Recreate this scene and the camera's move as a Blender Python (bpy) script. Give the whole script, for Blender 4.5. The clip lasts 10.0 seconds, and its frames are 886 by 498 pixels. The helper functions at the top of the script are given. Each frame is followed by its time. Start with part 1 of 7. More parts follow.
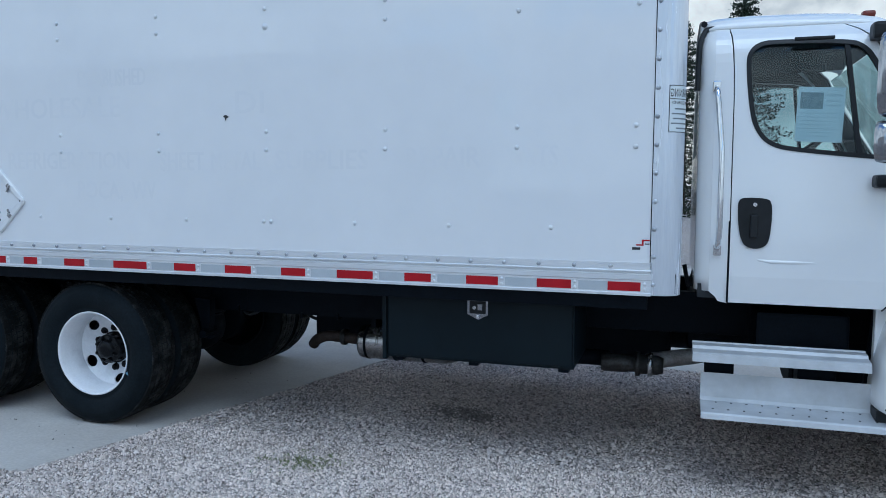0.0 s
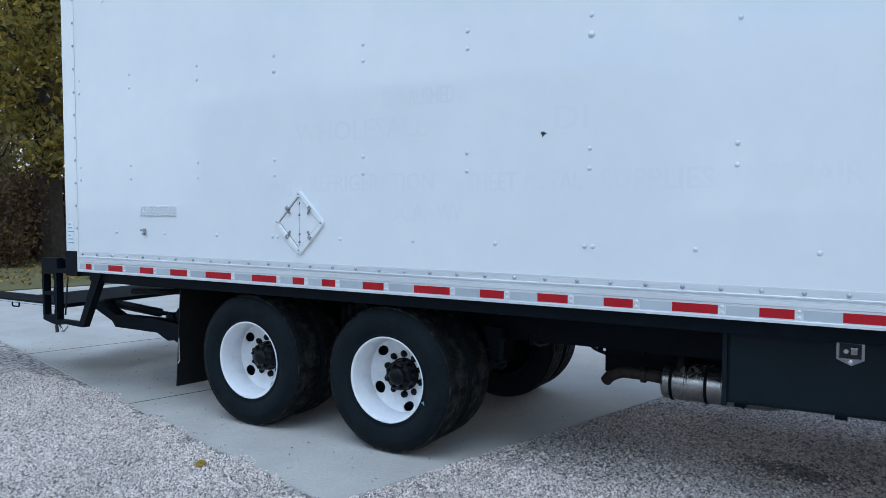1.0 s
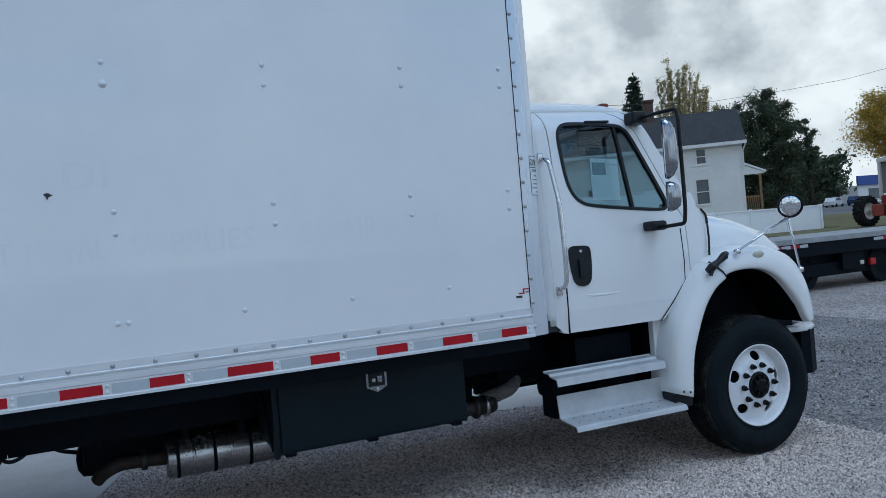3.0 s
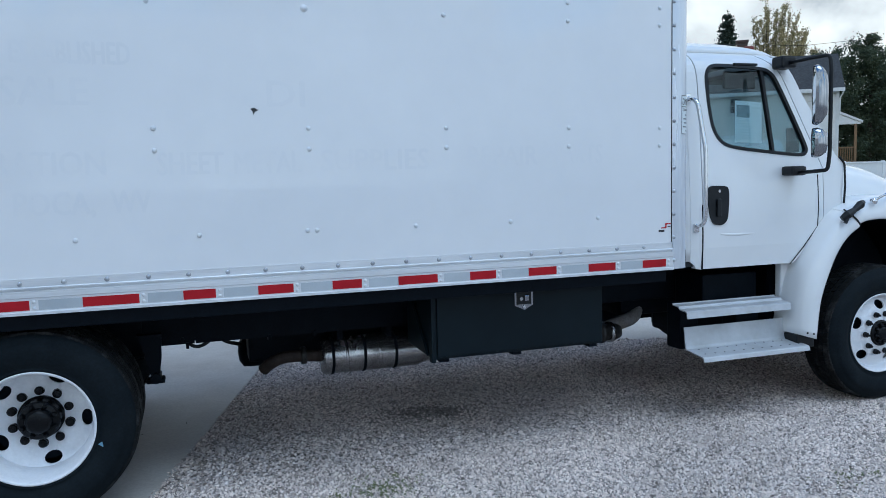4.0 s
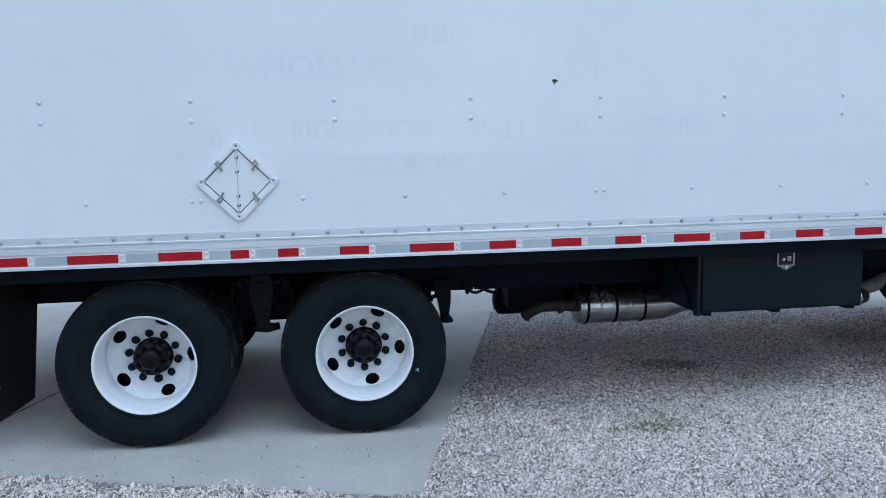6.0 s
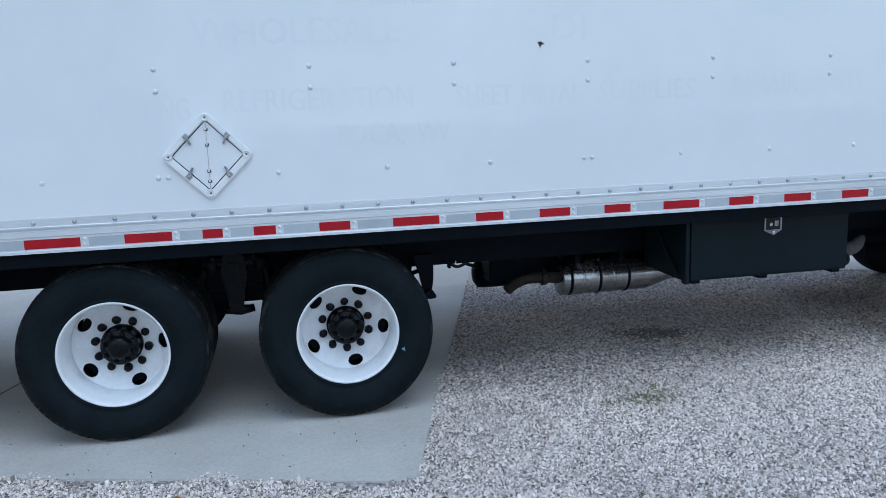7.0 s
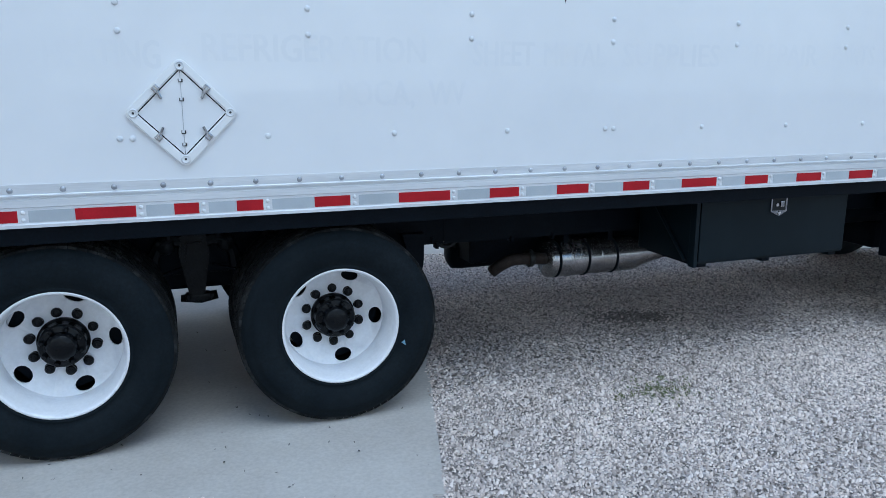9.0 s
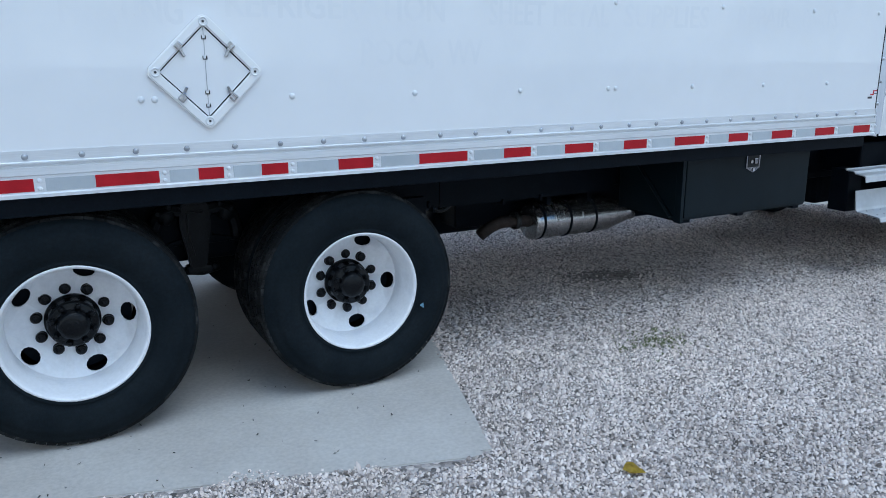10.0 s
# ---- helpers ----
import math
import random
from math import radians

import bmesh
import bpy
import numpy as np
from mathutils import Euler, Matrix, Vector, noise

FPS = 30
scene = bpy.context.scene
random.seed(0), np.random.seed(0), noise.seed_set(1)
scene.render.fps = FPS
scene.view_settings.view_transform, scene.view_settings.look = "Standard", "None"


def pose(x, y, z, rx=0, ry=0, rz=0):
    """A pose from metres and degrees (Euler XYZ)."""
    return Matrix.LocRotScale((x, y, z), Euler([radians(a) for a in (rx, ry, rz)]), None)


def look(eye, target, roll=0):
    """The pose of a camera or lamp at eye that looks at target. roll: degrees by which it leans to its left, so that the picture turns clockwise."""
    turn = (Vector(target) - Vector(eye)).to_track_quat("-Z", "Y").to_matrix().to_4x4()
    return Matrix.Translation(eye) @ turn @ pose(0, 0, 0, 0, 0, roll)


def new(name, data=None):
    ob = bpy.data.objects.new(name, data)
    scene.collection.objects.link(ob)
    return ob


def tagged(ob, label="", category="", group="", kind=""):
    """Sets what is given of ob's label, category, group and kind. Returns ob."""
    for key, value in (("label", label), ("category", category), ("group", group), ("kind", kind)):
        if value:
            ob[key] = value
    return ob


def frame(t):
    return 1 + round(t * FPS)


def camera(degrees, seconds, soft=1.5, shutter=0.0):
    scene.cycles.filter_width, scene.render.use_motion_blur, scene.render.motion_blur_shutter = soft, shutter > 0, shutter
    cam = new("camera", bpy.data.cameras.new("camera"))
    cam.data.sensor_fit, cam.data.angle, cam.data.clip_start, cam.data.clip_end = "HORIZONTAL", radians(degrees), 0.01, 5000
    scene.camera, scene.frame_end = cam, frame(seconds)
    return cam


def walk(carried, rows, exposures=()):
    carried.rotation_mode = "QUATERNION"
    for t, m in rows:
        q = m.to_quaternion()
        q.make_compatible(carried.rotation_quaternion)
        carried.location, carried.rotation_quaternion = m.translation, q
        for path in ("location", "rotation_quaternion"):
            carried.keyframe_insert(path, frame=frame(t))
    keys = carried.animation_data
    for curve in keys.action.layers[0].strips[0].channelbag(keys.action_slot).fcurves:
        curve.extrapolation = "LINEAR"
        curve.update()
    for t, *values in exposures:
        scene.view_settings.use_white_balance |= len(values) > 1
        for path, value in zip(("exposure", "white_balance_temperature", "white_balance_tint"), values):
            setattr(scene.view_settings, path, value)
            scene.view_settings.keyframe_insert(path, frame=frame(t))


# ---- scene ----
cam = camera(60.7, 10.0, soft=0.6)
PATH = [
    (0, (2.523, -4.311, 1.755), (1.932, -2.408, 1.586), 0.3),
    (0.3, (2.203, -4.342, 1.792), (1.367, -2.538, 1.57), 0.7),
    (0.5, (2.02, -4.335, 1.787), (1.075, -2.588, 1.552), 0.7),
    (0.8, (1.708, -4.293, 1.753), (0.697, -2.577, 1.568), 0.5),
    (1, (1.488, -4.261, 1.745), (0.485, -2.534, 1.633), 0.2),
    (1.3, (1.169, -4.273, 1.773), (0.301, -2.473, 1.833), -1.2),
    (1.5, (0.982, -4.231, 1.803), (0.288, -2.363, 1.977), -2.7),
    (1.7, (0.744, -4.249, 1.824), (0.334, -2.31, 2.087), -4.4),
    (1.9, (0.595, -4.255, 1.837), (0.492, -2.28, 2.134), -5.9),
    (2, (0.547, -4.239, 1.836), (0.598, -2.261, 2.131), -6.4),
    (2.3, (0.423, -4.187, 1.781), (0.888, -2.258, 2.033), -6.9),
    (2.5, (0.309, -4.17, 1.78), (0.975, -2.293, 1.958), -6.5),
    (2.6, (0.247, -4.159, 1.783), (0.99, -2.308, 1.92), -5.8),
    (2.7, (0.185, -4.172, 1.779), (0.985, -2.341, 1.871), -5.6),
    (3.8, (-0.577, -4.227, 1.792), (0.166, -2.376, 1.632), -2.2),
    (4, (-0.659, -4.287, 1.779), (-0.027, -2.398, 1.598), -1.4),
    (4.5, (-1.026, -4.422, 1.782), (-0.558, -2.491, 1.557), -0.6),
    (5, (-1.277, -4.475, 1.777), (-0.92, -2.52, 1.547), -0.8),
    (5.5, (-1.467, -4.536, 1.791), (-1.186, -2.571, 1.548), -0.8),
    (5.7, (-1.553, -4.577, 1.792), (-1.284, -2.611, 1.544), -1.0),
    (6.8, (-1.726, -4.368, 1.777), (-1.379, -2.426, 1.452), -2.0),
    (7, (-1.769, -4.323, 1.773), (-1.386, -2.389, 1.435), -2.1),
    (7.5, (-1.804, -4.154, 1.757), (-1.338, -2.245, 1.386), -2.0),
    (8, (-1.92, -3.969, 1.731), (-1.368, -2.083, 1.355), -1.5),
    (8.5, (-2.055, -3.821, 1.74), (-1.454, -1.957, 1.334), -0.5),
    (9, (-2.278, -3.608, 1.735), (-1.609, -1.77, 1.317), -0.0),
    (9.5, (-2.6, -3.496, 1.693), (-1.838, -1.699, 1.259), 0.1),
    (10, (-2.844, -3.372, 1.663), (-1.939, -1.654, 1.182), -0.2),
]
EXPOSURES = [(0.0, -0.32, 5210, 0), (0.6, -0.12, 5290, 0), (1.2, -0.06, 5290, 0), (1.8, -1.13, 5040, 0), (2.1, -1.42, 4990, 0), (2.4, -1.12, 5060, 0), (2.7, -0.86, 5140, 0), (3.8, -0.32, 5240, 0), (4.5, -0.15, 5290, 0), (7.0, -0.07, 5310, 0), (10.0, -0.02, 5340, 0)]
walk(cam, [(t, look(eye, target, roll)) for t, eye, target, roll in PATH], EXPOSURES)

# ---- world and light ----
world = bpy.data.worlds.new("sky")
scene.world = world
world.use_nodes = True
wn, wl = world.node_tree.nodes, world.node_tree.links
for n in list(wn):
    wn.remove(n)
SUN_EL, SUN_AZ = radians(66), radians(165)


def wnode(kind, **values):
    n = wn.new(kind)
    for k, v in values.items():
        n.inputs[k].default_value = v
    return n


sky = wn.new("ShaderNodeTexSky")
sky.sky_type = "NISHITA"
sky.sun_disc = False
sky.sun_elevation, sky.sun_rotation = SUN_EL, SUN_AZ
sky.air_density, sky.dust_density, sky.ozone_density = 1.3, 0.2, 2.5
w_co = wn.new("ShaderNodeTexCoord")
w_map = wn.new("ShaderNodeMapping")
w_map.inputs["Scale"].default_value = (1.0, 1.0, 1.25)
w_map.inputs["Location"].default_value = (-3.741, -5.548, 5.794)
w_map2 = wn.new("ShaderNodeMapping")
w_map2.inputs["Scale"].default_value = (1.0, 1.0, 1.25)
w_map2.inputs["Location"].default_value = (2.963, -5.305, -0.56)
wl.new(w_co.outputs["Generated"], w_map2.inputs["Vector"])
w_noise = wnode("ShaderNodeTexNoise", Scale=2.6, Detail=9.0, Roughness=0.54, Distortion=0.0)
w_cover = wn.new("ShaderNodeValToRGB")
w_cover.color_ramp.elements[0].position, w_cover.color_ramp.elements[1].position = 0.42, 0.465
w_tone = wnode("ShaderNodeTexNoise", Scale=4.2, Detail=10.0, Roughness=0.57, Distortion=0.15)
w_shade = wn.new("ShaderNodeValToRGB")
w_shade.color_ramp.elements[0].position, w_shade.color_ramp.elements[0].color = 0.42, (0.72, 0.725, 0.745, 1)
w_shade.color_ramp.elements[1].position, w_shade.color_ramp.elements[1].color = 0.60, (1.52, 1.46, 1.38, 1)
w_side = wn.new("ShaderNodeValToRGB")  # clouds facing the sun are whiter and warmer than those before it
w_side.color_ramp.elements[0].position, w_side.color_ramp.elements[0].color = 0.25, (0.80, 0.815, 0.835, 1)
w_side.color_ramp.elements[1].position, w_side.color_ramp.elements[1].color = 0.80, (0.85, 0.79, 0.73, 1)
w_mix = wn.new("ShaderNodeMixRGB")
w_gain = wn.new("ShaderNodeMixRGB")
w_gain.blend_type = "MULTIPLY"
w_gain.inputs[0].default_value = 1.0
w_gain.inputs[2].default_value = (9.7, 9.7, 9.7, 1)
w_lit = wn.new("ShaderNodeMixRGB")
w_lit.blend_type = "MULTIPLY"
w_lit.inputs[0].default_value = 1.0
w_bg = wnode("ShaderNodeBackground", Strength=0.128)
w_out = wn.new("ShaderNodeOutputWorld")
wl.new(w_co.outputs["Generated"], w_map.inputs["Vector"])
wl.new(w_map.outputs[0], w_noise.inputs["Vector"])
wl.new(w_map2.outputs[0], w_tone.inputs["Vector"])
w_sep = wn.new("ShaderNodeSeparateXYZ")
wl.new(w_co.outputs["Generated"], w_sep.inputs[0])
w_low = wnode("ShaderNodeMath")
w_low.operation = "MULTIPLY_ADD"
w_low.inputs[1].default_value, w_low.inputs[2].default_value = -0.28, 0.125
wl.new(w_sep.outputs["Z"], w_low.inputs[0])
w_sum = wn.new("ShaderNodeMath")
wl.new(w_noise.outputs["Fac"], w_sum.inputs[0])
wl.new(w_low.outputs[0], w_sum.inputs[1])
wl.new(w_sum.outputs[0], w_cover.inputs[0])
w_puff = wnode("ShaderNodeTexNoise", Scale=12.0, Detail=8.0, Roughness=0.52, Distortion=0.1)
wl.new(w_map2.outputs[0], w_puff.inputs["Vector"])
w_blend = wn.new("ShaderNodeMixRGB")
w_blend.inputs[0].default_value = 0.42
wl.new(w_tone.outputs["Fac"], w_blend.inputs[1])
wl.new(w_puff.outputs["Fac"], w_blend.inputs[2])
wl.new(w_blend.outputs[0], w_shade.inputs[0])
w_turn = wnode("ShaderNodeMath")
w_turn.operation = "MULTIPLY_ADD"
w_turn.inputs[1].default_value, w_turn.inputs[2].default_value = 0.5, 0.5
wl.new(w_sep.outputs["Y"], w_turn.inputs[0])
wl.new(w_turn.outputs[0], w_side.inputs[0])
wl.new(w_shade.outputs[0], w_lit.inputs[1])
wl.new(w_side.outputs[0], w_lit.inputs[2])
wl.new(w_lit.outputs[0], w_gain.inputs[1])
wl.new(w_cover.outputs[0], w_mix.inputs[0])
w_blue = wn.new("ShaderNodeMixRGB")  # clean washed air between showers
w_blue.blend_type = "MULTIPLY"
w_blue.inputs[0].default_value = 1.0
w_blue.inputs[2].default_value = (1.02, 1.24, 1.42, 1)
wl.new(sky.outputs[0], w_blue.inputs[1])
wl.new(w_blue.outputs[0], w_mix.inputs[1])
wl.new(w_gain.outputs[0], w_mix.inputs[2])
wl.new(w_mix.outputs[0], w_bg.inputs[0])
wl.new(w_bg.outputs[0], w_out.inputs[0])

sun = new("sun", bpy.data.lights.new("sun", "SUN"))
sun.data.energy, sun.data.angle, sun.data.color = 1.3, radians(40), (1.0, 0.96, 0.9)
sun.matrix_basis = look((0, 0, 30), Vector((0, 0, 30)) - Vector((math.sin(SUN_AZ) * math.cos(SUN_EL), math.cos(SUN_AZ) * math.cos(SUN_EL), math.sin(SUN_EL))))


# ---- materials ----
def mat(name, color, rough=0.5, metal=0.0, color2=None, scale=6.0, fine=0.0, fine_scale=120.0, bump=0.0, bump_scale=60.0, coat=0.0, by_object=0.0, stretch=(1, 1, 1), rough_var=0.0, low=0.35, high=0.68, spec=0.5):
    m = bpy.data.materials.new(name)
    m.use_nodes = True
    nt = m.node_tree
    bsdf = nt.nodes["Principled BSDF"]
    bsdf.inputs["Roughness"].default_value = rough
    bsdf.inputs["Metallic"].default_value = metal
    bsdf.inputs["Specular IOR Level"].default_value = spec
    bsdf.inputs["Coat Weight"].default_value = coat
    bsdf.inputs["Coat Roughness"].default_value = 0.06
    co = nt.nodes.new("ShaderNodeTexCoord")
    mp = nt.nodes.new("ShaderNodeMapping")
    mp.inputs["Scale"].default_value = stretch
    nt.links.new(co.outputs["Object"], mp.inputs["Vector"])
    big = nt.nodes.new("ShaderNodeTexNoise")
    big.inputs["Scale"].default_value, big.inputs["Detail"].default_value, big.inputs["Roughness"].default_value = scale, 6.0, 0.6
    nt.links.new(mp.outputs[0], big.inputs["Vector"])
    ramp = nt.nodes.new("ShaderNodeValToRGB")
    ramp.color_ramp.elements[0].position, ramp.color_ramp.elements[1].position = low, high
    c2 = color2 or tuple(c * 0.86 for c in color)
    ramp.color_ramp.elements[0].color, ramp.color_ramp.elements[1].color = (*c2, 1), (*color, 1)
    nt.links.new(big.outputs["Fac"], ramp.inputs[0])
    last = ramp.outputs[0]
    if fine:
        small = nt.nodes.new("ShaderNodeTexNoise")
        small.inputs["Scale"].default_value, small.inputs["Detail"].default_value = fine_scale, 3.0
        nt.links.new(mp.outputs[0], small.inputs["Vector"])
        rng = nt.nodes.new("ShaderNodeMapRange")
        rng.inputs["From Min"].default_value, rng.inputs["From Max"].default_value = 0.3, 0.7
        rng.inputs["To Min"].default_value, rng.inputs["To Max"].default_value = 1 - fine, 1 + fine
        nt.links.new(small.outputs["Fac"], rng.inputs["Value"])
        mul = nt.nodes.new("ShaderNodeVectorMath")
        mul.operation = "MULTIPLY"
        nt.links.new(last, mul.inputs[0])
        nt.links.new(rng.outputs[0], mul.inputs[1])
        last = mul.outputs[0]
    if by_object:
        info = nt.nodes.new("ShaderNodeObjectInfo")
        rng = nt.nodes.new("ShaderNodeMapRange")
        rng.inputs["To Min"].default_value, rng.inputs["To Max"].default_value = 1 - by_object, 1 + by_object
        nt.links.new(info.outputs["Random"], rng.inputs["Value"])
        mul = nt.nodes.new("ShaderNodeVectorMath")
        mul.operation = "MULTIPLY"
        nt.links.new(last, mul.inputs[0])
        nt.links.new(rng.outputs[0], mul.inputs[1])
        last = mul.outputs[0]
    nt.links.new(last, bsdf.inputs["Base Color"])
    if rough_var:
        rng = nt.nodes.new("ShaderNodeMapRange")
        rng.inputs["To Min"].default_value, rng.inputs["To Max"].default_value = rough - rough_var, rough + rough_var
        nt.links.new(big.outputs["Fac"], rng.inputs["Value"])
        nt.links.new(rng.outputs[0], bsdf.inputs["Roughness"])
    if bump:
        bn = nt.nodes.new("ShaderNodeTexNoise")
        bn.inputs["Scale"].default_value, bn.inputs["Detail"].default_value = bump_scale, 4.0
        nt.links.new(mp.outputs[0], bn.inputs["Vector"])
        bp = nt.nodes.new("ShaderNodeBump")
        bp.inputs["Strength"].default_value, bp.inputs["Distance"].default_value = bump, 0.01
        nt.links.new(bn.outputs["Fac"], bp.inputs["Height"])
        nt.links.new(bp.outputs[0], bsdf.inputs["Normal"])
    return m


def island_mat(name, colors, rough=0.9, jitter=0.0, leafy=0.0):
    """Loose pieces in one mesh, each with a colour of its own out of a ramp."""
    m = bpy.data.materials.new(name)
    m.use_nodes = True
    nt = m.node_tree
    bsdf = nt.nodes["Principled BSDF"]
    bsdf.inputs["Roughness"].default_value = rough
    geo = nt.nodes.new("ShaderNodeNewGeometry")
    ramp = nt.nodes.new("ShaderNodeValToRGB")
    while len(ramp.color_ramp.elements) < len(colors):
        ramp.color_ramp.elements.new(0.5)
    for k, (e, c) in enumerate(zip(ramp.color_ramp.elements, colors)):
        e.position, e.color = k / (len(colors) - 1), (*c, 1)
    nt.links.new(geo.outputs["Random Per Island"], ramp.inputs[0])
    last = ramp.outputs[0]
    if jitter:
        co = nt.nodes.new("ShaderNodeTexCoord")
        n = nt.nodes.new("ShaderNodeTexNoise")
        n.inputs["Scale"].default_value, n.inputs["Detail"].default_value = 0.9, 5.0
        nt.links.new(co.outputs["Object"], n.inputs["Vector"])
        rng = nt.nodes.new("ShaderNodeMapRange")
        rng.inputs["From Min"].default_value, rng.inputs["From Max"].default_value = 0.3, 0.7
        rng.inputs["To Min"].default_value, rng.inputs["To Max"].default_value = 1 - jitter, 1 + jitter
        nt.links.new(n.outputs["Fac"], rng.inputs["Value"])
        mul = nt.nodes.new("ShaderNodeVectorMath")
        mul.operation = "MULTIPLY"
        nt.links.new(last, mul.inputs[0])
        nt.links.new(rng.outputs[0], mul.inputs[1])
        last = mul.outputs[0]
    nt.links.new(last, bsdf.inputs["Base Color"])
    if leafy:
        glow = nt.nodes.new("ShaderNodeBsdfTranslucent")
        nt.links.new(last, glow.inputs[0])
        mx = nt.nodes.new("ShaderNodeMixShader")
        mx.inputs[0].default_value = leafy
        nt.links.new(bsdf.outputs[0], mx.inputs[1])
        nt.links.new(glow.outputs[0], mx.inputs[2])
        nt.links.new(mx.outputs[0], nt.nodes["Material Output"].inputs[0])
    return m


def glass_mat(name, tint=(0.75, 0.85, 0.85)):
    m = bpy.data.materials.new(name)
    m.use_nodes = True
    nt = m.node_tree
    nt.nodes.remove(nt.nodes["Principled BSDF"])
    tr = nt.nodes.new("ShaderNodeBsdfTransparent")
    tr.inputs[0].default_value = (*tint, 1)
    gl = nt.nodes.new("ShaderNodeBsdfGlossy")
    gl.inputs["Roughness"].default_value = 0.02
    facing = nt.nodes.new("ShaderNodeLayerWeight")
    facing.inputs[0].default_value = 0.5
    power = nt.nodes.new("ShaderNodeMath")
    power.operation = "POWER"
    power.inputs[1].default_value = 5.0
    nt.links.new(facing.outputs["Facing"], power.inputs[0])
    fr = nt.nodes.new("ShaderNodeMath")
    fr.operation = "MULTIPLY_ADD"
    fr.inputs[1].default_value, fr.inputs[2].default_value = 0.92, 0.04
    nt.links.new(power.outputs[0], fr.inputs[0])
    mx = nt.nodes.new("ShaderNodeMixShader")
    nt.links.new(fr.outputs[0], mx.inputs[0])
    nt.links.new(tr.outputs[0], mx.inputs[1])
    nt.links.new(gl.outputs[0], mx.inputs[2])
    nt.links.new(mx.outputs[0], nt.nodes["Material Output"].inputs[0])
    return m


M_PANEL = mat("white_panel_paint", (0.80, 0.81, 0.83), 0.03, color2=(0.765, 0.78, 0.805), scale=0.9, fine=0.012, fine_scale=5.0, bump=0.005, bump_scale=1.0, rough_var=0.012)
M_GHOST = mat("ghost_lettering_paint", (0.751, 0.767, 0.796), 0.05, color2=(0.773, 0.787, 0.813), scale=3.5, low=0.40, high=0.60)
M_CAB = mat("white_cab_paint", (0.80, 0.81, 0.82), 0.22, color2=(0.76, 0.775, 0.79), scale=1.6, coat=0.5, bump=0.01, bump_scale=3.0)
M_ALU = mat("mill_aluminium", (0.78, 0.80, 0.83), 0.34, 0.4, color2=(0.68, 0.70, 0.73), scale=3.0, fine=0.05, fine_scale=40, stretch=(0.3, 1, 6), rough_var=0.1)
M_TOPRAIL = mat("dull_top_rail", (0.46, 0.445, 0.44), 0.45, 0.2, color2=(0.36, 0.345, 0.34), scale=3.0, fine=0.05, fine_scale=40, stretch=(0.3, 1, 6))
# Roof edge: shade below the overhang is put into this dark colour.
M_DRIP = mat("shaded_roof_edge", (0.035, 0.034, 0.036), 0.7, color2=(0.06, 0.057, 0.055), scale=4.0, fine=0.1, fine_scale=50)
M_POST = mat("brushed_post", (0.74, 0.77, 0.82), 0.27, 0.45, color2=(0.64, 0.68, 0.75), scale=2.0, fine=0.03, fine_scale=30, stretch=(5, 5, 0.4), rough_var=0.08)
M_RIVET = mat("zinc_rivet", (0.46, 0.48, 0.52), 0.4, 0.7, by_object=0.25)
M_WRIVET = mat("painted_rivet", (0.74, 0.76, 0.79), 0.35, by_object=0.06)
M_RED = mat("red_reflective_tape", (0.41, 0.006, 0.016), 0.5, color2=(0.33, 0.0045, 0.012), spec=0.25, scale=9, fine=0.12, fine_scale=260)
M_GREYTAPE = mat("silver_reflective_tape", (0.50, 0.54, 0.58), 0.4, 0.2, color2=(0.44, 0.48, 0.52), scale=7, fine=0.035, fine_scale=260, by_object=0.08)
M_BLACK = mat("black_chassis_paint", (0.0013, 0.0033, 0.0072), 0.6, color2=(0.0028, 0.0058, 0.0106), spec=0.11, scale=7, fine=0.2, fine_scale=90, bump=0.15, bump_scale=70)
M_TOOLBOX = mat("black_powder_coat", (0.0035, 0.0085, 0.0125), 0.45, color2=(0.006, 0.0125, 0.0175), spec=0.16, scale=3.2, fine=0.12, fine_scale=200, bump=0.06, bump_scale=240, rough_var=0.08)
M_TYRE = mat("tyre_rubber", (0.0038, 0.0072, 0.0104), 0.78, color2=(0.0075, 0.0114, 0.0150), spec=0.14, scale=5, fine=0.2, fine_scale=70, bump=0.12, bump_scale=90, rough_var=0.08)
M_TREAD = mat("tread_rubber", (0.0055, 0.0065, 0.0075), 0.85, color2=(0.034, 0.035, 0.035), spec=0.2, low=0.36, high=0.52, scale=9, fine=0.3, fine_scale=60, bump=0.3, bump_scale=60)
M_RIM = mat("white_wheel_paint", (0.78, 0.79, 0.82), 0.3, color2=(0.66, 0.67, 0.70), scale=8, fine=0.03, fine_scale=60, low=0.25, high=0.5)
M_HUB = mat("black_hub_paint", (0.0022, 0.0030, 0.0044), 0.24, color2=(0.0045, 0.0056, 0.0074), spec=0.20, scale=30, bump=0.2, bump_scale=90)
M_CHROME = mat("chrome", (0.80, 0.81, 0.83), 0.08, 1.0, color2=(0.7, 0.71, 0.73), scale=9)
# Chrome with the dark reflections of its surroundings put into the colour.
M_DARKCHROME = mat("toned_down_chrome", (0.42, 0.43, 0.46), 0.12, 1.0, color2=(0.30, 0.31, 0.33), scale=9)
M_MIRROR = mat("mirror_glass", (0.85, 0.87, 0.88), 0.02, 1.0)
M_STEEL = mat("stainless_muffler", (0.56, 0.565, 0.58), 0.24, 0.9, color2=(0.34, 0.335, 0.34), scale=5, fine=0.15, fine_scale=60, rough_var=0.12)
M_RUST = mat("sooty_pipe", (0.055, 0.056, 0.056), 0.5, 0.5, color2=(0.026, 0.025, 0.024), scale=14, fine=0.25, fine_scale=90, bump=0.2)
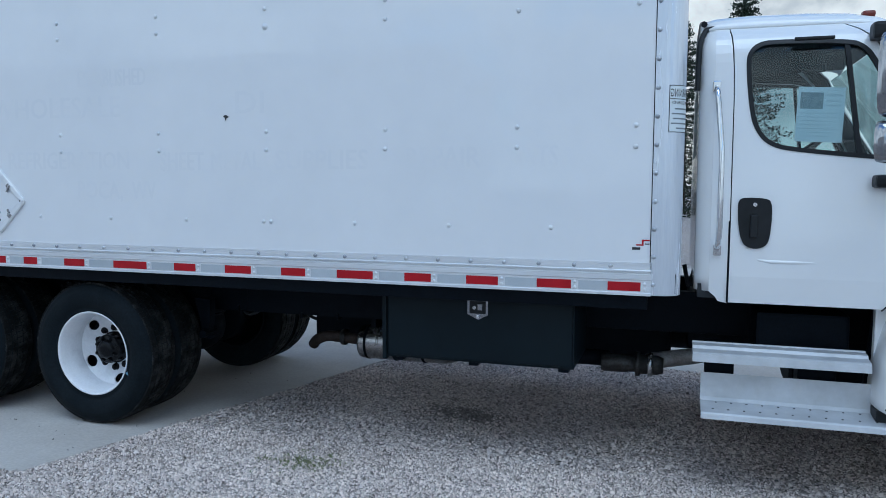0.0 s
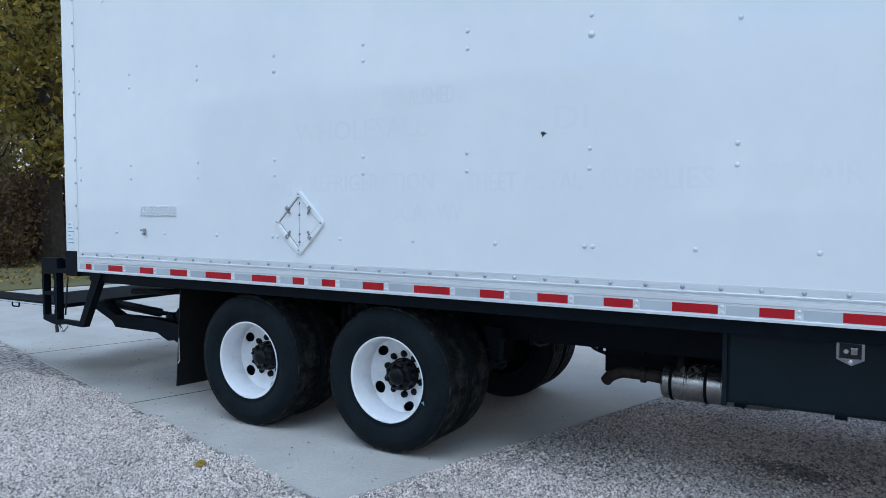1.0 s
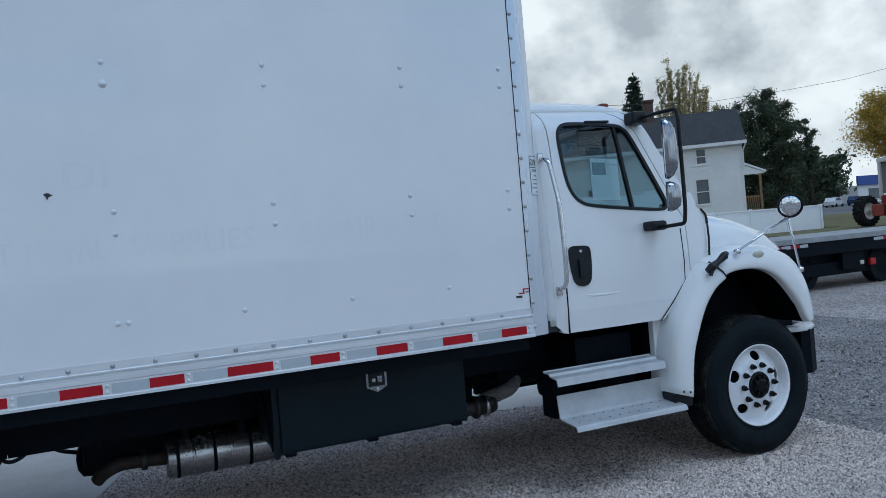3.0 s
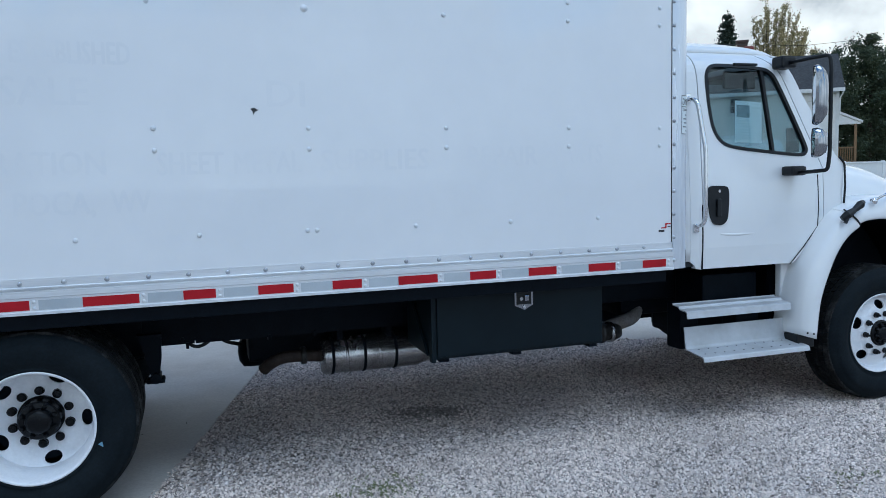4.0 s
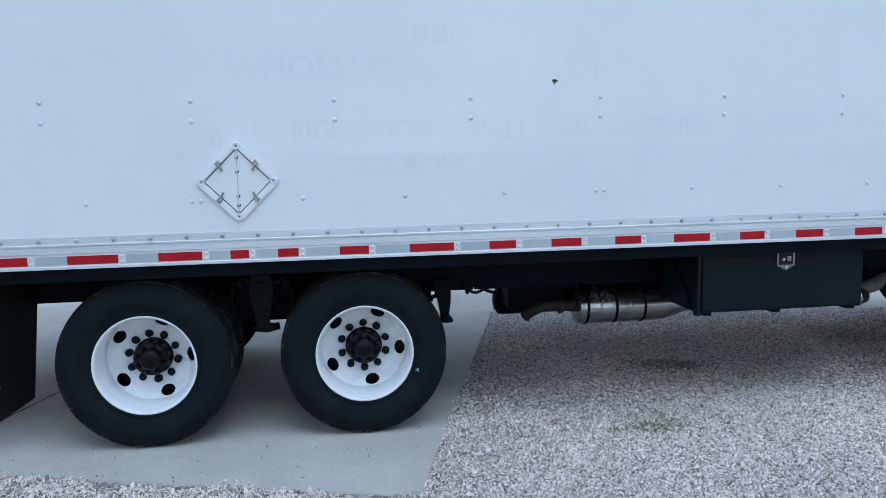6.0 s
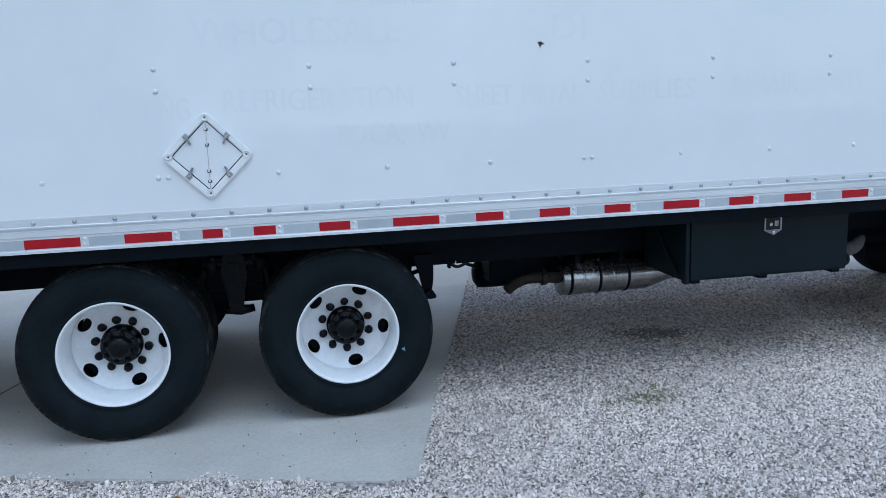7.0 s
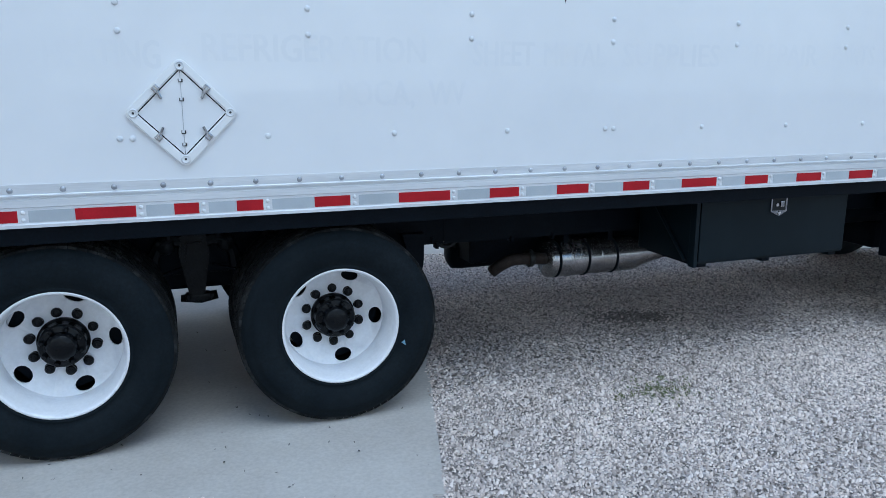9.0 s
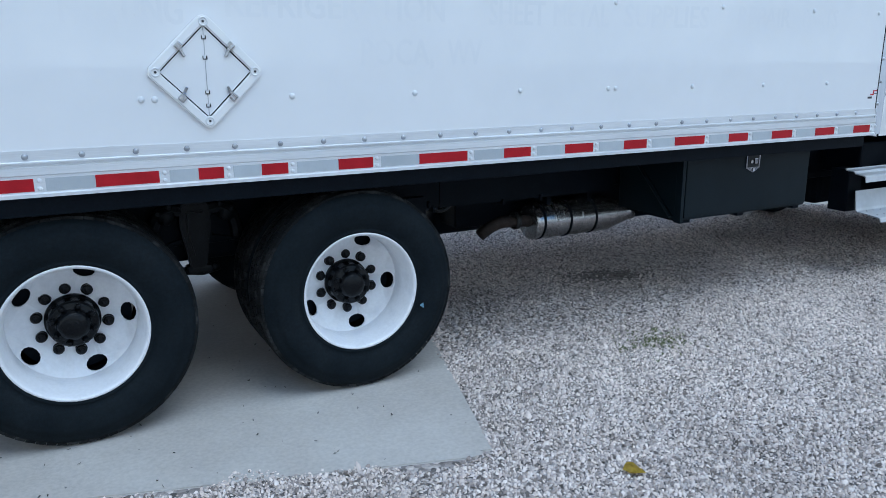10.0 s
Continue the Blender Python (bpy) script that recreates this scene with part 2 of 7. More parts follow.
M_CAST = mat("cast_suspension_iron", (0.0085, 0.0105, 0.0140), 0.42, color2=(0.0045, 0.006, 0.008), scale=14, fine=0.3, fine_scale=80, bump=0.3, bump_scale=60, spec=0.2)
M_PIPE = mat("weathered_steel_pipe", (0.36, 0.35, 0.35), 0.40, 0.3, color2=(0.24, 0.225, 0.215), scale=9, fine=0.2, fine_scale=70, bump=0.15)
M_OLDPIPE = mat("dark_tail_pipe", (0.05, 0.036, 0.030), 0.7, 0.2, color2=(0.022, 0.015, 0.012), scale=14, fine=0.25, fine_scale=90, bump=0.2)
M_PLASTIC = mat("black_plastic", (0.006, 0.008, 0.010), 0.45, spec=0.30, color2=(0.013, 0.015, 0.018), scale=10, bump=0.08, bump_scale=200)
M_GLASS = glass_mat("cab_glass", (0.74, 0.82, 0.84))
M_PANE = mat("window_pane", (0.05, 0.065, 0.08), 0.06, color2=(0.09, 0.10, 0.11), scale=2.0)
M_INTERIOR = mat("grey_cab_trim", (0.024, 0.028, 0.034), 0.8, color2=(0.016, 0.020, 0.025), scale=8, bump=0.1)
M_PAPER = mat("white_paper", (0.75, 0.80, 0.82), 0.7, color2=(0.70, 0.76, 0.79), scale=12)
M_INK = mat("printed_ink", (0.03, 0.03, 0.035), 0.6)
M_GREYINK = mat("grey_print", (0.22, 0.25, 0.28), 0.6, scale=30)
M_LENS = mat("clear_lens", (0.62, 0.60, 0.52), 0.2)
M_DARKLENS = mat("dark_red_lens", (0.02, 0.006, 0.006), 0.3)
M_DARKAMBER = mat("dark_amber_lens", (0.16, 0.022, 0.012), 0.3)
M_STEP = mat("dull_step_paint", (0.56, 0.58, 0.61), 0.5, 0.3, color2=(0.44, 0.455, 0.475), scale=5.0, fine=0.02, fine_scale=30, rough_var=0.06)
M_PHOTO = mat("faded_photo_print", (0.40, 0.47, 0.50), 0.6, color2=(0.24, 0.30, 0.33), scale=25)
M_SHEET = mat("pale_blue_sheet", (0.86, 0.93, 0.95), 0.6, color2=(0.82, 0.91, 0.94), scale=8)
M_FAINT = mat("pale_print", (0.75, 0.83, 0.87), 0.6, scale=30)
M_LAMP_RED = mat("red_lens", (0.35, 0.01, 0.01), 0.25)
M_CONCRETE = mat("concrete", (0.515, 0.494, 0.465), 0.88, color2=(0.43, 0.40, 0.37), scale=1.3, fine=0.08, fine_scale=55, bump=0.12, bump_scale=110)
M_JOINT = mat("dark_joint", (0.05, 0.048, 0.045), 0.95)
M_FLAP = mat("mud_flap_rubber", (0.005, 0.006, 0.007), 0.6, color2=(0.01, 0.01, 0.01), spec=0.3, scale=6)


# ---- builders ----
def part(name, bm, material, parent, label="", smooth=False):
    me = bpy.data.meshes.new(name)
    bm.to_mesh(me)
    bm.free()
    if smooth:
        me.polygons.foreach_set("use_smooth", [True] * len(me.polygons))
    me.materials.append(material)
    ob = new(name, me)
    ob.parent = parent
    if label:
        ob["label"] = label
    return ob


def shared(name, me, parent, m):
    """One more piece on a mesh that others use as well."""
    ob = new(name, me)
    ob.parent = parent
    ob.matrix_basis = m
    return ob


def mesh_of(name, bm, material, smooth=False):
    me = bpy.data.meshes.new(name)
    bm.to_mesh(me)
    bm.free()
    if smooth:
        me.polygons.foreach_set("use_smooth", [True] * len(me.polygons))
    me.materials.append(material)
    return me


def thing(name, label, category, at=(0, 0, 0), turn=0.0, group="", kind=""):
    ob = new(name)
    ob.matrix_basis = pose(*at, 0, 0, turn)
    return tagged(ob, label, category, group, kind)


def add_box(bm, x0, x1, y0, y1, z0, z1, bevel=0.0):
    r = bmesh.ops.create_cube(bm, size=1.0)
    vs = r["verts"]
    bmesh.ops.scale(bm, vec=(x1 - x0, y1 - y0, z1 - z0), verts=vs)
    bmesh.ops.translate(bm, vec=((x0 + x1) / 2, (y0 + y1) / 2, (z0 + z1) / 2), verts=vs)
    if bevel:
        es = list({e for v in vs for e in v.link_edges})
        bmesh.ops.bevel(bm, geom=es, offset=bevel, segments=2, affect="EDGES", profile=0.6)
    return bm


def boxm(x0, x1, y0, y1, z0, z1, bevel=0.0):
    return add_box(bmesh.new(), x0, x1, y0, y1, z0, z1, bevel)


def add_tube(bm, points, radius, sides=10, closed_ends=True):
    """A round bar along points; radius: one number or one for each point."""
    pts = [Vector(p) for p in points]
    radii = radius if isinstance(radius, (list, tuple)) else [radius] * len(pts)
    rings, side = [], None
    for k, p in enumerate(pts):
        d = (pts[min(k + 1, len(pts) - 1)] - pts[max(k - 1, 0)]).normalized()
        if side is None:
            side = d.orthogonal().normalized()
        side = (side - d * side.dot(d)).normalized()
        up = d.cross(side)
        rings.append([bm.verts.new(p + radii[k] * (math.cos(a) * side + math.sin(a) * up)) for a in [2 * math.pi * i / sides for i in range(sides)]])
    for a, b in zip(rings, rings[1:]):
        for i in range(sides):
            bm.faces.new((a[i], a[(i + 1) % sides], b[(i + 1) % sides], b[i]))
    if closed_ends:
        bm.faces.new(rings[0][::-1])
        bm.faces.new(rings[-1])
    return bm


def tube(points, radius, sides=10):
    return add_tube(bmesh.new(), points, radius, sides)


def rounded(points, r=0.05, n=5):
    """A path with its corners rounded."""
    pts = [Vector(p) for p in points]
    out = [pts[0]]
    for a, b, c in zip(pts, pts[1:], pts[2:]):
        u, v = (a - b), (c - b)
        d = min(r, u.length / 2.1, v.length / 2.1)
        p, q = b + u.normalized() * d, b + v.normalized() * d
        for i in range(n + 1):
            t = i / n
            out.append((1 - t) ** 2 * p + 2 * t * (1 - t) * b + t * t * q)
    out.append(pts[-1])
    return out


def add_lathe(bm, profile, sides=48, close=False):
    """Profile of (radius, y) turned round the y axis."""
    rings = []
    for r, y in profile:
        if r < 1e-6:
            rings.append([bm.verts.new((0, y, 0))])
        else:
            rings.append([bm.verts.new((r * math.cos(2 * math.pi * i / sides), y, r * math.sin(2 * math.pi * i / sides))) for i in range(sides)])
    pairs = list(zip(rings, rings[1:])) + ([(rings[-1], rings[0])] if close else [])
    for a, b in pairs:
        for i in range(sides):
            j = (i + 1) % sides
            quad = [a[i % len(a)], a[j % len(a)], b[j % len(b)], b[i % len(b)]]
            quad = [v for k, v in enumerate(quad) if v not in quad[:k]]
            if len(quad) > 2:
                bm.faces.new(quad)
    bmesh.ops.recalc_face_normals(bm, faces=bm.faces)
    return bm


def add_sweep(bm, profile, x0, x1):
    """A closed profile of (y, z) drawn out along x, with ends."""
    a = [bm.verts.new((x0, y, z)) for y, z in profile]
    b = [bm.verts.new((x1, y, z)) for y, z in profile]
    n = len(profile)
    for i in range(n):
        bm.faces.new((a[i], a[(i + 1) % n], b[(i + 1) % n], b[i]))
    bm.faces.new(a[::-1])
    bm.faces.new(b)
    bmesh.ops.recalc_face_normals(bm, faces=bm.faces)
    return bm


def add_slab(bm, outline, z0, z1, axis="z"):
    """An outline in a plane drawn out between two values of the third axis."""
    def place(u, v, w):
        return {"z": (u, v, w), "y": (u, w, v), "x": (w, u, v)}[axis]
    a = [bm.verts.new(place(u, v, z0)) for u, v in outline]
    b = [bm.verts.new(place(u, v, z1)) for u, v in outline]
    n = len(outline)
    for i in range(n):
        bm.faces.new((a[i], a[(i + 1) % n], b[(i + 1) % n], b[i]))
    bm.faces.new(a[::-1])
    bm.faces.new(b)
    bmesh.ops.recalc_face_normals(bm, faces=bm.faces)
    return bm


def sheet_with_holes(loops, thick, depth_of, cuts=()):
    """A sheet in the x-z plane bounded by loops (the first outside, the rest holes), bent by y = depth_of(x, z)."""
    bm = bmesh.new()
    edges = []
    for loop in loops:
        vs = [bm.verts.new((x, 0, z)) for x, z in loop]
        edges += [bm.edges.new((vs[i], vs[(i + 1) % len(vs)])) for i in range(len(vs))]
    bmesh.ops.triangle_fill(bm, use_beauty=True, use_dissolve=False, edges=edges)
    for axis, value in cuts:
        co, no = ((0, 0, value), (0, 0, 1)) if axis == "z" else ((value, 0, 0), (1, 0, 0))
        bmesh.ops.bisect_plane(bm, geom=bm.verts[:] + bm.edges[:] + bm.faces[:], plane_co=co, plane_no=no)
    for f in bm.faces:
        if f.normal.y > 0:
            f.normal_flip()
    front = list(bm.faces)
    back = bmesh.ops.duplicate(bm, geom=bm.verts[:] + bm.edges[:] + bm.faces[:])["vert_map"]
    rim = [e for f in front for e in f.edges if sum(1 for g in e.link_faces) == 1]
    fronts = {v for f in front for v in f.verts}
    for v in fronts:
        w = back[v]
        y = depth_of(v.co.x, v.co.z)
        v.co.y, w.co.y = y, y + thick
    for e in set(rim):
        a, b = e.verts
        bm.faces.new((a, b, back[b], back[a]))
    bmesh.ops.recalc_face_normals(bm, faces=bm.faces)
    return bm


def dome(radius, height, sides=10):
    """A rivet head on the x-z plane that points to -y."""
    return add_lathe(bmesh.new(), [(radius, 0.0), (radius * 0.92, -height * 0.45), (radius * 0.6, -height * 0.88), (0, -height)], sides)


def lettering(text, size, width=0.0, depth=0.0004, bold=0.0):
    """A mesh of words in Blender's own font, in the x-z plane, from the origin to the right."""
    cu = bpy.data.curves.new("lettering", "FONT")
    cu.body, cu.size, cu.extrude, cu.resolution_u, cu.offset = text, size, depth, 2, bold
    ob = bpy.data.objects.new("lettering", cu)
    scene.collection.objects.link(ob)
    dg = bpy.context.evaluated_depsgraph_get()
    me = bpy.data.meshes.new_from_object(ob.evaluated_get(dg))
    bpy.data.objects.remove(ob)
    bm = bmesh.new()
    bm.from_mesh(me)
    bpy.data.meshes.remove(me)
    wide = max(v.co.x for v in bm.verts)
    for v in bm.verts:
        v.co = Vector((v.co.x * (width / wide if width else 1.0), -v.co.z, v.co.y))
    return bm


# ---- ground ----
GC, G1, G2 = Vector((-1.26, -0.85)), Vector((0.2835, 0.959)), Vector((-0.959, 0.2835))


def slab_point(a, b):
    p = GC + float(a) * G1 + float(b) * G2
    return p.x, p.y


def gravel_material():
    m = mat("gravel", (0.45, 0.405, 0.378), 0.95, color2=(0.34, 0.303, 0.282), scale=0.55)
    nt = m.node_tree
    bsdf = nt.nodes["Principled BSDF"]
    old = bsdf.inputs["Base Color"].links[0].from_socket
    co = [n for n in nt.nodes if n.type == "TEX_COORD"][0]
    vor = nt.nodes.new("ShaderNodeTexVoronoi")
    vor.inputs["Scale"].default_value = 38.0
    nt.links.new(co.outputs["Object"], vor.inputs["Vector"])
    hsv = nt.nodes.new("ShaderNodeSeparateColor")
    nt.links.new(vor.outputs["Color"], hsv.inputs[0])
    rng = nt.nodes.new("ShaderNodeMapRange")
    rng.inputs["To Min"].default_value, rng.inputs["To Max"].default_value = 0.25, 1.6
    nt.links.new(hsv.outputs[0], rng.inputs["Value"])
    mul = nt.nodes.new("ShaderNodeVectorMath")
    mul.operation = "MULTIPLY"
    nt.links.new(old, mul.inputs[0])
    nt.links.new(rng.outputs[0], mul.inputs[1])
    nt.links.new(mul.outputs[0], bsdf.inputs["Base Color"])
    bp = nt.nodes.new("ShaderNodeBump")
    bp.inputs["Strength"].default_value, bp.inputs["Distance"].default_value = 0.9, 0.02
    bp.invert = True
    nt.links.new(vor.outputs["Distance"], bp.inputs["Height"])
    nt.links.new(bp.outputs[0], bsdf.inputs["Normal"])
    return m


M_GRAVEL = gravel_material()
M_STONE = island_mat("gravel_stones", [(0.12, 0.102, 0.091), (0.52, 0.444, 0.403), (0.73, 0.63, 0.573), (0.90, 0.80, 0.735), (0.58, 0.495, 0.45), (0.92, 0.83, 0.77), (0.29, 0.247, 0.223), (0.78, 0.677, 0.617), (0.17, 0.146, 0.132)], 0.92, 0.16)
M_GRASS = mat("grass", (0.085, 0.10, 0.03), 0.95, color2=(0.16, 0.12, 0.05), scale=1.2, fine=0.35, fine_scale=30, bump=0.6, bump_scale=40)
M_ROAD = mat("asphalt_road", (0.16, 0.16, 0.165), 0.9, color2=(0.12, 0.12, 0.125), scale=0.5, fine=0.1)

ground = tagged(part("ground", boxm(-400, 500, -400, 500, -0.6, 0.0), M_GRAVEL, None), "grey crushed limestone gravel yard", "ground", kind="structure")

slab = boxm(0, 1, 0, 1, 0, 1)
for v in slab.verts:
    x, y = slab_point(v.co.x * 14.0, v.co.y * 9.0)
    v.co = Vector((x, y, -0.2 if v.co.z < 0.5 else 0.006))
near = min(slab.verts, key=lambda v: (v.co.xy - GC).length + (0 if v.co.z > 0 else 1))
bmesh.ops.bevel(slab, geom=[e for e in near.link_edges if abs(e.verts[0].co.z - e.verts[1].co.z) > 0.1], offset=0.05, segments=4, affect="EDGES")
bmesh.ops.bevel(slab, geom=[e for e in slab.edges if all(v.co.z > 0 for v in e.verts)], offset=0.005, segments=2, affect="EDGES")
concrete_pad = tagged(part("pavement", slab, M_CONCRETE, None), "pale grey concrete pad with gravel along its edge", "pavement", kind="structure")
apron = bmesh.new()
add_slab(apron, [slab_point(4.9, -7.0), slab_point(4.9, -0.004), slab_point(14.0, -0.004), slab_point(14.0, -7.0)], -0.2, 0.005)
tagged(part("pavement", apron, M_CONCRETE, None), "pale grey concrete drive beyond the gravel", "pavement", kind="structure")
far_pad = bmesh.new()
add_slab(far_pad, [slab_point(-1.5, 9.012), slab_point(-1.5, 13.5), slab_point(14.0, 13.5), slab_point(14.0, 9.012)], -0.2, 0.0055)
tagged(part("pavement", far_pad, M_CONCRETE, None), "pale grey concrete drive behind the tail lift", "pavement", kind="structure")
for dist in (3.05, 6.1):
    j = bmesh.new()
    add_slab(j, [slab_point(0.01, dist), slab_point(13.9, dist), slab_point(13.9, dist + 0.008), slab_point(0.01, dist + 0.008)], 0.0055, 0.0085)
    tagged(part("joint", j, M_JOINT, concrete_pad), kind="structure")

lawn = bmesh.new()
add_slab(lawn, [slab_point(-6.0, 13.6), slab_point(-6.0, 60.0), slab_point(60.0, 60.0), slab_point(60.0, 13.6)], -0.2, 0.02)
tagged(part("lawn", lawn, M_GRASS, None), "dry grass verge strewn with yellow leaves", "grass", kind="structure")
def slope(name, material, label, rows, category):
    """A bank of ground: rows of (x0, x1, y, z) from near to far, closed below."""
    bm = bmesh.new()
    tops = [(bm.verts.new((a, y, z)), bm.verts.new((b, y, z))) for a, b, y, z in rows]
    lows = [(bm.verts.new((a, y, -0.3)), bm.verts.new((b, y, -0.3))) for a, b, y, z in rows]
    for (a, b), (c, d) in zip(tops, tops[1:]):
        bm.faces.new((a, b, d, c))
    for (a, b), (c, d) in zip(lows, lows[1:]):
        bm.faces.new((a, c, d, b))
    for k in range(len(rows) - 1):
        for s in (0, 1):
            bm.faces.new((tops[k][s], tops[k + 1][s], lows[k + 1][s], lows[k][s]))
    for k in (0, -1):
        bm.faces.new((tops[k][0], tops[k][1], lows[k][1], lows[k][0]))
    bmesh.ops.recalc_face_normals(bm, faces=bm.faces)
    return tagged(part(name, bm, material, None), label, category, kind="structure")


slope("lawn", M_GRASS, "green grass bank behind the yard", [(26, 70, 13, 0.01), (26, 75, 17, 0.9), (26, 80, 23.4, 0.95), (35, 82, 23.6, 0.96), (35, 90, 32, 1.1), (35, 110, 50, 1.2), (35, 130, 62, 1.42)], "grass")
slope("road", M_ROAD, "pale grey asphalt road and lot behind the yard", [(35, 130, 62.05, 1.42), (14, 170, 80, 2.2), (14, 260, 125, 4.2)], "road")


def on_pad(x, y):
    d = np.stack([x - GC.x, y - GC.y], -1)
    a, b = d @ np.array(G1), d @ np.array(G2)
    return ((a > 0) & (b > 0) & (a < 14)) | ((a > 4.9) & (b > -7))


def stones(pitch, x0, x1, y0, y1, size, seed, material=M_STONE, plain=False):
    """Broken blocky stones packed over a stretch of the yard, in one mesh."""
    rng = np.random.default_rng(seed)
    base = np.array([(1, 0.1, 0), (0.1, 1, 0), (-1, -0.1, 0), (-0.1, -1, 0), (0.62, 0.12, 1), (-0.08, 0.66, 1), (-0.6, 0.05, 1), (0.1, -0.62, 1)])
    quads = np.array([(4, 5, 6, 7), (0, 1, 5, 4), (1, 2, 6, 5), (2, 3, 7, 6), (3, 0, 4, 7)])
    if plain:
        base = np.array([(1, 0.1, 0), (0.1, 1, 0), (-1, -0.1, 0), (-0.1, -1, 0), (0.1, 0.05, 0.9)])
        quads = np.array([(0, 1, 4), (1, 2, 4), (2, 3, 4), (3, 0, 4)])
    corners, sides = len(base), len(quads[0])
    x, y = np.meshgrid(np.arange(x0, x1, pitch), np.arange(y0, y1, pitch * 0.87))
    x = x + pitch * 0.5 * (np.arange(x.shape[0]) % 2)[:, None]
    x = x.ravel() + rng.uniform(-0.42, 0.42, x.size) * pitch
    y = y.ravel() + rng.uniform(-0.42, 0.42, y.size) * pitch
    wob = 0.05 * np.sin(x * 5.1) + 0.04 * np.sin(x * 13.7 + 1.0) + rng.normal(0, 0.012, x.size)
    keep = ~on_pad(x, y - wob)
    x, y = x[keep], y[keep]
    n = len(x)
    s = size * rng.lognormal(0, 0.24, n)
    v = base[None] * (1 + rng.uniform(-0.32, 0.32, (n, corners, 3))) * s[:, None, None] * np.stack([rng.uniform(0.75, 1.35, n), rng.uniform(0.65, 1.1, n), rng.uniform(0.5, 1.1, n)], -1)[:, None, :]
    a = rng.uniform(0, 2 * np.pi, n)
    c, w = np.cos(a)[:, None], np.sin(a)[:, None]
    tilt, lean = rng.normal(0, 0.42, (n, 1)), rng.normal(0, 0.42, (n, 1))
    z = v[..., 2] + tilt * v[..., 0] + lean * v[..., 1]
    v = np.stack([v[..., 0] * c - v[..., 1] * w, v[..., 0] * w + v[..., 1] * c, z], -1)
    v += np.stack([x, y, s * 0.05 + rng.uniform(-0.002, 0.004, n)], -1)[:, None, :]
    faces = (quads[None] + corners * np.arange(n)[:, None, None]).reshape(-1, sides)
    me = bpy.data.meshes.new("gravel")
    me.vertices.add(n * corners)
    me.vertices.foreach_set("co", v.ravel())
    me.loops.add(len(faces) * sides)
    me.loops.foreach_set("vertex_index", faces.ravel().astype(np.int32))
    me.polygons.add(len(faces))
    me.polygons.foreach_set("loop_start", np.arange(0, len(faces) * sides, sides, dtype=np.int32))
    me.update(calc_edges=True)
    me.materials.append(material)
    me.materials.append(M_STONE_OILY)
    spot = ((x - 1.00) / 0.34) ** 2 + ((y - 1.14) / 0.17) ** 2 + 0.5 * np.sin(7 * x + 9 * y)
    oily = np.repeat(spot + rng.normal(0, 0.9, n) < 0.75, len(quads))
    me.polygons.foreach_set("material_index", oily.astype(np.int32))
    return tagged(new("gravel", me), "loose grey broken limestone gravel", "gravel", kind="stuff")


M_STONE_OILY = island_mat("oil_stained_stones", [(0.10, 0.085, 0.078), (0.20, 0.175, 0.16), (0.30, 0.265, 0.245)], 0.8, 0.3)
stones(0.0148, -6.3, 5.4, -2.0, 0.3, 0.0075, 3)
stones(0.0170, -1.1, 5.4, 0.3, 3.8, 0.0098, 4, M_STONE, True)
# A darker palette for the stones ahead of the cab.
M_STONE_DULL = island_mat("darker_gravel_stones", [(0.13, 0.121, 0.117), (0.22, 0.205, 0.197), (0.275, 0.258, 0.248), (0.32, 0.30, 0.29), (0.235, 0.22, 0.212), (0.37, 0.348, 0.336), (0.17, 0.159, 0.154)], 0.92, 0.25)
stones(0.030, 5.4, 11.0, -2.0, 6.0, 0.0135, 5, M_STONE_DULL, True)


# ---- the truck: cargo box ----
truck = thing("box_truck", "white tandem-axle box truck with bare white side panels", "truck")
MID = 1.295
BOX_X0, BOX_X1, BOX_Z0, BOX_Z1 = -4.97, 2.56, 1.15, 3.90
WIDE = 2 * MID

side_panel = part("side_panel", boxm(-4.80, 2.39, 0.0, 0.02, 1.285, 3.838), M_PANEL, truck, "white painted smooth side panel with faded lettering")
part("side_panel", boxm(-4.80, 2.39, WIDE - 0.02, WIDE, 1.285, 3.82), M_PANEL, truck)
part("front_wall", boxm(2.52, 2.54, 0.10, WIDE - 0.10, 1.15, 3.86), M_PANEL, truck)
part("rear_door", boxm(-4.93, -4.90, 0.17, WIDE - 0.17, 1.25, 3.72), M_PANEL, truck)
roof = bmesh.new()
add_sweep(roof, [(0.03, 3.88), (0.10, 3.905), (0.4, 3.925), (MID, 3.935), (WIDE - 0.4, 3.925), (WIDE - 0.10, 3.905), (WIDE - 0.03, 3.88)], -4.96, 2.50)
part("roof", roof, M_ALU, truck)
part("floor", boxm(-4.95, 2.52, 0.03, WIDE - 0.03, 1.16, 1.27), M_BLACK, truck)

top_rail = bmesh.new()
add_sweep(top_rail, [(-0.006, 3.830), (-0.006, 3.886), (0.004, 3.892), (0.03, 3.892), (0.03, 3.885), (0.0, 3.830)], -4.80, 2.30)
part("top_rail", top_rail, M_TOPRAIL, truck, "dull grey aluminium top rail with rivets")
drip = bmesh.new()
add_sweep(drip, [(-0.008, 3.884), (-0.012, 3.896), (-0.020, 3.908), (-0.018, 3.914), (0.04, 3.917), (0.05, 3.906), (0.006, 3.894)], -4.80, 2.34)
part("drip_edge", drip, M_DRIP, truck, "roof drip edge with its shade painted dark")
part("rail_seam", boxm(-4.80, 2.30, -0.003, 0.001, 3.824, 3.830), M_BLACK, truck)
far_rail = bmesh.new()
add_sweep(far_rail, [(WIDE, 3.81), (WIDE + 0.006, 3.812), (WIDE + 0.006, 3.872), (WIDE - 0.03, 3.893)], -4.80, 2.30)
part("top_rail", far_rail, M_ALU, truck)

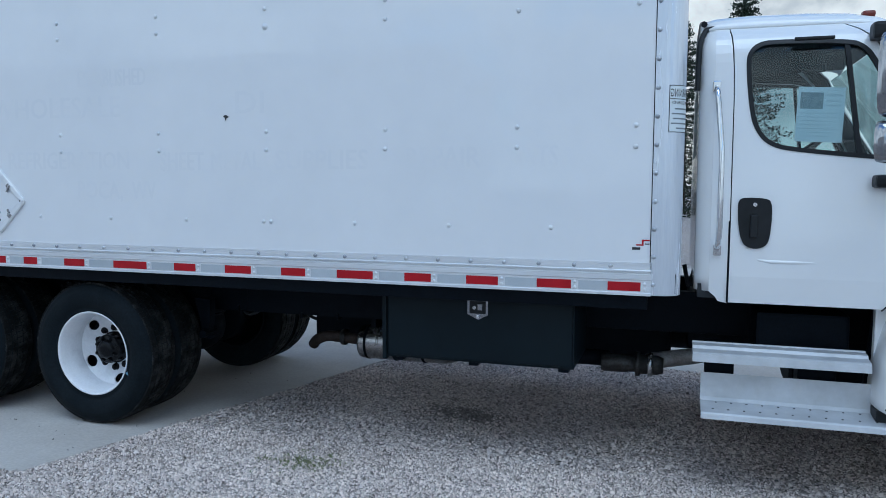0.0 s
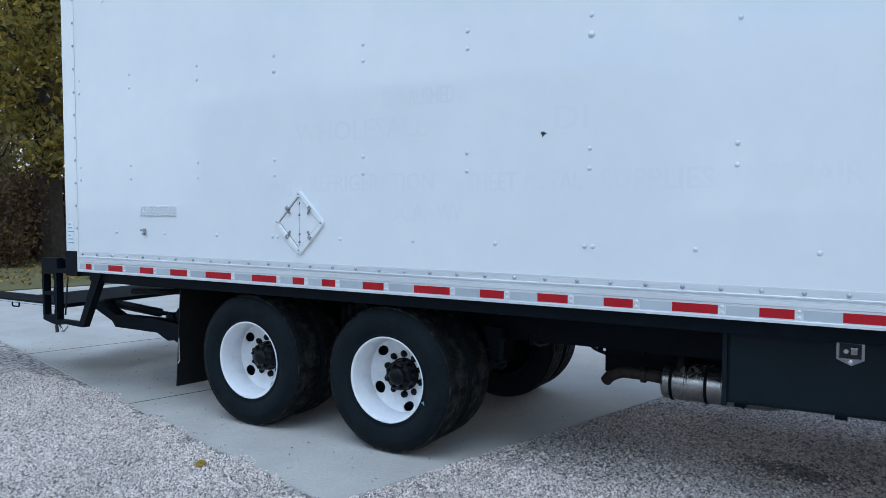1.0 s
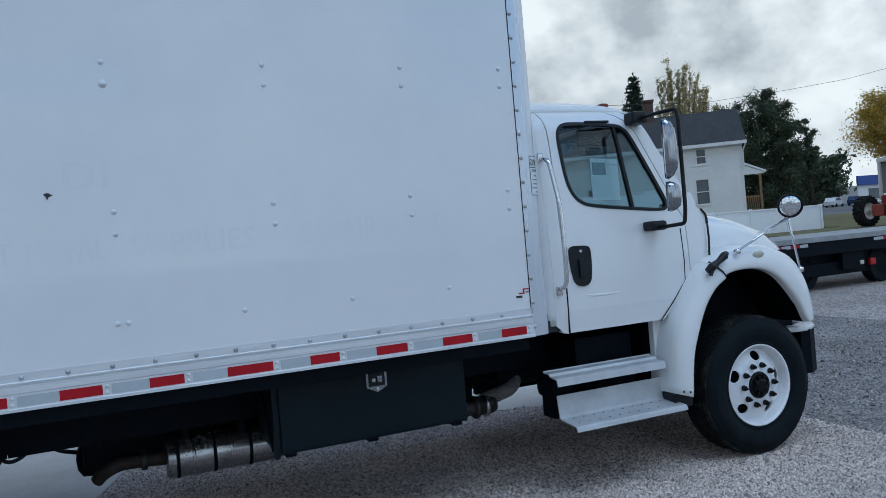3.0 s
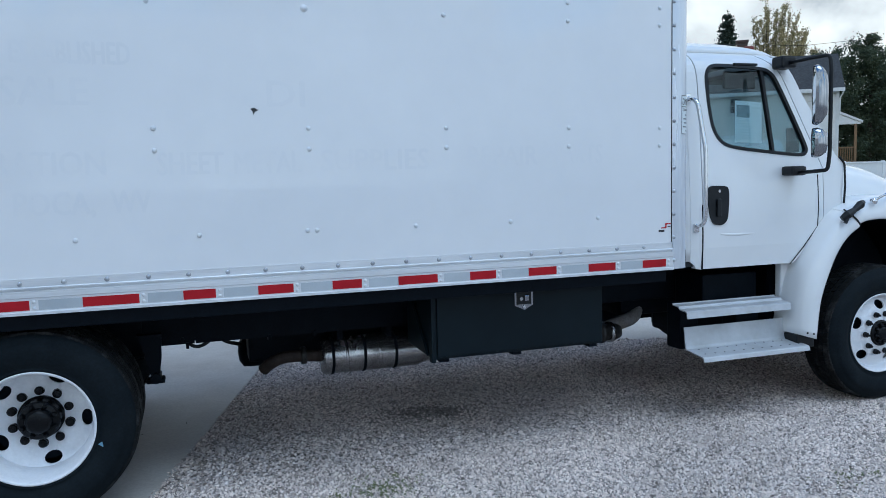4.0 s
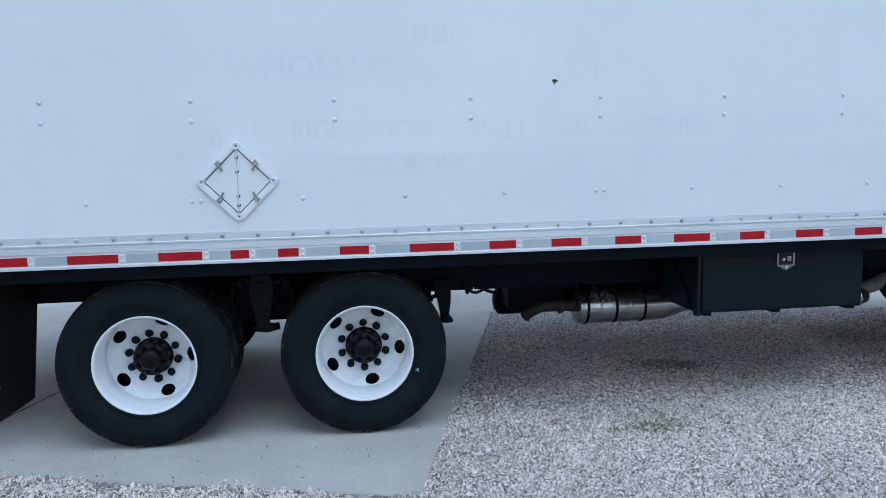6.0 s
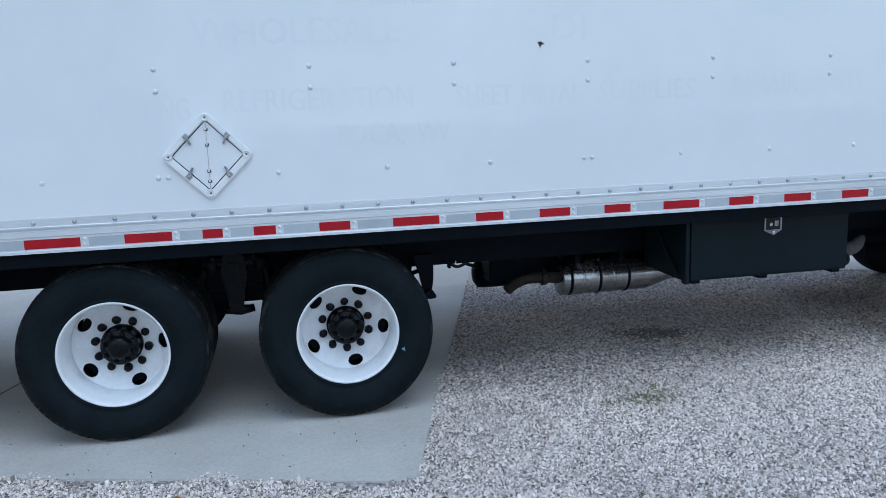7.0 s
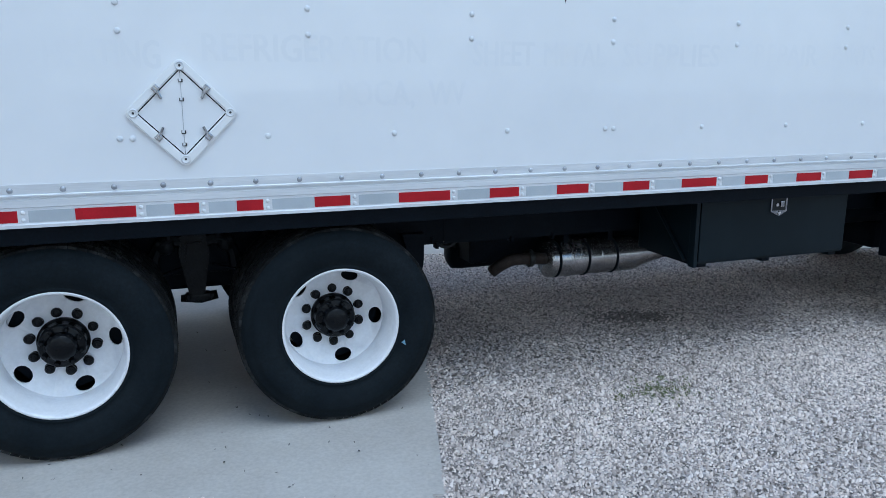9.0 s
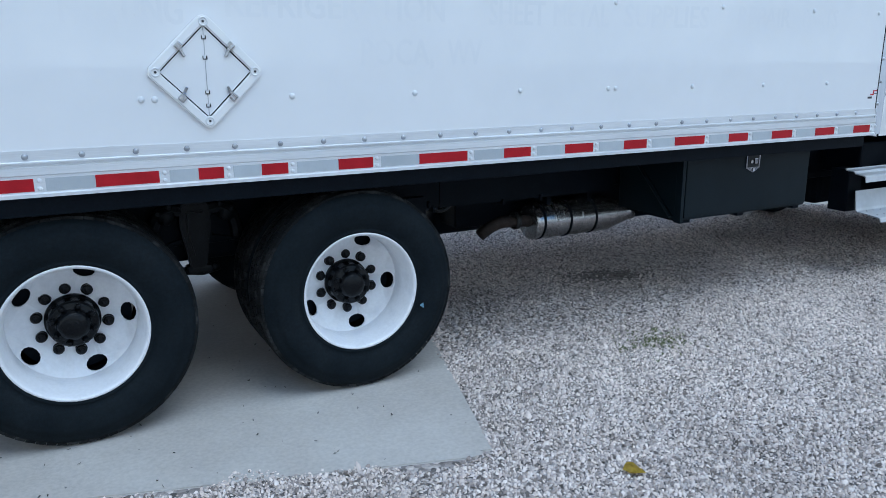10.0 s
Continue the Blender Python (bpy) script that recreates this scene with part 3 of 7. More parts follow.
bottom_rail = bmesh.new()
add_sweep(bottom_rail, [(0.0, 1.332), (-0.004, 1.332), (-0.004, 1.290), (-0.013, 1.286), (-0.013, 1.280), (-0.0015, 1.278), (-0.0015, 1.268), (-0.013, 1.266), (-0.013, 1.236), (-0.009, 1.232), (-0.009, 1.166), (-0.018, 1.160), (-0.018, 1.147), (0.05, 1.147), (0.05, 1.155), (0.0, 1.166)], -4.80, 2.39)
rail = part("bottom_rail", bottom_rail, M_ALU, truck, "ribbed aluminium bottom rail with red and silver tape")
far_bottom = bmesh.new()
add_sweep(far_bottom, [(WIDE, 1.326), (WIDE + 0.013, 1.28), (WIDE + 0.01, 1.166), (WIDE + 0.018, 1.147), (WIDE - 0.05, 1.147)], -4.80, 2.39)
part("bottom_rail", far_bottom, M_ALU, truck)

# front corner posts: a flat flange and a rounded nose
def corner_post(mirrored):
    prof = [(2.385, -0.004), (2.44, -0.004)] + [(2.44 + 0.105 * math.sin(a), 0.101 - 0.105 * math.cos(a)) for a in [math.pi / 2 * i / 10 for i in range(1, 11)]]
    prof += [(2.542, 0.10)] + [(2.44 + 0.100 * math.sin(a), 0.101 - 0.100 * math.cos(a)) for a in [math.pi / 2 * i / 10 for i in range(10, -1, -1)]] + [(2.385, 0.001)]
    bm = bmesh.new()
    add_slab(bm, [(x, WIDE - y if mirrored else y) for x, y in prof], 1.150, 3.588)
    return bm


front_post = part("corner_post", corner_post(False), M_POST, truck, "rounded silver-white front corner post", smooth=False)
part("corner_post", corner_post(True), M_POST, truck)
for sgn, y0 in ((1, 0.0), (-1, WIDE)):
    cap = bmesh.new()
    prof = [(2.262, -0.006), (2.44, -0.006)] + [(2.44 + 0.115 * math.sin(a), 0.109 - 0.115 * math.cos(a)) for a in [math.pi / 2 * i / 8 for i in range(1, 9)]] + [(2.555, 0.35), (2.262, 0.35)]
    add_slab(cap, [(x, y0 + sgn * y) for x, y in prof], 3.59, 3.90)
    for v in cap.verts:
        if v.co.z > 3.7:
            v.co.x -= 0.03
        elif v.co.x < 2.3:
            v.co.x = 2.385
    corner_cap = part("corner_cap", cap, M_PLASTIC, truck, "dark grey cast roof corner cap")
    if sgn > 0:
        part("marker_lamp", boxm(2.47, 2.545, 0.00, 0.08, 3.69, 3.73, 0.008), M_DARKLENS, corner_cap, "small dark red corner marker lamp")
part("post_seam", boxm(2.380, 2.385, -0.003, 0.001, 1.326, 3.60), M_BLACK, truck)
part("front_header", boxm(2.48, 2.55, 0.35, WIDE - 0.35, 3.80, 3.90, 0.01), M_ALU, truck)

# rear frame
rear_post = part("rear_post", boxm(-4.975, -4.802, -0.006, 0.16, 1.155, 3.86, 0.004), M_CAB, truck, "white rear door post with a paper decal")
part("rear_post", boxm(-4.975, -4.802, WIDE - 0.16, WIDE + 0.006, 1.155, 3.86, 0.004), M_CAB, truck)
part("rear_header", boxm(-4.975, -4.87, 0.16, WIDE - 0.16, 3.72, 3.88, 0.004), M_CAB, truck)
part("post_foot", boxm(-4.99, -4.82, -0.010, 0.14, 1.10, 1.33, 0.004), M_BLACK, truck, "black steel post foot")
decal = part("decal", boxm(-4.945, -4.865, -0.0072, -0.006, 1.36, 1.60), M_PAPER, rear_post)
for k in range(6):
    part("print_bar", boxm(-4.94, -4.90 + 0.02 * (k % 3), -0.0078, -0.0071, 1.57 - 0.034 * k, 1.578 - 0.034 * k), M_GREYINK, decal)
for z in (1.42, 1.98, 2.55, 3.12, 3.6):
    part("door_hinge", boxm(-5.005, -4.972, 0.01, 0.07, z - 0.05, z + 0.05, 0.006), M_STEEL, rear_post)

# rivets: painted ones on the panel, zinc ones on the rails
ME_RIV = mesh_of("rivet", dome(0.0140, 0.009), M_WRIVET, True)
ME_ZINC = mesh_of("rivet", dome(0.0130, 0.009), M_RIVET, True)
ME_WASHER = mesh_of("rivet", add_lathe(bmesh.new(), [(0.022, 0.0), (0.021, -0.002), (0.0135, -0.0025), (0.012, -0.006), (0.006, -0.009), (0, -0.009)], 10), M_WRIVET, True)
cols = [0.8128 * k for k in range(-5, 3)] + [-4.745, 2.289]
for x in cols:
    for z in (1.971, 2.087, 2.741, 2.852):
        washer = z == 2.741 and (abs(x) < 0.01 or abs(x + 2.4384) < 0.01)
        shared("rivet", ME_WASHER if washer else ME_RIV, side_panel, pose(x, 0, z))
for x in (-4.40, -4.17, -1.687, -1.457, 2.060, 2.287):
    for z in (3.50, 3.575):
        shared("rivet", ME_RIV, side_panel, pose(x, 0, z))
for k in range(-7, 4):
    x = 0.6096 * k
    for dx in ((-0.026, 0.026) if k % 4 == 0 else (0.0,)):
        shared("rivet", ME_RIV, side_panel, pose(x + dx, 0, 1.515))
for k in range(36):
    x = -4.74 + 0.2032 * k
    if x < 2.36:
        shared("rivet", ME_ZINC, rail, pose(x, -0.004, 1.307))
for k in range(35):
    x = -4.70 + 0.2013 * k
    if x < 2.25:
        shared("rivet", ME_ZINC, truck, pose(x, -0.006, 3.847))
for k in range(16):
    shared("rivet", ME_ZINC, front_post, pose(2.40, -0.004, 1.21 + 0.1535 * k))
for k in range(12):
    shared("rivet", ME_ZINC, rear_post, pose(-4.815, -0.006, 1.54 + 0.203 * k))
for x, z in ((2.30, 3.72), (2.33, 3.67), (2.36, 3.63)):
    shared("rivet", ME_RIV, truck, pose(x, -0.006, z))
part("marker_lamp", boxm(0.10, 0.19, -0.022, 0.0, 3.876, 3.903, 0.005), M_DARKAMBER, truck, "amber roof marker lamp")

# reflective tape: red and silver by turns, in short lengths between rivet pairs
REDS = [(-4.692, -4.612), (-4.378, -4.188), (-3.962, -3.791), (-3.584, -3.384), (-3.171, -2.892), (-2.670, -2.423), (-2.263, -2.155), (-1.989, -1.867), (-1.626, -1.450), (-1.204, -0.930), (-0.710, -0.541), (-0.316, -0.121), (0.099, 0.271), (0.490, 0.734), (0.941, 1.111), (1.331, 1.525), (1.753, 1.951), (2.155, 2.335)]
ME_SMALL = mesh_of("rivet", dome(0.010, 0.006, 8), M_WRIVET, True)
start = -4.775
for a, b in REDS:
    if a - start > 0.02:
        part("silver_tape", boxm(start, a, -0.0105, -0.009, 1.171, 1.221), M_GREYTAPE, rail)
    part("red_tape", boxm(a + 0.001, b, -0.0108, -0.009, 1.171, 1.221), M_RED, rail)
    for z in (1.180, 1.212):
        shared("rivet", ME_SMALL, rail, pose(b + 0.021, -0.009, z))
    start = b + 0.042

# placard holder: a diamond frame with corner bosses, hinged plates and clips
def diamond(cx, cz):
    def ring(r_out, r_in, y0, y1, corner):
        def loop(r, c):
            out = []
            for k in range(4):
                a0 = math.pi / 2 * k
                for t in (-1.0, -0.5, 0.0, 0.5, 1.0):
                    u, v = r - c * abs(t) * 0.9 - c * 0.35 * (1 - abs(t)) * 0, c * t * 0.9
                    u = r - c * (0.32 + 0.58 * t * t)
                    out.append((u * math.cos(a0) - v * math.sin(a0), u * math.sin(a0) + v * math.cos(a0)))
            return [(cx + u, cz + v) for u, v in out]
        return sheet_with_holes([loop(r_out, corner), loop(r_in, corner * 0.5)], y1 - y0, lambda x, z: y0)
    frame_bm = ring(0.250, 0.193, -0.018, -0.0015, 0.045)
    rim = [e for e in frame_bm.edges if all(v.co.y < -0.017 for v in e.verts) and len(e.link_faces) == 2 and abs(e.link_faces[0].normal.dot(e.link_faces[1].normal)) < 0.5]
    bmesh.ops.bevel(frame_bm, geom=rim, offset=0.006, segments=3, affect="EDGES")
    holder = part("placard_holder", frame_bm, M_CAB, truck, "white enamelled diamond placard holder")
    back = bmesh.new()
    add_slab(back, [(cx - 0.196, cz), (cx, cz - 0.196), (cx + 0.196, cz), (cx, cz + 0.196)], -0.003, -0.001, "y")
    part("placard_backing", back, M_BLACK, holder)
    for side in (-1, 1):
        plate = bmesh.new()
        add_slab(plate, [(cx + side * 0.0012, cz - 0.1845), (cx + side * 0.1855, cz), (cx + side * 0.0012, cz + 0.1845)], -0.0065, -0.0025, "y")
        part("placard_plate", plate, M_PANEL, holder)
    part("hinge_line", boxm(cx - 0.0012, cx + 0.0012, -0.0082, -0.0062, cz - 0.17, cz + 0.17), M_RIVET, holder)
    for dz in (-0.14, -0.085, 0.058, 0.14):
        tab = part("hinge_tab", boxm(cx - 0.010, cx + 0.010, -0.0105, -0.006, cz + dz - 0.008, cz + dz + 0.008, 0.002), M_INK, holder)
        part("tab_face", boxm(cx - 0.007, cx + 0.004, -0.0125, -0.010, cz + dz - 0.004, cz + dz + 0.008, 0.001), M_ALU, tab)
    for k in range(4):
        a = math.pi / 4 + math.pi / 2 * k
        u = Vector((math.cos(a), 0, math.sin(a)))
        side = 1 if k % 2 else -1
        clip = bmesh.new()
        add_box(clip, -0.015, 0.015, -0.026, -0.016, -0.012, 0.016, 0.003)
        add_box(clip, -0.011, -0.004, -0.030, -0.025, -0.010, 0.012, 0.002)
        add_box(clip, 0.004, 0.011, -0.030, -0.025, -0.010, 0.012, 0.002)
        ob = part("clip", clip, M_STEEL, holder)
        ob.matrix_basis = Matrix.Translation(Vector((cx, 0, cz)) + u * 0.148) @ Matrix.Rotation(-(a - math.pi / 2), 4, "Y")
        finger = bmesh.new()
        add_box(finger, -0.006, 0.006, -0.020, -0.008, -0.048, -0.008, 0.003)
        add_box(finger, -0.008, 0.008, -0.024, -0.012, -0.022, -0.008, 0.003)
        arm = part("clip_finger", finger, M_DARKCHROME, holder)
        arm.matrix_basis = Matrix.Translation(Vector((cx, 0, cz)) + u * 0.148) @ Matrix.Rotation(-(a - math.pi / 2) + (math.pi / 9) * side, 4, "Y")
        at = pose(cx + 0.2045 * math.cos(a + math.pi / 4), 0, cz + 0.2045 * math.sin(a + math.pi / 4))
        boss = part("corner_boss", add_lathe(bmesh.new(), [(0.021, -0.016), (0.019, -0.021), (0.016, -0.0215), (0.013, -0.020), (0.012, -0.0165), (0, -0.0165)], 18), M_ALU, holder, smooth=True)
        boss.matrix_basis = at
        part("boss_screw", add_lathe(bmesh.new(), [(0.006, -0.0165), (0.005, -0.0195), (0, -0.020)], 10), M_INK, boss)



diamond(-2.198, 1.6245)

# perforated plate and hook near the rear
vent = part("vent_plate", boxm(-3.957, -3.513, -0.006, 0.0, 1.656, 1.745, 0.002), M_ALU, truck, "stamped aluminium plate with rows of dimples")
ME_DIMPLE = mesh_of("dimple", boxm(-0.010, 0.010, -0.004, 0.0, -0.005, 0.005, 0.002), M_POST)
for r in range(4):
    for c in range(13):
        shared("dimple", ME_DIMPLE, vent, pose(-3.93 + 0.0325 * c + 0.012 * (r % 2), -0.006, 1.669 + 0.0205 * r, 0, 35 if (r + c) % 2 else -35, 0))
hook = bmesh.new()
add_box(hook, -3.915, -3.88, -0.012, 0.0, 1.495, 1.552, 0.003)
add_box(hook, -3.91, -3.885, -0.045, -0.01, 1.53, 1.545, 0.003)
add_box(hook, -3.905, -3.888, -0.03, -0.01, 1.50, 1.515, 0.003)
part("door_holdback", hook, M_STEEL, truck, "small galvanised door holdback clip")
spot = bmesh.new()
add_slab(spot, [(-0.312, 2.190), (-0.30, 2.178), (-0.296, 2.160), (-0.288, 2.176), (-0.266, 2.186), (-0.280, 2.190), (-0.29, 2.198), (-0.304, 2.195)], -0.002, 0.0, "y")
part("puncture", spot, M_INK, truck, "small torn black hole in the panel")

# faded outlines of removed lettering
for words, x, z, size, width in (("ESTABLISHED", -1.47, 2.412, 0.16, 0.56), ("WHOLESALE", -2.24, 2.205, 0.20, 1.12), ("DI", -0.24, 2.205, 0.20, 0.22), ("HEATING", -2.74, 1.815, 0.17, 0.46), ("REFRIGERATION", -2.11, 1.850, 0.17, 1.05), ("SHEET", -0.81, 1.842, 0.17, 0.34), ("METAL", -0.42, 1.842, 0.17, 0.37), ("SUPPLIES", 0.055, 1.848, 0.17, 0.64), ("REPAIR", 0.935, 1.860, 0.17, 0.47), ("PARTS", 1.52, 1.865, 0.17, 0.34), ("POCA,", -1.50, 1.648, 0.17, 0.38), ("WV", -1.04, 1.648, 0.17, 0.19)):
    bm = lettering(words, size, width, 0.00005)
    stroke = bm.copy()
    for dx, dz, lift in ((0.008, 0.0, -0.00012), (0.004, 0.004, -0.00024)):
        more = bpy.data.meshes.new("stroke")
        stroke.to_mesh(more)
        more.transform(Matrix.Translation((dx, lift, dz)))
        bm.from_mesh(more)
        bpy.data.meshes.remove(more)
    stroke.free()
    ob = part("ghost_lettering", bm, M_GHOST, side_panel, "faint outline of removed lettering")
    ob.matrix_basis = pose(x, -0.0006, z)

# maker's badge in red and dark bars
badge = part("maker_badge", boxm(2.305, 2.335, -0.0015, 0.0, 1.425, 1.433), M_RED, truck, "small red and black maker's badge")
part("badge_stroke", boxm(2.335, 2.345, -0.0018, 0.0, 1.425, 1.459), M_RED, badge)
part("badge_stroke", boxm(2.345, 2.378, -0.0015, 0.0, 1.451, 1.459), M_RED, badge)
part("badge_stroke", boxm(2.352, 2.376, -0.0015, 0.0, 1.432, 1.438), M_INK, badge)
part("badge_word", boxm(2.284, 2.328, -0.0015, 0.0, 1.402, 1.416), M_INK, badge)

# warning decal on the rounded post, printed in mirror writing for the driver's mirror
def wrap(bm, lift):
    """Lays a flat decal, drawn in x from 0 at the flange, round the nose of the post."""
    for v in bm.verts:
        s, out = v.co.x, lift - v.co.y
        if s < 0.0:
            v.co.x, v.co.y = 2.44 + s, -0.004 - out
        else:
            a, r = s / 0.105, 0.105 + out
            v.co.x, v.co.y = 2.44 + r * math.sin(a), 0.101 - r * math.cos(a)
    return bm


def decal_strip(s0, s1, z0, z1, lift):
    bm = bmesh.new()
    n = 14
    rows = [[bm.verts.new((s0 + (s1 - s0) * i / n, 0, z)) for i in range(n + 1)] for z in (z0, z1)]
    for i in range(n):
        bm.faces.new((rows[0][i], rows[0][i + 1], rows[1][i + 1], rows[1][i]))
    return wrap(bm, lift)


warn = part("warning_decal", decal_strip(0.018, 0.17, 2.045, 2.298, 0.0006), M_PAPER, truck, "white warning decal in mirror writing")
for s0, s1, z0, z1 in ((0.018, 0.022, 2.045, 2.298), (0.166, 0.17, 2.045, 2.298), (0.018, 0.17, 2.294, 2.298), (0.018, 0.17, 2.045, 2.049), (0.018, 0.17, 2.222, 2.226)):
    part("decal_border", decal_strip(s0, s1, z0, z1, 0.0012), M_INK, warn)
for words, z, size, width, s1 in (("WARNING", 2.236, 0.062, 0.135, 0.162), ("LOW CLEARANCE", 2.196, 0.024, 0.125, 0.158)):
    bm = lettering(words, size, width, 0.0002)
    bmesh.ops.triangulate(bm, faces=bm.faces)
    for v in bm.verts:
        v.co.x = s1 - v.co.x
        v.co.z += z
    part("decal_word", wrap(bm, 0.0014), M_INK, warn)
for k, (a, b) in enumerate(((0.05, 0.16), (0.035, 0.155), (0.04, 0.15), (0.03, 0.158), (0.06, 0.15))):
    part("print_bar", decal_strip(a, b, 2.167 - 0.026 * k, 2.175 - 0.026 * k, 0.0012), M_GREYINK, warn)


# ---- the truck: wheels ----
def tyre_mesh(tread_width=0.22):
    w = 0.14
    bm = add_lathe(bmesh.new(), [(0.298, 0.035), (0.300, 0.012), (0.314, -0.002), (0.322, 0.000), (0.328, 0.004), (0.345, -0.010), (0.385, -0.022), (0.43, -0.022), (0.455, -0.016), (0.458, -0.011), (0.478, -0.006), (0.499, 0.012), (0.510, 0.030), (0.515, 0.08), (0.517, w), (0.515, 2 * w - 0.08), (0.508, 2 * w - 0.034), (0.475, 2 * w - 0.004), (0.42, 2 * w + 0.006), (0.335, 2 * w - 0.01), (0.298, 2 * w - 0.03)], 72)
    return bm


def tread_mesh():
    bm = bmesh.new()
    n = 76
    for row, (y0, y1) in enumerate(((0.016, 0.062), (0.070, 0.108), (0.116, 0.164), (0.172, 0.210), (0.218, 0.260))):
        for i in range(n):
            a0 = 2 * math.pi * (i + 0.5 * (row % 2)) / n
            da = 2 * math.pi / n * (0.93 if row in (0, 4) else 0.84)
            sk = 0.016 if row in (1, 3) else 0.006
            lo = []
            for r in (0.498, 0.524 if row not in (0, 4) else 0.5215):
                for a, y in ((a0, y0), (a0 + da, y0 + 0.004), (a0 + da + sk, y1), (a0 + sk, y1 - 0.004)):
                    rr = r - (0.006 if (row == 0 and y < 0.04) or (row == 4 and y > 0.24) else 0.0)
                    lo.append(bm.verts.new((rr * math.cos(a), y, rr * math.sin(a))))
            bm.faces.new(lo[4:8])
            for k in range(4):
                bm.faces.new((lo[k], lo[(k + 1) % 4], lo[4 + (k + 1) % 4], lo[4 + k]))
    bmesh.ops.recalc_face_normals(bm, faces=bm.faces)
    return bm


def wheel_disc(depth, thick, r_out, hole_r, semi, turn):
    outer = [(r_out * math.cos(2 * math.pi * i / 48), r_out * math.sin(2 * math.pi * i / 48)) for i in range(48)]
    inner = [(0.085 * math.cos(2 * math.pi * i / 24), 0.085 * math.sin(2 * math.pi * i / 24)) for i in range(24)]
    loops = [outer, inner]
    for k in range(5):
        a0 = turn + 2 * math.pi * k / 5
        loop = []
        for i in range(14):
            b = 2 * math.pi * i / 14
            u, v = hole_r + semi * math.cos(b), 0.047 * math.sin(b)
            loop.append((u * math.cos(a0) - v * math.sin(a0), u * math.sin(a0) + v * math.cos(a0)))
        loops.append(loop)
    return sheet_with_holes(loops, thick, lambda x, z: depth(math.hypot(x, z)))


def nut_mesh(long):
    bm = bmesh.new()
    prof = [(0.0275, 0.0), (0.0275, -0.008), (0.0245, -0.011), (0.0240, -0.027), (0.0185, -0.033), (0.0125, -0.034), (0.0115, -0.036 - long), (0, -0.038 - long)]
    return add_lathe(bm, prof, 12)


def wheel(x, y, z, turn, front):
    """A wheel at the truck's near side; its outer rim edge lies at y."""
    if front:
        rim = [(0.306, 0.0), (0.306, 0.012), (0.298, 0.012), (0.292, 0.02), (0.290, 0.065), (0.274, 0.08), (0.272, 0.2), (0.30, 0.25), (0.306, 0.25), (0.30, 0.243), (0.262, 0.19), (0.262, 0.075), (0.2795, 0.06), (0.281, 0.036), (0.288, 0.014), (0.296, 0.002)]
    else:
        rim = [(0.306, 0.0), (0.306, 0.012), (0.300, 0.014), (0.295, 0.05), (0.284, 0.07), (0.283, 0.20), (0.30, 0.24), (0.306, 0.24), (0.30, 0.233), (0.276, 0.222), (0.272, 0.215), (0.273, 0.11), (0.279, 0.08), (0.286, 0.055), (0.289, 0.014), (0.297, 0.001)]
    body = part("wheel", add_lathe(bmesh.new(), rim, 64, close=True), M_RIM, truck, "white painted steel disc wheel", True)
    body.matrix_basis = pose(x, y, z)
    part("tyre", tyre_mesh(), M_TYRE, body, "worn black truck tyre with blocky tread", True)
    part("tread", tread_mesh(), M_TREAD, body)
    if front:
        depth = lambda r: 0.010 + 0.018 * min(1, max(0, (r - 0.14) / 0.03)) + 0.050 * min(1, max(0, (r - 0.188) / 0.082))
    else:
        depth = lambda r: 0.250 - 0.010 * min(1, max(0, (r - 0.180) / 0.010)) - 0.040 * min(1, max(0, (r - 0.205) / 0.065))
    part("disc", wheel_disc(depth, 0.012, 0.2785 if front else 0.2725, 0.216 if front else 0.235, 0.035 if front else 0.033, turn), M_RIM, body, "white disc with five hand holes")
    bolt_r = 0.150
    at = depth(bolt_r)
    ME = mesh_of("lug_nut", nut_mesh(0.016 if front else 0.004), M_HUB)
    for k in range(10):
        a = turn + 2 * math.pi * (k + 0.67) / 10
        shared("lug_nut", ME, body, pose(bolt_r * math.cos(a), at, bolt_r * math.sin(a)) @ Matrix.Scale(0.8 if front else 1.0, 4))
    if front:
        hub = add_lathe(bmesh.new(), [(0.102, 0.03), (0.101, 0.008), (0.096, 0.0), (0.086, -0.004), (0.080, 0.0), (0.066, 0.0), (0.055, 0.0), (0.05, -0.016), (0.04, -0.022), (0, -0.024)], 28)
    else:
        hub = add_lathe(bmesh.new(), [(0.119, 0.255), (0.119, 0.228), (0.1185, 0.226), (0.111, 0.221), (0.109, 0.219), (0.108, 0.217), (0.108, 0.166), (0.1075, 0.164), (0.104, 0.157), (0.100, 0.153), (0.098, 0.152), (0.076, 0.149), (0.073, 0.147), (0.071, 0.140), (0.067, 0.131), (0.059, 0.122), (0.046, 0.115), (0.024, 0.111), (0, 0.110)], 36)
    back = (0.092, 0.265) if front else (0.27, 0.40)
    part("brake_drum", add_lathe(bmesh.new(), [(0.0, back[0]), (0.255, back[0] + 0.004), (0.258, back[1]), (0, back[1])], 32), M_BLACK, body, smooth=False)
    h = part("hub", hub, M_HUB, body, "glossy black painted hub", not front)
    ME_BOLT = mesh_of("hub_bolt", add_lathe(bmesh.new(), [(0.015, 0.0), (0.015, -0.012), (0.009, -0.02), (0, -0.022)], 6), M_HUB)
    for k in range(8):
        a = turn + 2 * math.pi * k / 8
        r, yy = (0.064, -0.002) if front else (0.088, 0.152)
        shared("hub_bolt", ME_BOLT, h, pose(r * math.cos(a), yy, r * math.sin(a)))
    return body


def kid(ob, name):
    return next(c for c in ob.children if c.name.split(".")[0] == name)


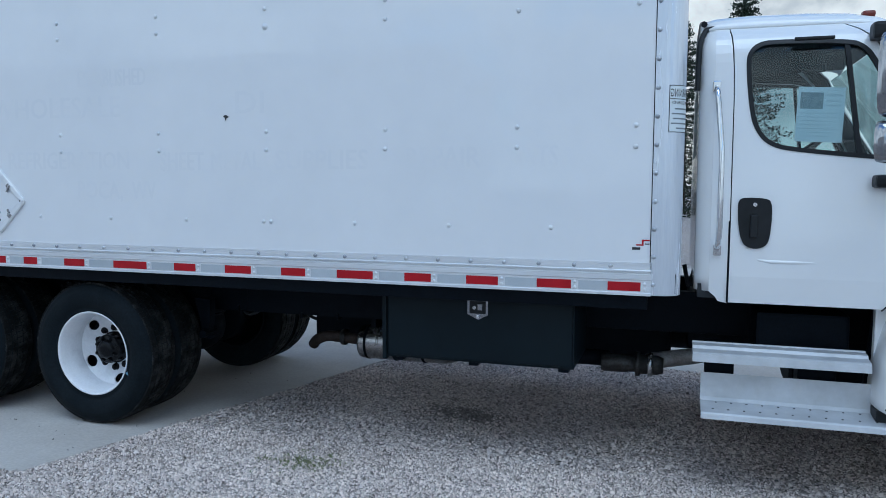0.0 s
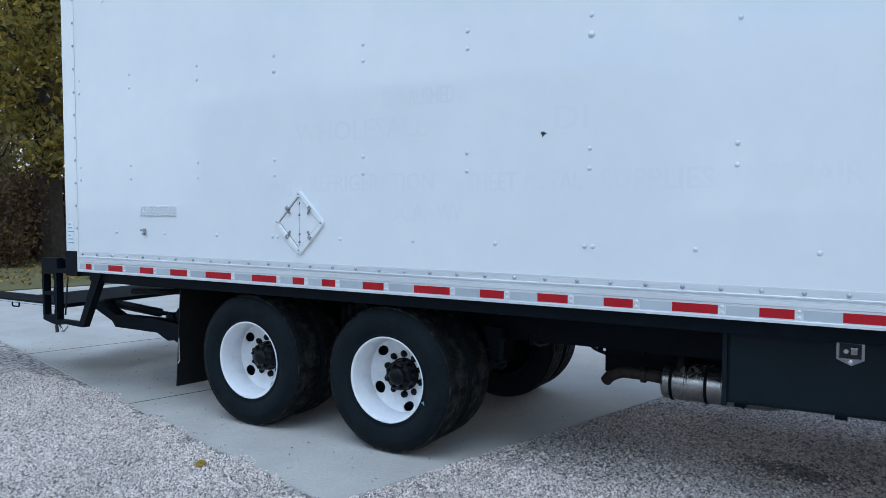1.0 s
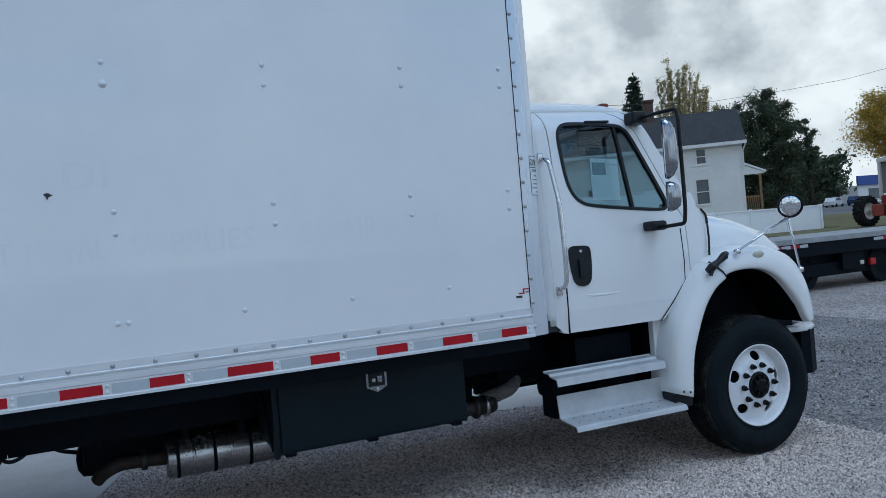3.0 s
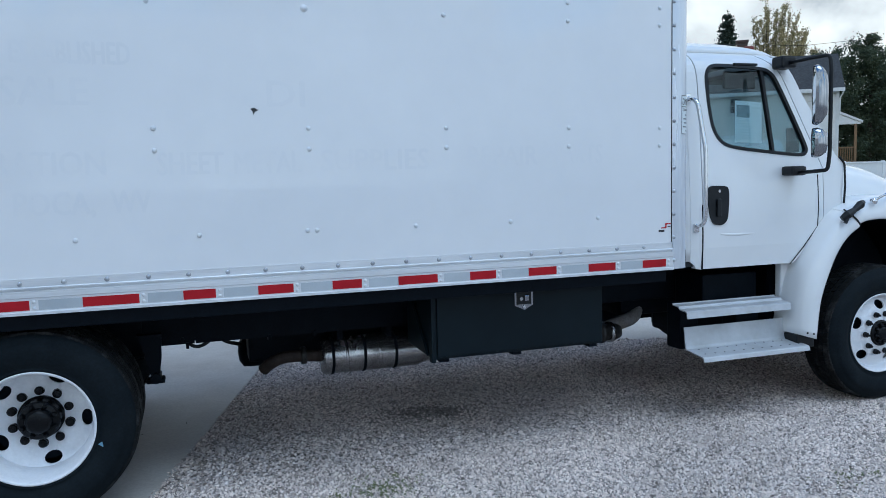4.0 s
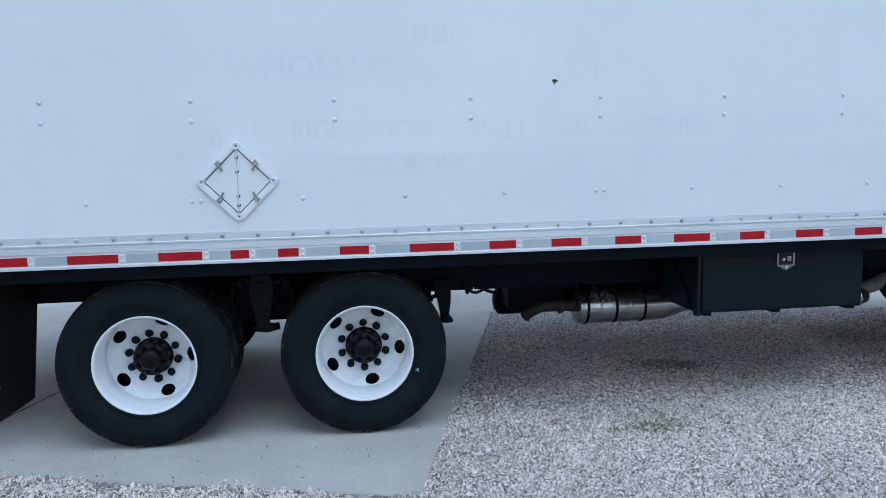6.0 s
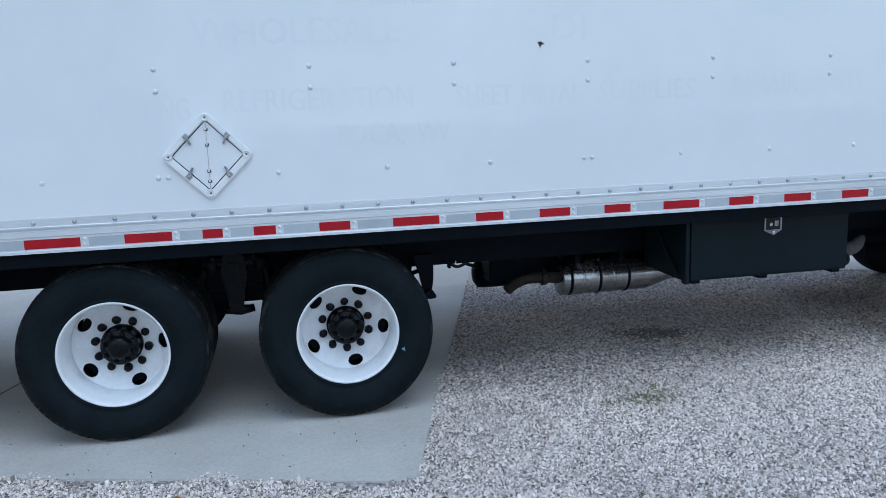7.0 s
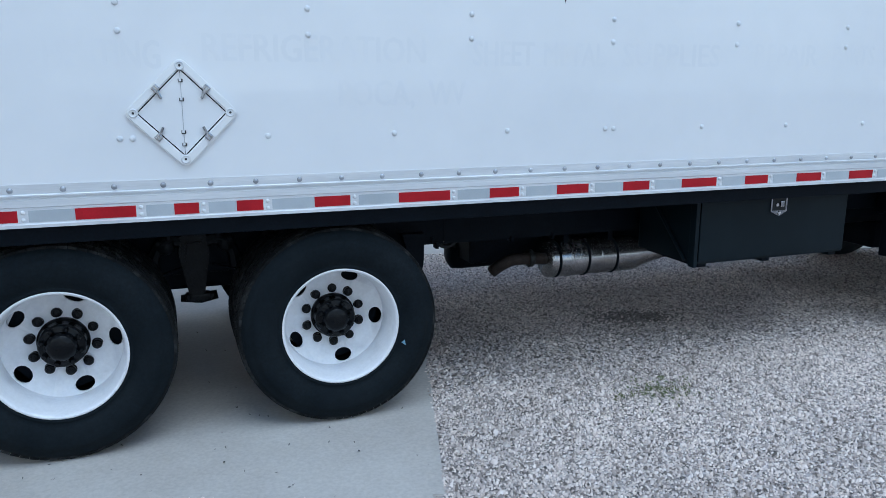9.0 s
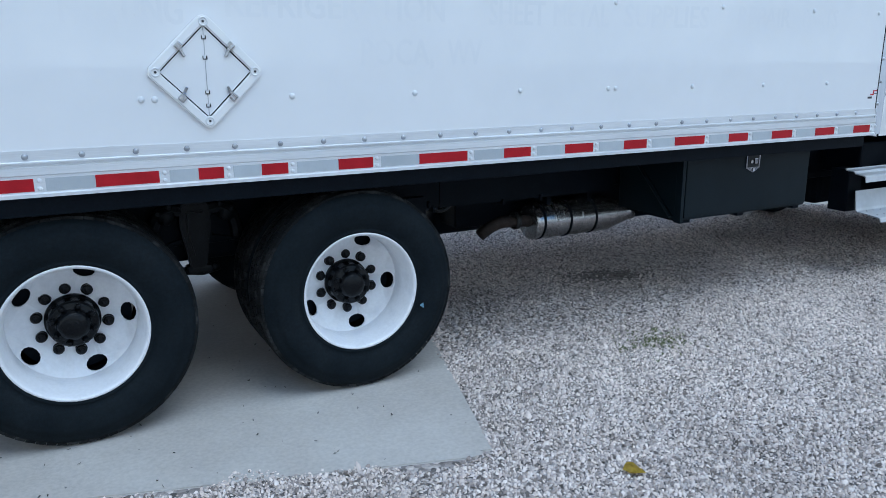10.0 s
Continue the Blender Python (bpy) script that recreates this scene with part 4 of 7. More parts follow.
RZ = 0.528
w2 = wheel(-1.491, 0.076, RZ, radians(66), False)
w1 = wheel(-2.812, 0.080, RZ, radians(73), False)
w0 = wheel(4.341, 0.079, RZ, radians(13), True)
mark = bmesh.new()
add_slab(mark, [(-0.012, 0.014), (0.012, 0.014), (0.0, -0.014)], -0.007, -0.004, "y")
M_BLUE = mat("pale_blue_mark", (0.16, 0.30, 0.42), 0.7)
part("chalk_mark", mark, M_BLUE, w2, "small pale blue chalk mark").matrix_basis = pose(0.326, -0.022, -0.118, 0, -30, 0)
for w in (w1, w2):
    x = w.matrix_basis.translation.x
    for yy in (0.40, WIDE - 0.36, WIDE - 0.68):
        t = new("tyre", kid(w, "tyre").data)
        t.parent = truck
        t.matrix_basis = pose(x, yy, RZ)
        g = new("tread", kid(w, "tread").data)
        g.parent = t
    part("axle", tube([(x, 0.30, RZ), (x, WIDE - 0.30, RZ)], 0.075, 14), M_BLACK, truck, smooth=True)
    diff = add_lathe(bmesh.new(), [(0.0, -0.2), (0.10, -0.19), (0.20, -0.10), (0.22, 0.0), (0.20, 0.10), (0.10, 0.19), (0, 0.2)], 20)
    part("differential", diff, M_BLACK, truck, smooth=True).matrix_basis = pose(x + 0.05, MID, RZ)
    for yy in (0.74, WIDE - 0.94):
        part("brake_drum", add_lathe(bmesh.new(), [(0.0, 0.0), (0.2, 0.0), (0.215, 0.02), (0.215, 0.2), (0, 0.2)], 32), M_BLACK, truck, smooth=True).matrix_basis = pose(x, yy, RZ)
    # Far inner rim: deep shade on white paint is put in as black.
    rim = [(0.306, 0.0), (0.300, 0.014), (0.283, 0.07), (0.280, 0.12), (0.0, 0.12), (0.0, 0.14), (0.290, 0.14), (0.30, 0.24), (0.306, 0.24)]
    part("wheel", add_lathe(bmesh.new(), rim, 40), M_BLACK, truck, "inner wheel painted black for the shade it sits in", True).matrix_basis = pose(x, WIDE - 0.68, RZ)
t = new("tyre", kid(w0, "tyre").data)
t.parent = truck
t.matrix_basis = pose(4.341, WIDE - 0.36, RZ)
part("axle", boxm(4.27, 4.41, 0.3, WIDE - 0.3, 0.42, 0.54, 0.02), M_BLACK, truck)


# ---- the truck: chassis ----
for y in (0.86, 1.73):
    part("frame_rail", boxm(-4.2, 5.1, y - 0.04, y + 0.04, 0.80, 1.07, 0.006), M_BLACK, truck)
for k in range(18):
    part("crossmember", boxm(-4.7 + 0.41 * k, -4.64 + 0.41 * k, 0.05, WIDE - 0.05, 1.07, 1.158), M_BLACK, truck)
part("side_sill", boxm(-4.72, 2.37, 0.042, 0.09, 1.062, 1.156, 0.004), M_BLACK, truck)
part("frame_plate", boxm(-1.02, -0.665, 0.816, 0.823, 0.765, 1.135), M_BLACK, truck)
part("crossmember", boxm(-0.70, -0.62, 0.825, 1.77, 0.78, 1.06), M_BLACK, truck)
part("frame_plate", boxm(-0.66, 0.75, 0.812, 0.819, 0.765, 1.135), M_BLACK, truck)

toolbox = part("toolbox", boxm(0.752, 1.955, 0.165, 0.76, 0.655, 1.125, 0.006), M_TOOLBOX, truck, "black steel underbody toolbox")
part("door", boxm(0.775, 1.945, 0.150, 0.166, 0.672, 1.105, 0.005), M_TOOLBOX, toolbox)
part("flange", boxm(0.735, 0.762, 0.145, 0.20, 0.640, 1.13, 0.003), M_TOOLBOX, toolbox)
latch_plate = bmesh.new()
add_slab(latch_plate, [(1.305, 1.055), (1.425, 1.055), (1.430, 1.045), (1.430, 0.962), (1.37, 0.930), (1.30, 0.962), (1.30, 1.045)], 0.141, 0.151, "y")
part("end_brace", tube([(0.742, 0.24, 0.67), (0.742, 0.70, 1.10)], 0.012, 6), M_TOOLBOX, toolbox)
latch = part("latch", latch_plate, M_DARKCHROME, toolbox, "polished paddle latch")
part("latch_recess", boxm(1.314, 1.416, 0.1385, 0.142, 0.968, 1.046), M_PLASTIC, latch)
part("latch_paddle", boxm(1.366, 1.398, 0.128, 0.141, 0.990, 1.030, 0.006), M_DARKCHROME, latch)
part("lock_cylinder", add_lathe(bmesh.new(), [(0.012, 0.0), (0.012, -0.006), (0, -0.006)], 12), M_STEEL, latch).matrix_basis = pose(1.345, 0.139, 1.005)
part("latch_knob", add_lathe(bmesh.new(), [(0.013, 0.0), (0.011, -0.007), (0, -0.008)], 12), M_CHROME, latch).matrix_basis = pose(1.367, 0.141, 0.950)
for x in (0.80, 1.30, 1.86):
    part("bracket", boxm(x, x + 0.06, 0.18, 0.72, 0.632, 0.657), M_BLACK, toolbox)

muffler = add_lathe(bmesh.new(), [(0.0, 0.0), (0.11, 0.0), (0.126, 0.012), (0.130, 0.03), (0.130, 0.70), (0.122, 0.73), (0.075, 0.90), (0.07, 0.96), (0, 0.96)], 32)
mu = part("muffler", muffler, M_STEEL, truck, "heat-stained stainless muffler drum", True)
mu.matrix_basis = Matrix.Translation((0.19, 1.08, 0.537)) @ Matrix.Rotation(radians(-90), 4, "Z")
for s in (0.06, 0.16, 0.29, 0.40, 0.52):
    part("strap", add_lathe(bmesh.new(), [(0.1305, 0.0), (0.135, 0.004), (0.135, 0.018), (0.1305, 0.022)], 32), M_STEEL if s in (0.16, 0.40) else M_BLACK, mu, smooth=True).matrix_basis = pose(0, s, 0)
# Added black block: closes the bright gap behind muffler and toolbox.
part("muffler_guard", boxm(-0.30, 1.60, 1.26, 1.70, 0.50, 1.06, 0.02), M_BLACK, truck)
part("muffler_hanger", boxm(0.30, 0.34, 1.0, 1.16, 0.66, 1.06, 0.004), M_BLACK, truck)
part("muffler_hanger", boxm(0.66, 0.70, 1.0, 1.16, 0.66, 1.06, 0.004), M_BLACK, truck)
part("exhaust_pipe", tube(rounded([(0.24, 1.07, 0.54), (0.06, 1.04, 0.565), (-0.09, 1.02, 0.572), (-0.18, 1.03, 0.53), (-0.22, 1.06, 0.485)], 0.07), 0.042, 14), M_OLDPIPE, truck, "rusty exhaust tail pipe", True)
part("pipe_clamp", add_lathe(bmesh.new(), [(0.056, 0), (0.062, 0.003), (0.062, 0.035), (0.056, 0.04)], 20), M_RUST, truck, smooth=True).matrix_basis = Matrix.Translation((0.04, 1.04, 0.566)) @ Matrix.Rotation(radians(-90), 4, "Z")
part("exhaust_pipe", tube(rounded([(0.9, 1.1, 0.53), (1.7, 0.98, 0.56), (2.1, 0.90, 0.58)], 0.1), 0.055, 14), M_BLACK, truck, smooth=True)
part("exhaust_pipe", tube(rounded([(2.36, 0.85, 0.585), (2.50, 0.92, 0.60), (2.72, 0.98, 0.63), (2.80, 1.05, 0.72), (2.82, 1.12, 0.88)], 0.16), 0.055, 14), M_PIPE, truck, "weathered grey exhaust pipe", True)
part("air_tank", add_lathe(bmesh.new(), [(0, 0), (0.07, 0.01), (0.115, 0.04), (0.12, 0.09), (0.12, 0.55), (0.115, 0.6), (0.07, 0.63), (0, 0.64)], 24), M_BLACK, truck, "black painted air tank", True).matrix_basis = Matrix.Translation((-0.36, 1.60, 0.515)) @ Matrix.Rotation(radians(-90), 4, "Z")
part("hose", tube(rounded([(-0.55, 1.5, 0.78), (-0.48, 1.45, 0.64), (-0.34, 1.45, 0.60)], 0.08), 0.014, 8), M_PLASTIC, truck, smooth=True)
part("drive_shaft", tube([(-1.3, MID, 0.74), (2.6, MID, 0.86)], 0.055, 14), M_BLACK, truck, smooth=True)
part("exhaust_filter", add_lathe(bmesh.new(), [(0, 0), (0.055, 0.0), (0.062, 0.02), (0.062, 0.16), (0.055, 0.18), (0.055, 0.22), (0.082, 0.225), (0.082, 0.25), (0.064, 0.255), (0.064, 0.36), (0.05, 0.40), (0, 0.40)], 26), M_RUST, truck, "grimy exhaust canister with clamps", True).matrix_basis = Matrix.Translation((2.06, 0.78, 0.58)) @ Matrix.Rotation(radians(-90), 4, "Z")
part("filter_clamp", add_lathe(bmesh.new(), [(0.066, 0), (0.078, 0.004), (0.078, 0.03), (0.066, 0.034)], 26), M_STEEL, truck, smooth=True).matrix_basis = Matrix.Translation((2.36, 0.78, 0.58)) @ Matrix.Rotation(radians(-90), 4, "Z")
part("fuel_tank", add_lathe(bmesh.new(), [(0, 0), (0.25, 0.0), (0.28, 0.03), (0.28, 1.0), (0.25, 1.03), (0, 1.03)], 28), M_BLACK, truck, smooth=True).matrix_basis = Matrix.Translation((2.4, 2.1, 0.72)) @ Matrix.Rotation(radians(-90), 4, "Z")
bracket = bmesh.new()
add_slab(bracket, [(-1.00, 0.88), (-0.86, 0.88), (-0.865, 0.72), (-0.88, 0.62), (-0.93, 0.62), (-0.955, 0.74)], 0.61, 0.68, "y")
add_tube(bracket, [(-0.90, 0.56, 0.615), (-0.90, 0.72, 0.615)], 0.032, 10)
add_box(bracket, -0.96, -0.85, 0.60, 0.70, 0.575, 0.605, 0.01)
part("spring_bracket", bracket, M_BLACK, truck, "cast black spring bracket")
part("hose", tube(rounded([(-0.72, 0.83, 0.78), (-0.66, 0.82, 0.735), (-0.60, 0.83, 0.75), (-0.55, 0.84, 0.79)], 0.04), 0.012, 8), M_PLASTIC, truck, smooth=True)
# Three added blocks: stop lit ground from showing through beneath the cab.
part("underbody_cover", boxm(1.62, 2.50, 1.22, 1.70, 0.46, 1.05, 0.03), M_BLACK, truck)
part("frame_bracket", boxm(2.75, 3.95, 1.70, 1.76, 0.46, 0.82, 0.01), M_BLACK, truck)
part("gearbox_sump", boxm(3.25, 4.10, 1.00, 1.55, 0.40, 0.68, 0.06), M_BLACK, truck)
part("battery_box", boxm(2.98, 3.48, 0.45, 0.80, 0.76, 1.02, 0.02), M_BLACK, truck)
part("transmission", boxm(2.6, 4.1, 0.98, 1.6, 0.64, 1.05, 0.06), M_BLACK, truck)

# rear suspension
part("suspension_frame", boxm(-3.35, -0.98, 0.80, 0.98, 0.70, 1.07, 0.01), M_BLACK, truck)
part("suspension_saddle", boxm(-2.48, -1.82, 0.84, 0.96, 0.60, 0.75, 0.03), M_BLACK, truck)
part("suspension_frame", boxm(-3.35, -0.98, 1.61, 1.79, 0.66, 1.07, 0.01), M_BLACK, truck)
hang = bmesh.new()
add_slab(hang, [(-2.245, 0.93), (-2.23, 0.95), (-2.115, 0.95), (-2.10, 0.93), (-2.09, 0.82), (-2.105, 0.74), (-2.13, 0.585), (-2.21, 0.585), (-2.24, 0.74), (-2.255, 0.82)], 0.72, 0.80, "y")
add_slab(hang, [(-2.215, 0.90), (-2.13, 0.90), (-2.12, 0.80), (-2.145, 0.66), (-2.195, 0.66), (-2.225, 0.80)], 0.70, 0.73, "y")
bmesh.ops.bevel(hang, geom=hang.edges[:], offset=0.008, segments=2, affect="EDGES")
add_box(hang, -2.235, -2.095, 0.72, 0.80, 0.555, 0.60, 0.015)
add_box(hang, -2.235, -2.11, 0.71, 0.80, 0.935, 0.955, 0.004)
for sx in (-1, 1):
    add_tube(hang, rounded([(-2.172 + 0.07 * sx, 0.76, 0.90), (-2.172 + 0.15 * sx, 0.75, 0.915), (-2.172 + 0.21 * sx, 0.76, 0.84), (-2.172 + 0.22 * sx, 0.77, 0.74)], 0.06), 0.035, 8)
hanger = part("spring_hanger", hang, M_CAST, truck, "cast black spring hanger")
for x, z in ((-2.36, 0.90), (-2.30, 0.93), (-2.04, 0.93), (-1.98, 0.90), (-2.22, 0.585), (-2.09, 0.585)):
    part("bolt", add_lathe(bmesh.new(), [(0.016, 0.0), (0.016, -0.012), (0.009, -0.016), (0, -0.016)], 8), M_CAST, hanger).matrix_basis = pose(x, 0.73, z)
part("torque_rod", tube([(-2.26, 0.76, 0.572), (-2.15, 0.76, 0.565), (-2.06, 0.76, 0.580)], [0.02, 0.03, 0.026], 10), M_CAST, truck, smooth=True)
for x in (-2.32, -2.0):
    part("bush", add_lathe(bmesh.new(), [(0, -0.05), (0.045, -0.05), (0.05, -0.03), (0.05, 0.03), (0.045, 0.05), (0, 0.05)], 16), M_CAST, truck, smooth=True).matrix_basis = pose(x, 0.77, 0.88)
for x in (-1.48, -2.80):
    bm = bmesh.new()
    for k in range(4):
        n = 10
        half = 0.60 - 0.09 * k
        pts = [(x + half * (2 * i / n - 1), 0.62 + 0.09 * (2 * i / n - 1) ** 2 * (half / 0.6) ** 2 + 0.015 * (3 - k)) for i in range(n + 1)]
        prof = pts + [(px, pz - 0.013) for px, pz in pts[::-1]]
        add_slab(bm, prof, 0.77, 0.85, "y")
    part("leaf_spring", bm, M_BLACK, truck)
    part("brake_chamber", add_lathe(bmesh.new(), [(0, 0), (0.07, 0.005), (0.085, 0.03), (0.085, 0.13), (0.07, 0.16), (0, 0.165)], 18), M_BLACK, truck, smooth=True).matrix_basis = Matrix.Translation((x + 0.25, 0.9, 0.62)) @ Matrix.Rotation(radians(-70), 4, "Z")
for k, (x, z) in enumerate(((-0.75, 0.80), (-0.72, 0.765), (-0.2, 0.77), (0.1, 0.775))):
    part("bolt", boxm(x, x + 0.02, 0.80, 0.86, z - 0.03, z + 0.01, 0.004), M_BLACK, truck)

flap = bmesh.new()
add_slab(flap, [(0.14, 0.20), (0.74, 0.17), (0.76, 1.10), (0.12, 1.12)], -3.62, -3.61, "x")
for v in flap.verts:
    v.co.x -= 0.10 * (1.1 - v.co.z)
mud_flap = part("mud_flap", flap, M_FLAP, truck, "black rubber mud flap")
part("mud_flap", boxm(-3.62, -3.61, WIDE - 0.74, WIDE - 0.14, 0.20, 1.10), M_FLAP, truck)
part("flap_pocket", tube([(-3.66, 0.135, 0.62), (-3.66, 0.135, 0.42), (-3.68, 0.135, 0.40)], 0.006, 6), M_STEEL, mud_flap)

# tail lift: side frames, arms and the folded platform
def lift_side(y):
    out = [(-5.41, 1.25), (-5.17, 1.25), (-5.17, 1.155), (-4.62, 1.14), (-4.52, 1.14), (-4.80, 0.63), (-5.05, 0.64), (-5.20, 0.62), (-5.40, 0.66)]
    hole1 = [(-5.375, 1.10), (-5.235, 1.10), (-5.215, 1.02), (-5.235, 0.93), (-5.375, 0.93)]
    hole2 = [(-5.375, 0.90), (-5.235, 0.90), (-5.215, 0.79), (-5.235, 0.70), (-5.375, 0.71)]
    hole3 = [(-5.18, 1.115), (-4.64, 1.105), (-4.85, 0.672), (-5.18, 0.672)]
    return sheet_with_holes([out, hole1, hole2, hole3], 0.07, lambda x, z: y)


lift_frame = part("lift_frame", lift_side(0.02), M_BLACK, truck, "black steel tail lift side frame")
part("lift_frame", lift_side(WIDE - 0.12), M_BLACK, truck)
part("lift_beam", boxm(-5.35, -5.15, 0.12, WIDE - 0.12, 1.12, 1.24, 0.01), M_BLACK, truck)
plat = part("lift_platform", boxm(-6.42, -5.45, 0.26, 2.30, 0.735, 0.775, 0.008), M_BLACK, truck, "black steel tail lift platform")
part("platform_runner", boxm(-7.6, -6.425, 0.26, 0.60, 0.735, 0.775, 0.008), M_BLACK, plat)
part("platform_trim", boxm(-7.58, -5.47, 0.252, 0.259, 0.742, 0.756), M_ALU, plat, "bare silver edge of the platform")
for x in (-6.9, -6.3):
    part("platform_hook", tube(rounded([(x, 0.25, 0.745), (x, 0.25, 0.70), (x + 0.12, 0.25, 0.70), (x + 0.12, 0.25, 0.745)], 0.02), 0.008, 6), M_BLACK, plat)
part("lift_platform", boxm(-5.20, -3.70, 0.50, 2.00, 0.98, 1.05, 0.006), M_BLACK, truck)
part("platform_edge", boxm(-5.19, -3.71, 0.494, 0.5, 1.035, 1.048), M_ALU, truck, "bare silver edge of the folded platform")
part("lift_cylinder", tube([(-4.78, 0.55, 0.915), (-4.2, 0.50, 0.95), (-3.70, 0.45, 0.98)], [0.028, 0.028, 0.018], 12), M_BLACK, truck, smooth=True)
arm = bmesh.new()
add_slab(arm, [(-5.04, 0.83), (-4.96, 0.82), (-4.70, 0.715), (-4.12, 0.72), (-3.86, 0.70), (-3.84, 0.56), (-4.00, 0.54), (-4.14, 0.60), (-4.72, 0.605), (-4.77, 0.66), (-5.02, 0.76)], 0.30, 0.42, "y")
part("lift_arm", arm, M_BLACK, truck, "black steel lift arm")
part("lift_cylinder", tube([(-4.95, 0.48, 0.79), (-4.3, 0.47, 0.75), (-4.28, 0.47, 0.75), (-3.9, 0.46, 0.74)], [0.04, 0.04, 0.02, 0.02], 12), M_BLACK, truck, "black lift cylinder", True)
part("lift_bracket", boxm(-4.02, -3.74, 0.52, 0.60, 0.62, 0.98, 0.03), M_BLACK, truck)
for x, z, r in ((-3.90, 0.76, 0.085), (-3.80, 0.84, 0.06), (-3.95, 0.58, 0.07), (-4.05, 0.72, 0.06), (-4.98, 0.785, 0.06)):
    part("lift_pivot", add_lathe(bmesh.new(), [(0, -0.08), (r * 0.8, -0.08), (r, -0.06), (r, 0.07), (0, 0.08)], 16), M_BLACK, truck, smooth=True).matrix_basis = pose(x, 0.44, z)
part("chain", tube(rounded([(-5.16, 0.03, 0.62), (-5.10, 0.02, 0.56), (-5.04, 0.03, 0.62)], 0.03), 0.010, 6), M_STEEL, truck, smooth=True)
part("chain", tube([(-5.21, 0.03, 0.62), (-5.20, 0.03, 0.55)], 0.016, 6), M_RUST, truck)
part("cable", tube(rounded([(-5.05, 0.05, 1.08), (-5.06, 0.04, 0.9), (-5.10, 0.05, 0.72)], 0.1), 0.008, 6), M_PLASTIC, truck, smooth=True)


# ---- the truck: cab ----
def cab_y(x, z):
    """How far the cab's side lies inside the box's."""
    if z < 1.35:
        return 0.215 + 0.02 * max(0.0, 1.25 - z) / 0.15 * 0.5
    if z < 1.75:
        return 0.215 + 0.0833 * (z - 1.35) ** 2 / 0.8
    if z < 2.45:
        return 0.215 + 0.075 * (z - 1.55) / 0.9
    t = min(1.0, (z - 2.45) / 0.24)
    return 0.29 + 0.03 * t + 0.17 * t * t * t


ZCUTS = [("z", z) for z in (1.15, 1.2, 1.25, 1.35, 1.39, 1.43, 1.47, 1.51, 1.55, 1.59, 1.63, 1.67, 1.71, 1.75, 1.95, 2.1, 2.25, 2.45, 2.5, 2.55, 2.58, 2.61, 2.64, 2.66)]
WINDOW = [(2.872, 2.44), (2.885, 2.505), (2.93, 2.545), (3.01, 2.555), (3.38, 2.538), (3.44, 2.51), (3.49, 2.455), (3.735, 1.975), (3.742, 1.925), (3.70, 1.900), (3.44, 1.925), (3.10, 1.962), (3.00, 1.99), (2.94, 2.05), (2.90, 2.15)]


def smoothed(loop, times=2):
    """Corners cut off, twice over, so that a loop turns in a curve."""
    for _ in range(times):
        loop = [tuple((1 - t) * u + t * v for u, v in zip(a, b)) for a, b in zip(loop, loop[1:] + loop[:1]) for t in (0.25, 0.75)]
    return loop


WINDOW = smoothed(WINDOW)


def inset(loop, d):
    c = Vector((sum(p[0] for p in loop) / len(loop), sum(p[1] for p in loop) / len(loop)))
    out = []
    n = len(loop)
    for i in range(n):
        a, b, e = Vector(loop[i - 1]), Vector(loop[i]), Vector(loop[(i + 1) % n])
        u, v = (b - a).normalized(), (e - b).normalized()
        nrm = Vector((u.y + v.y, -u.x - v.x))
        nrm = nrm.normalized()
        if nrm.dot(c - b) < 0:
            nrm = -nrm
        p = b + nrm * d
        out.append((p.x, p.y))
    return out


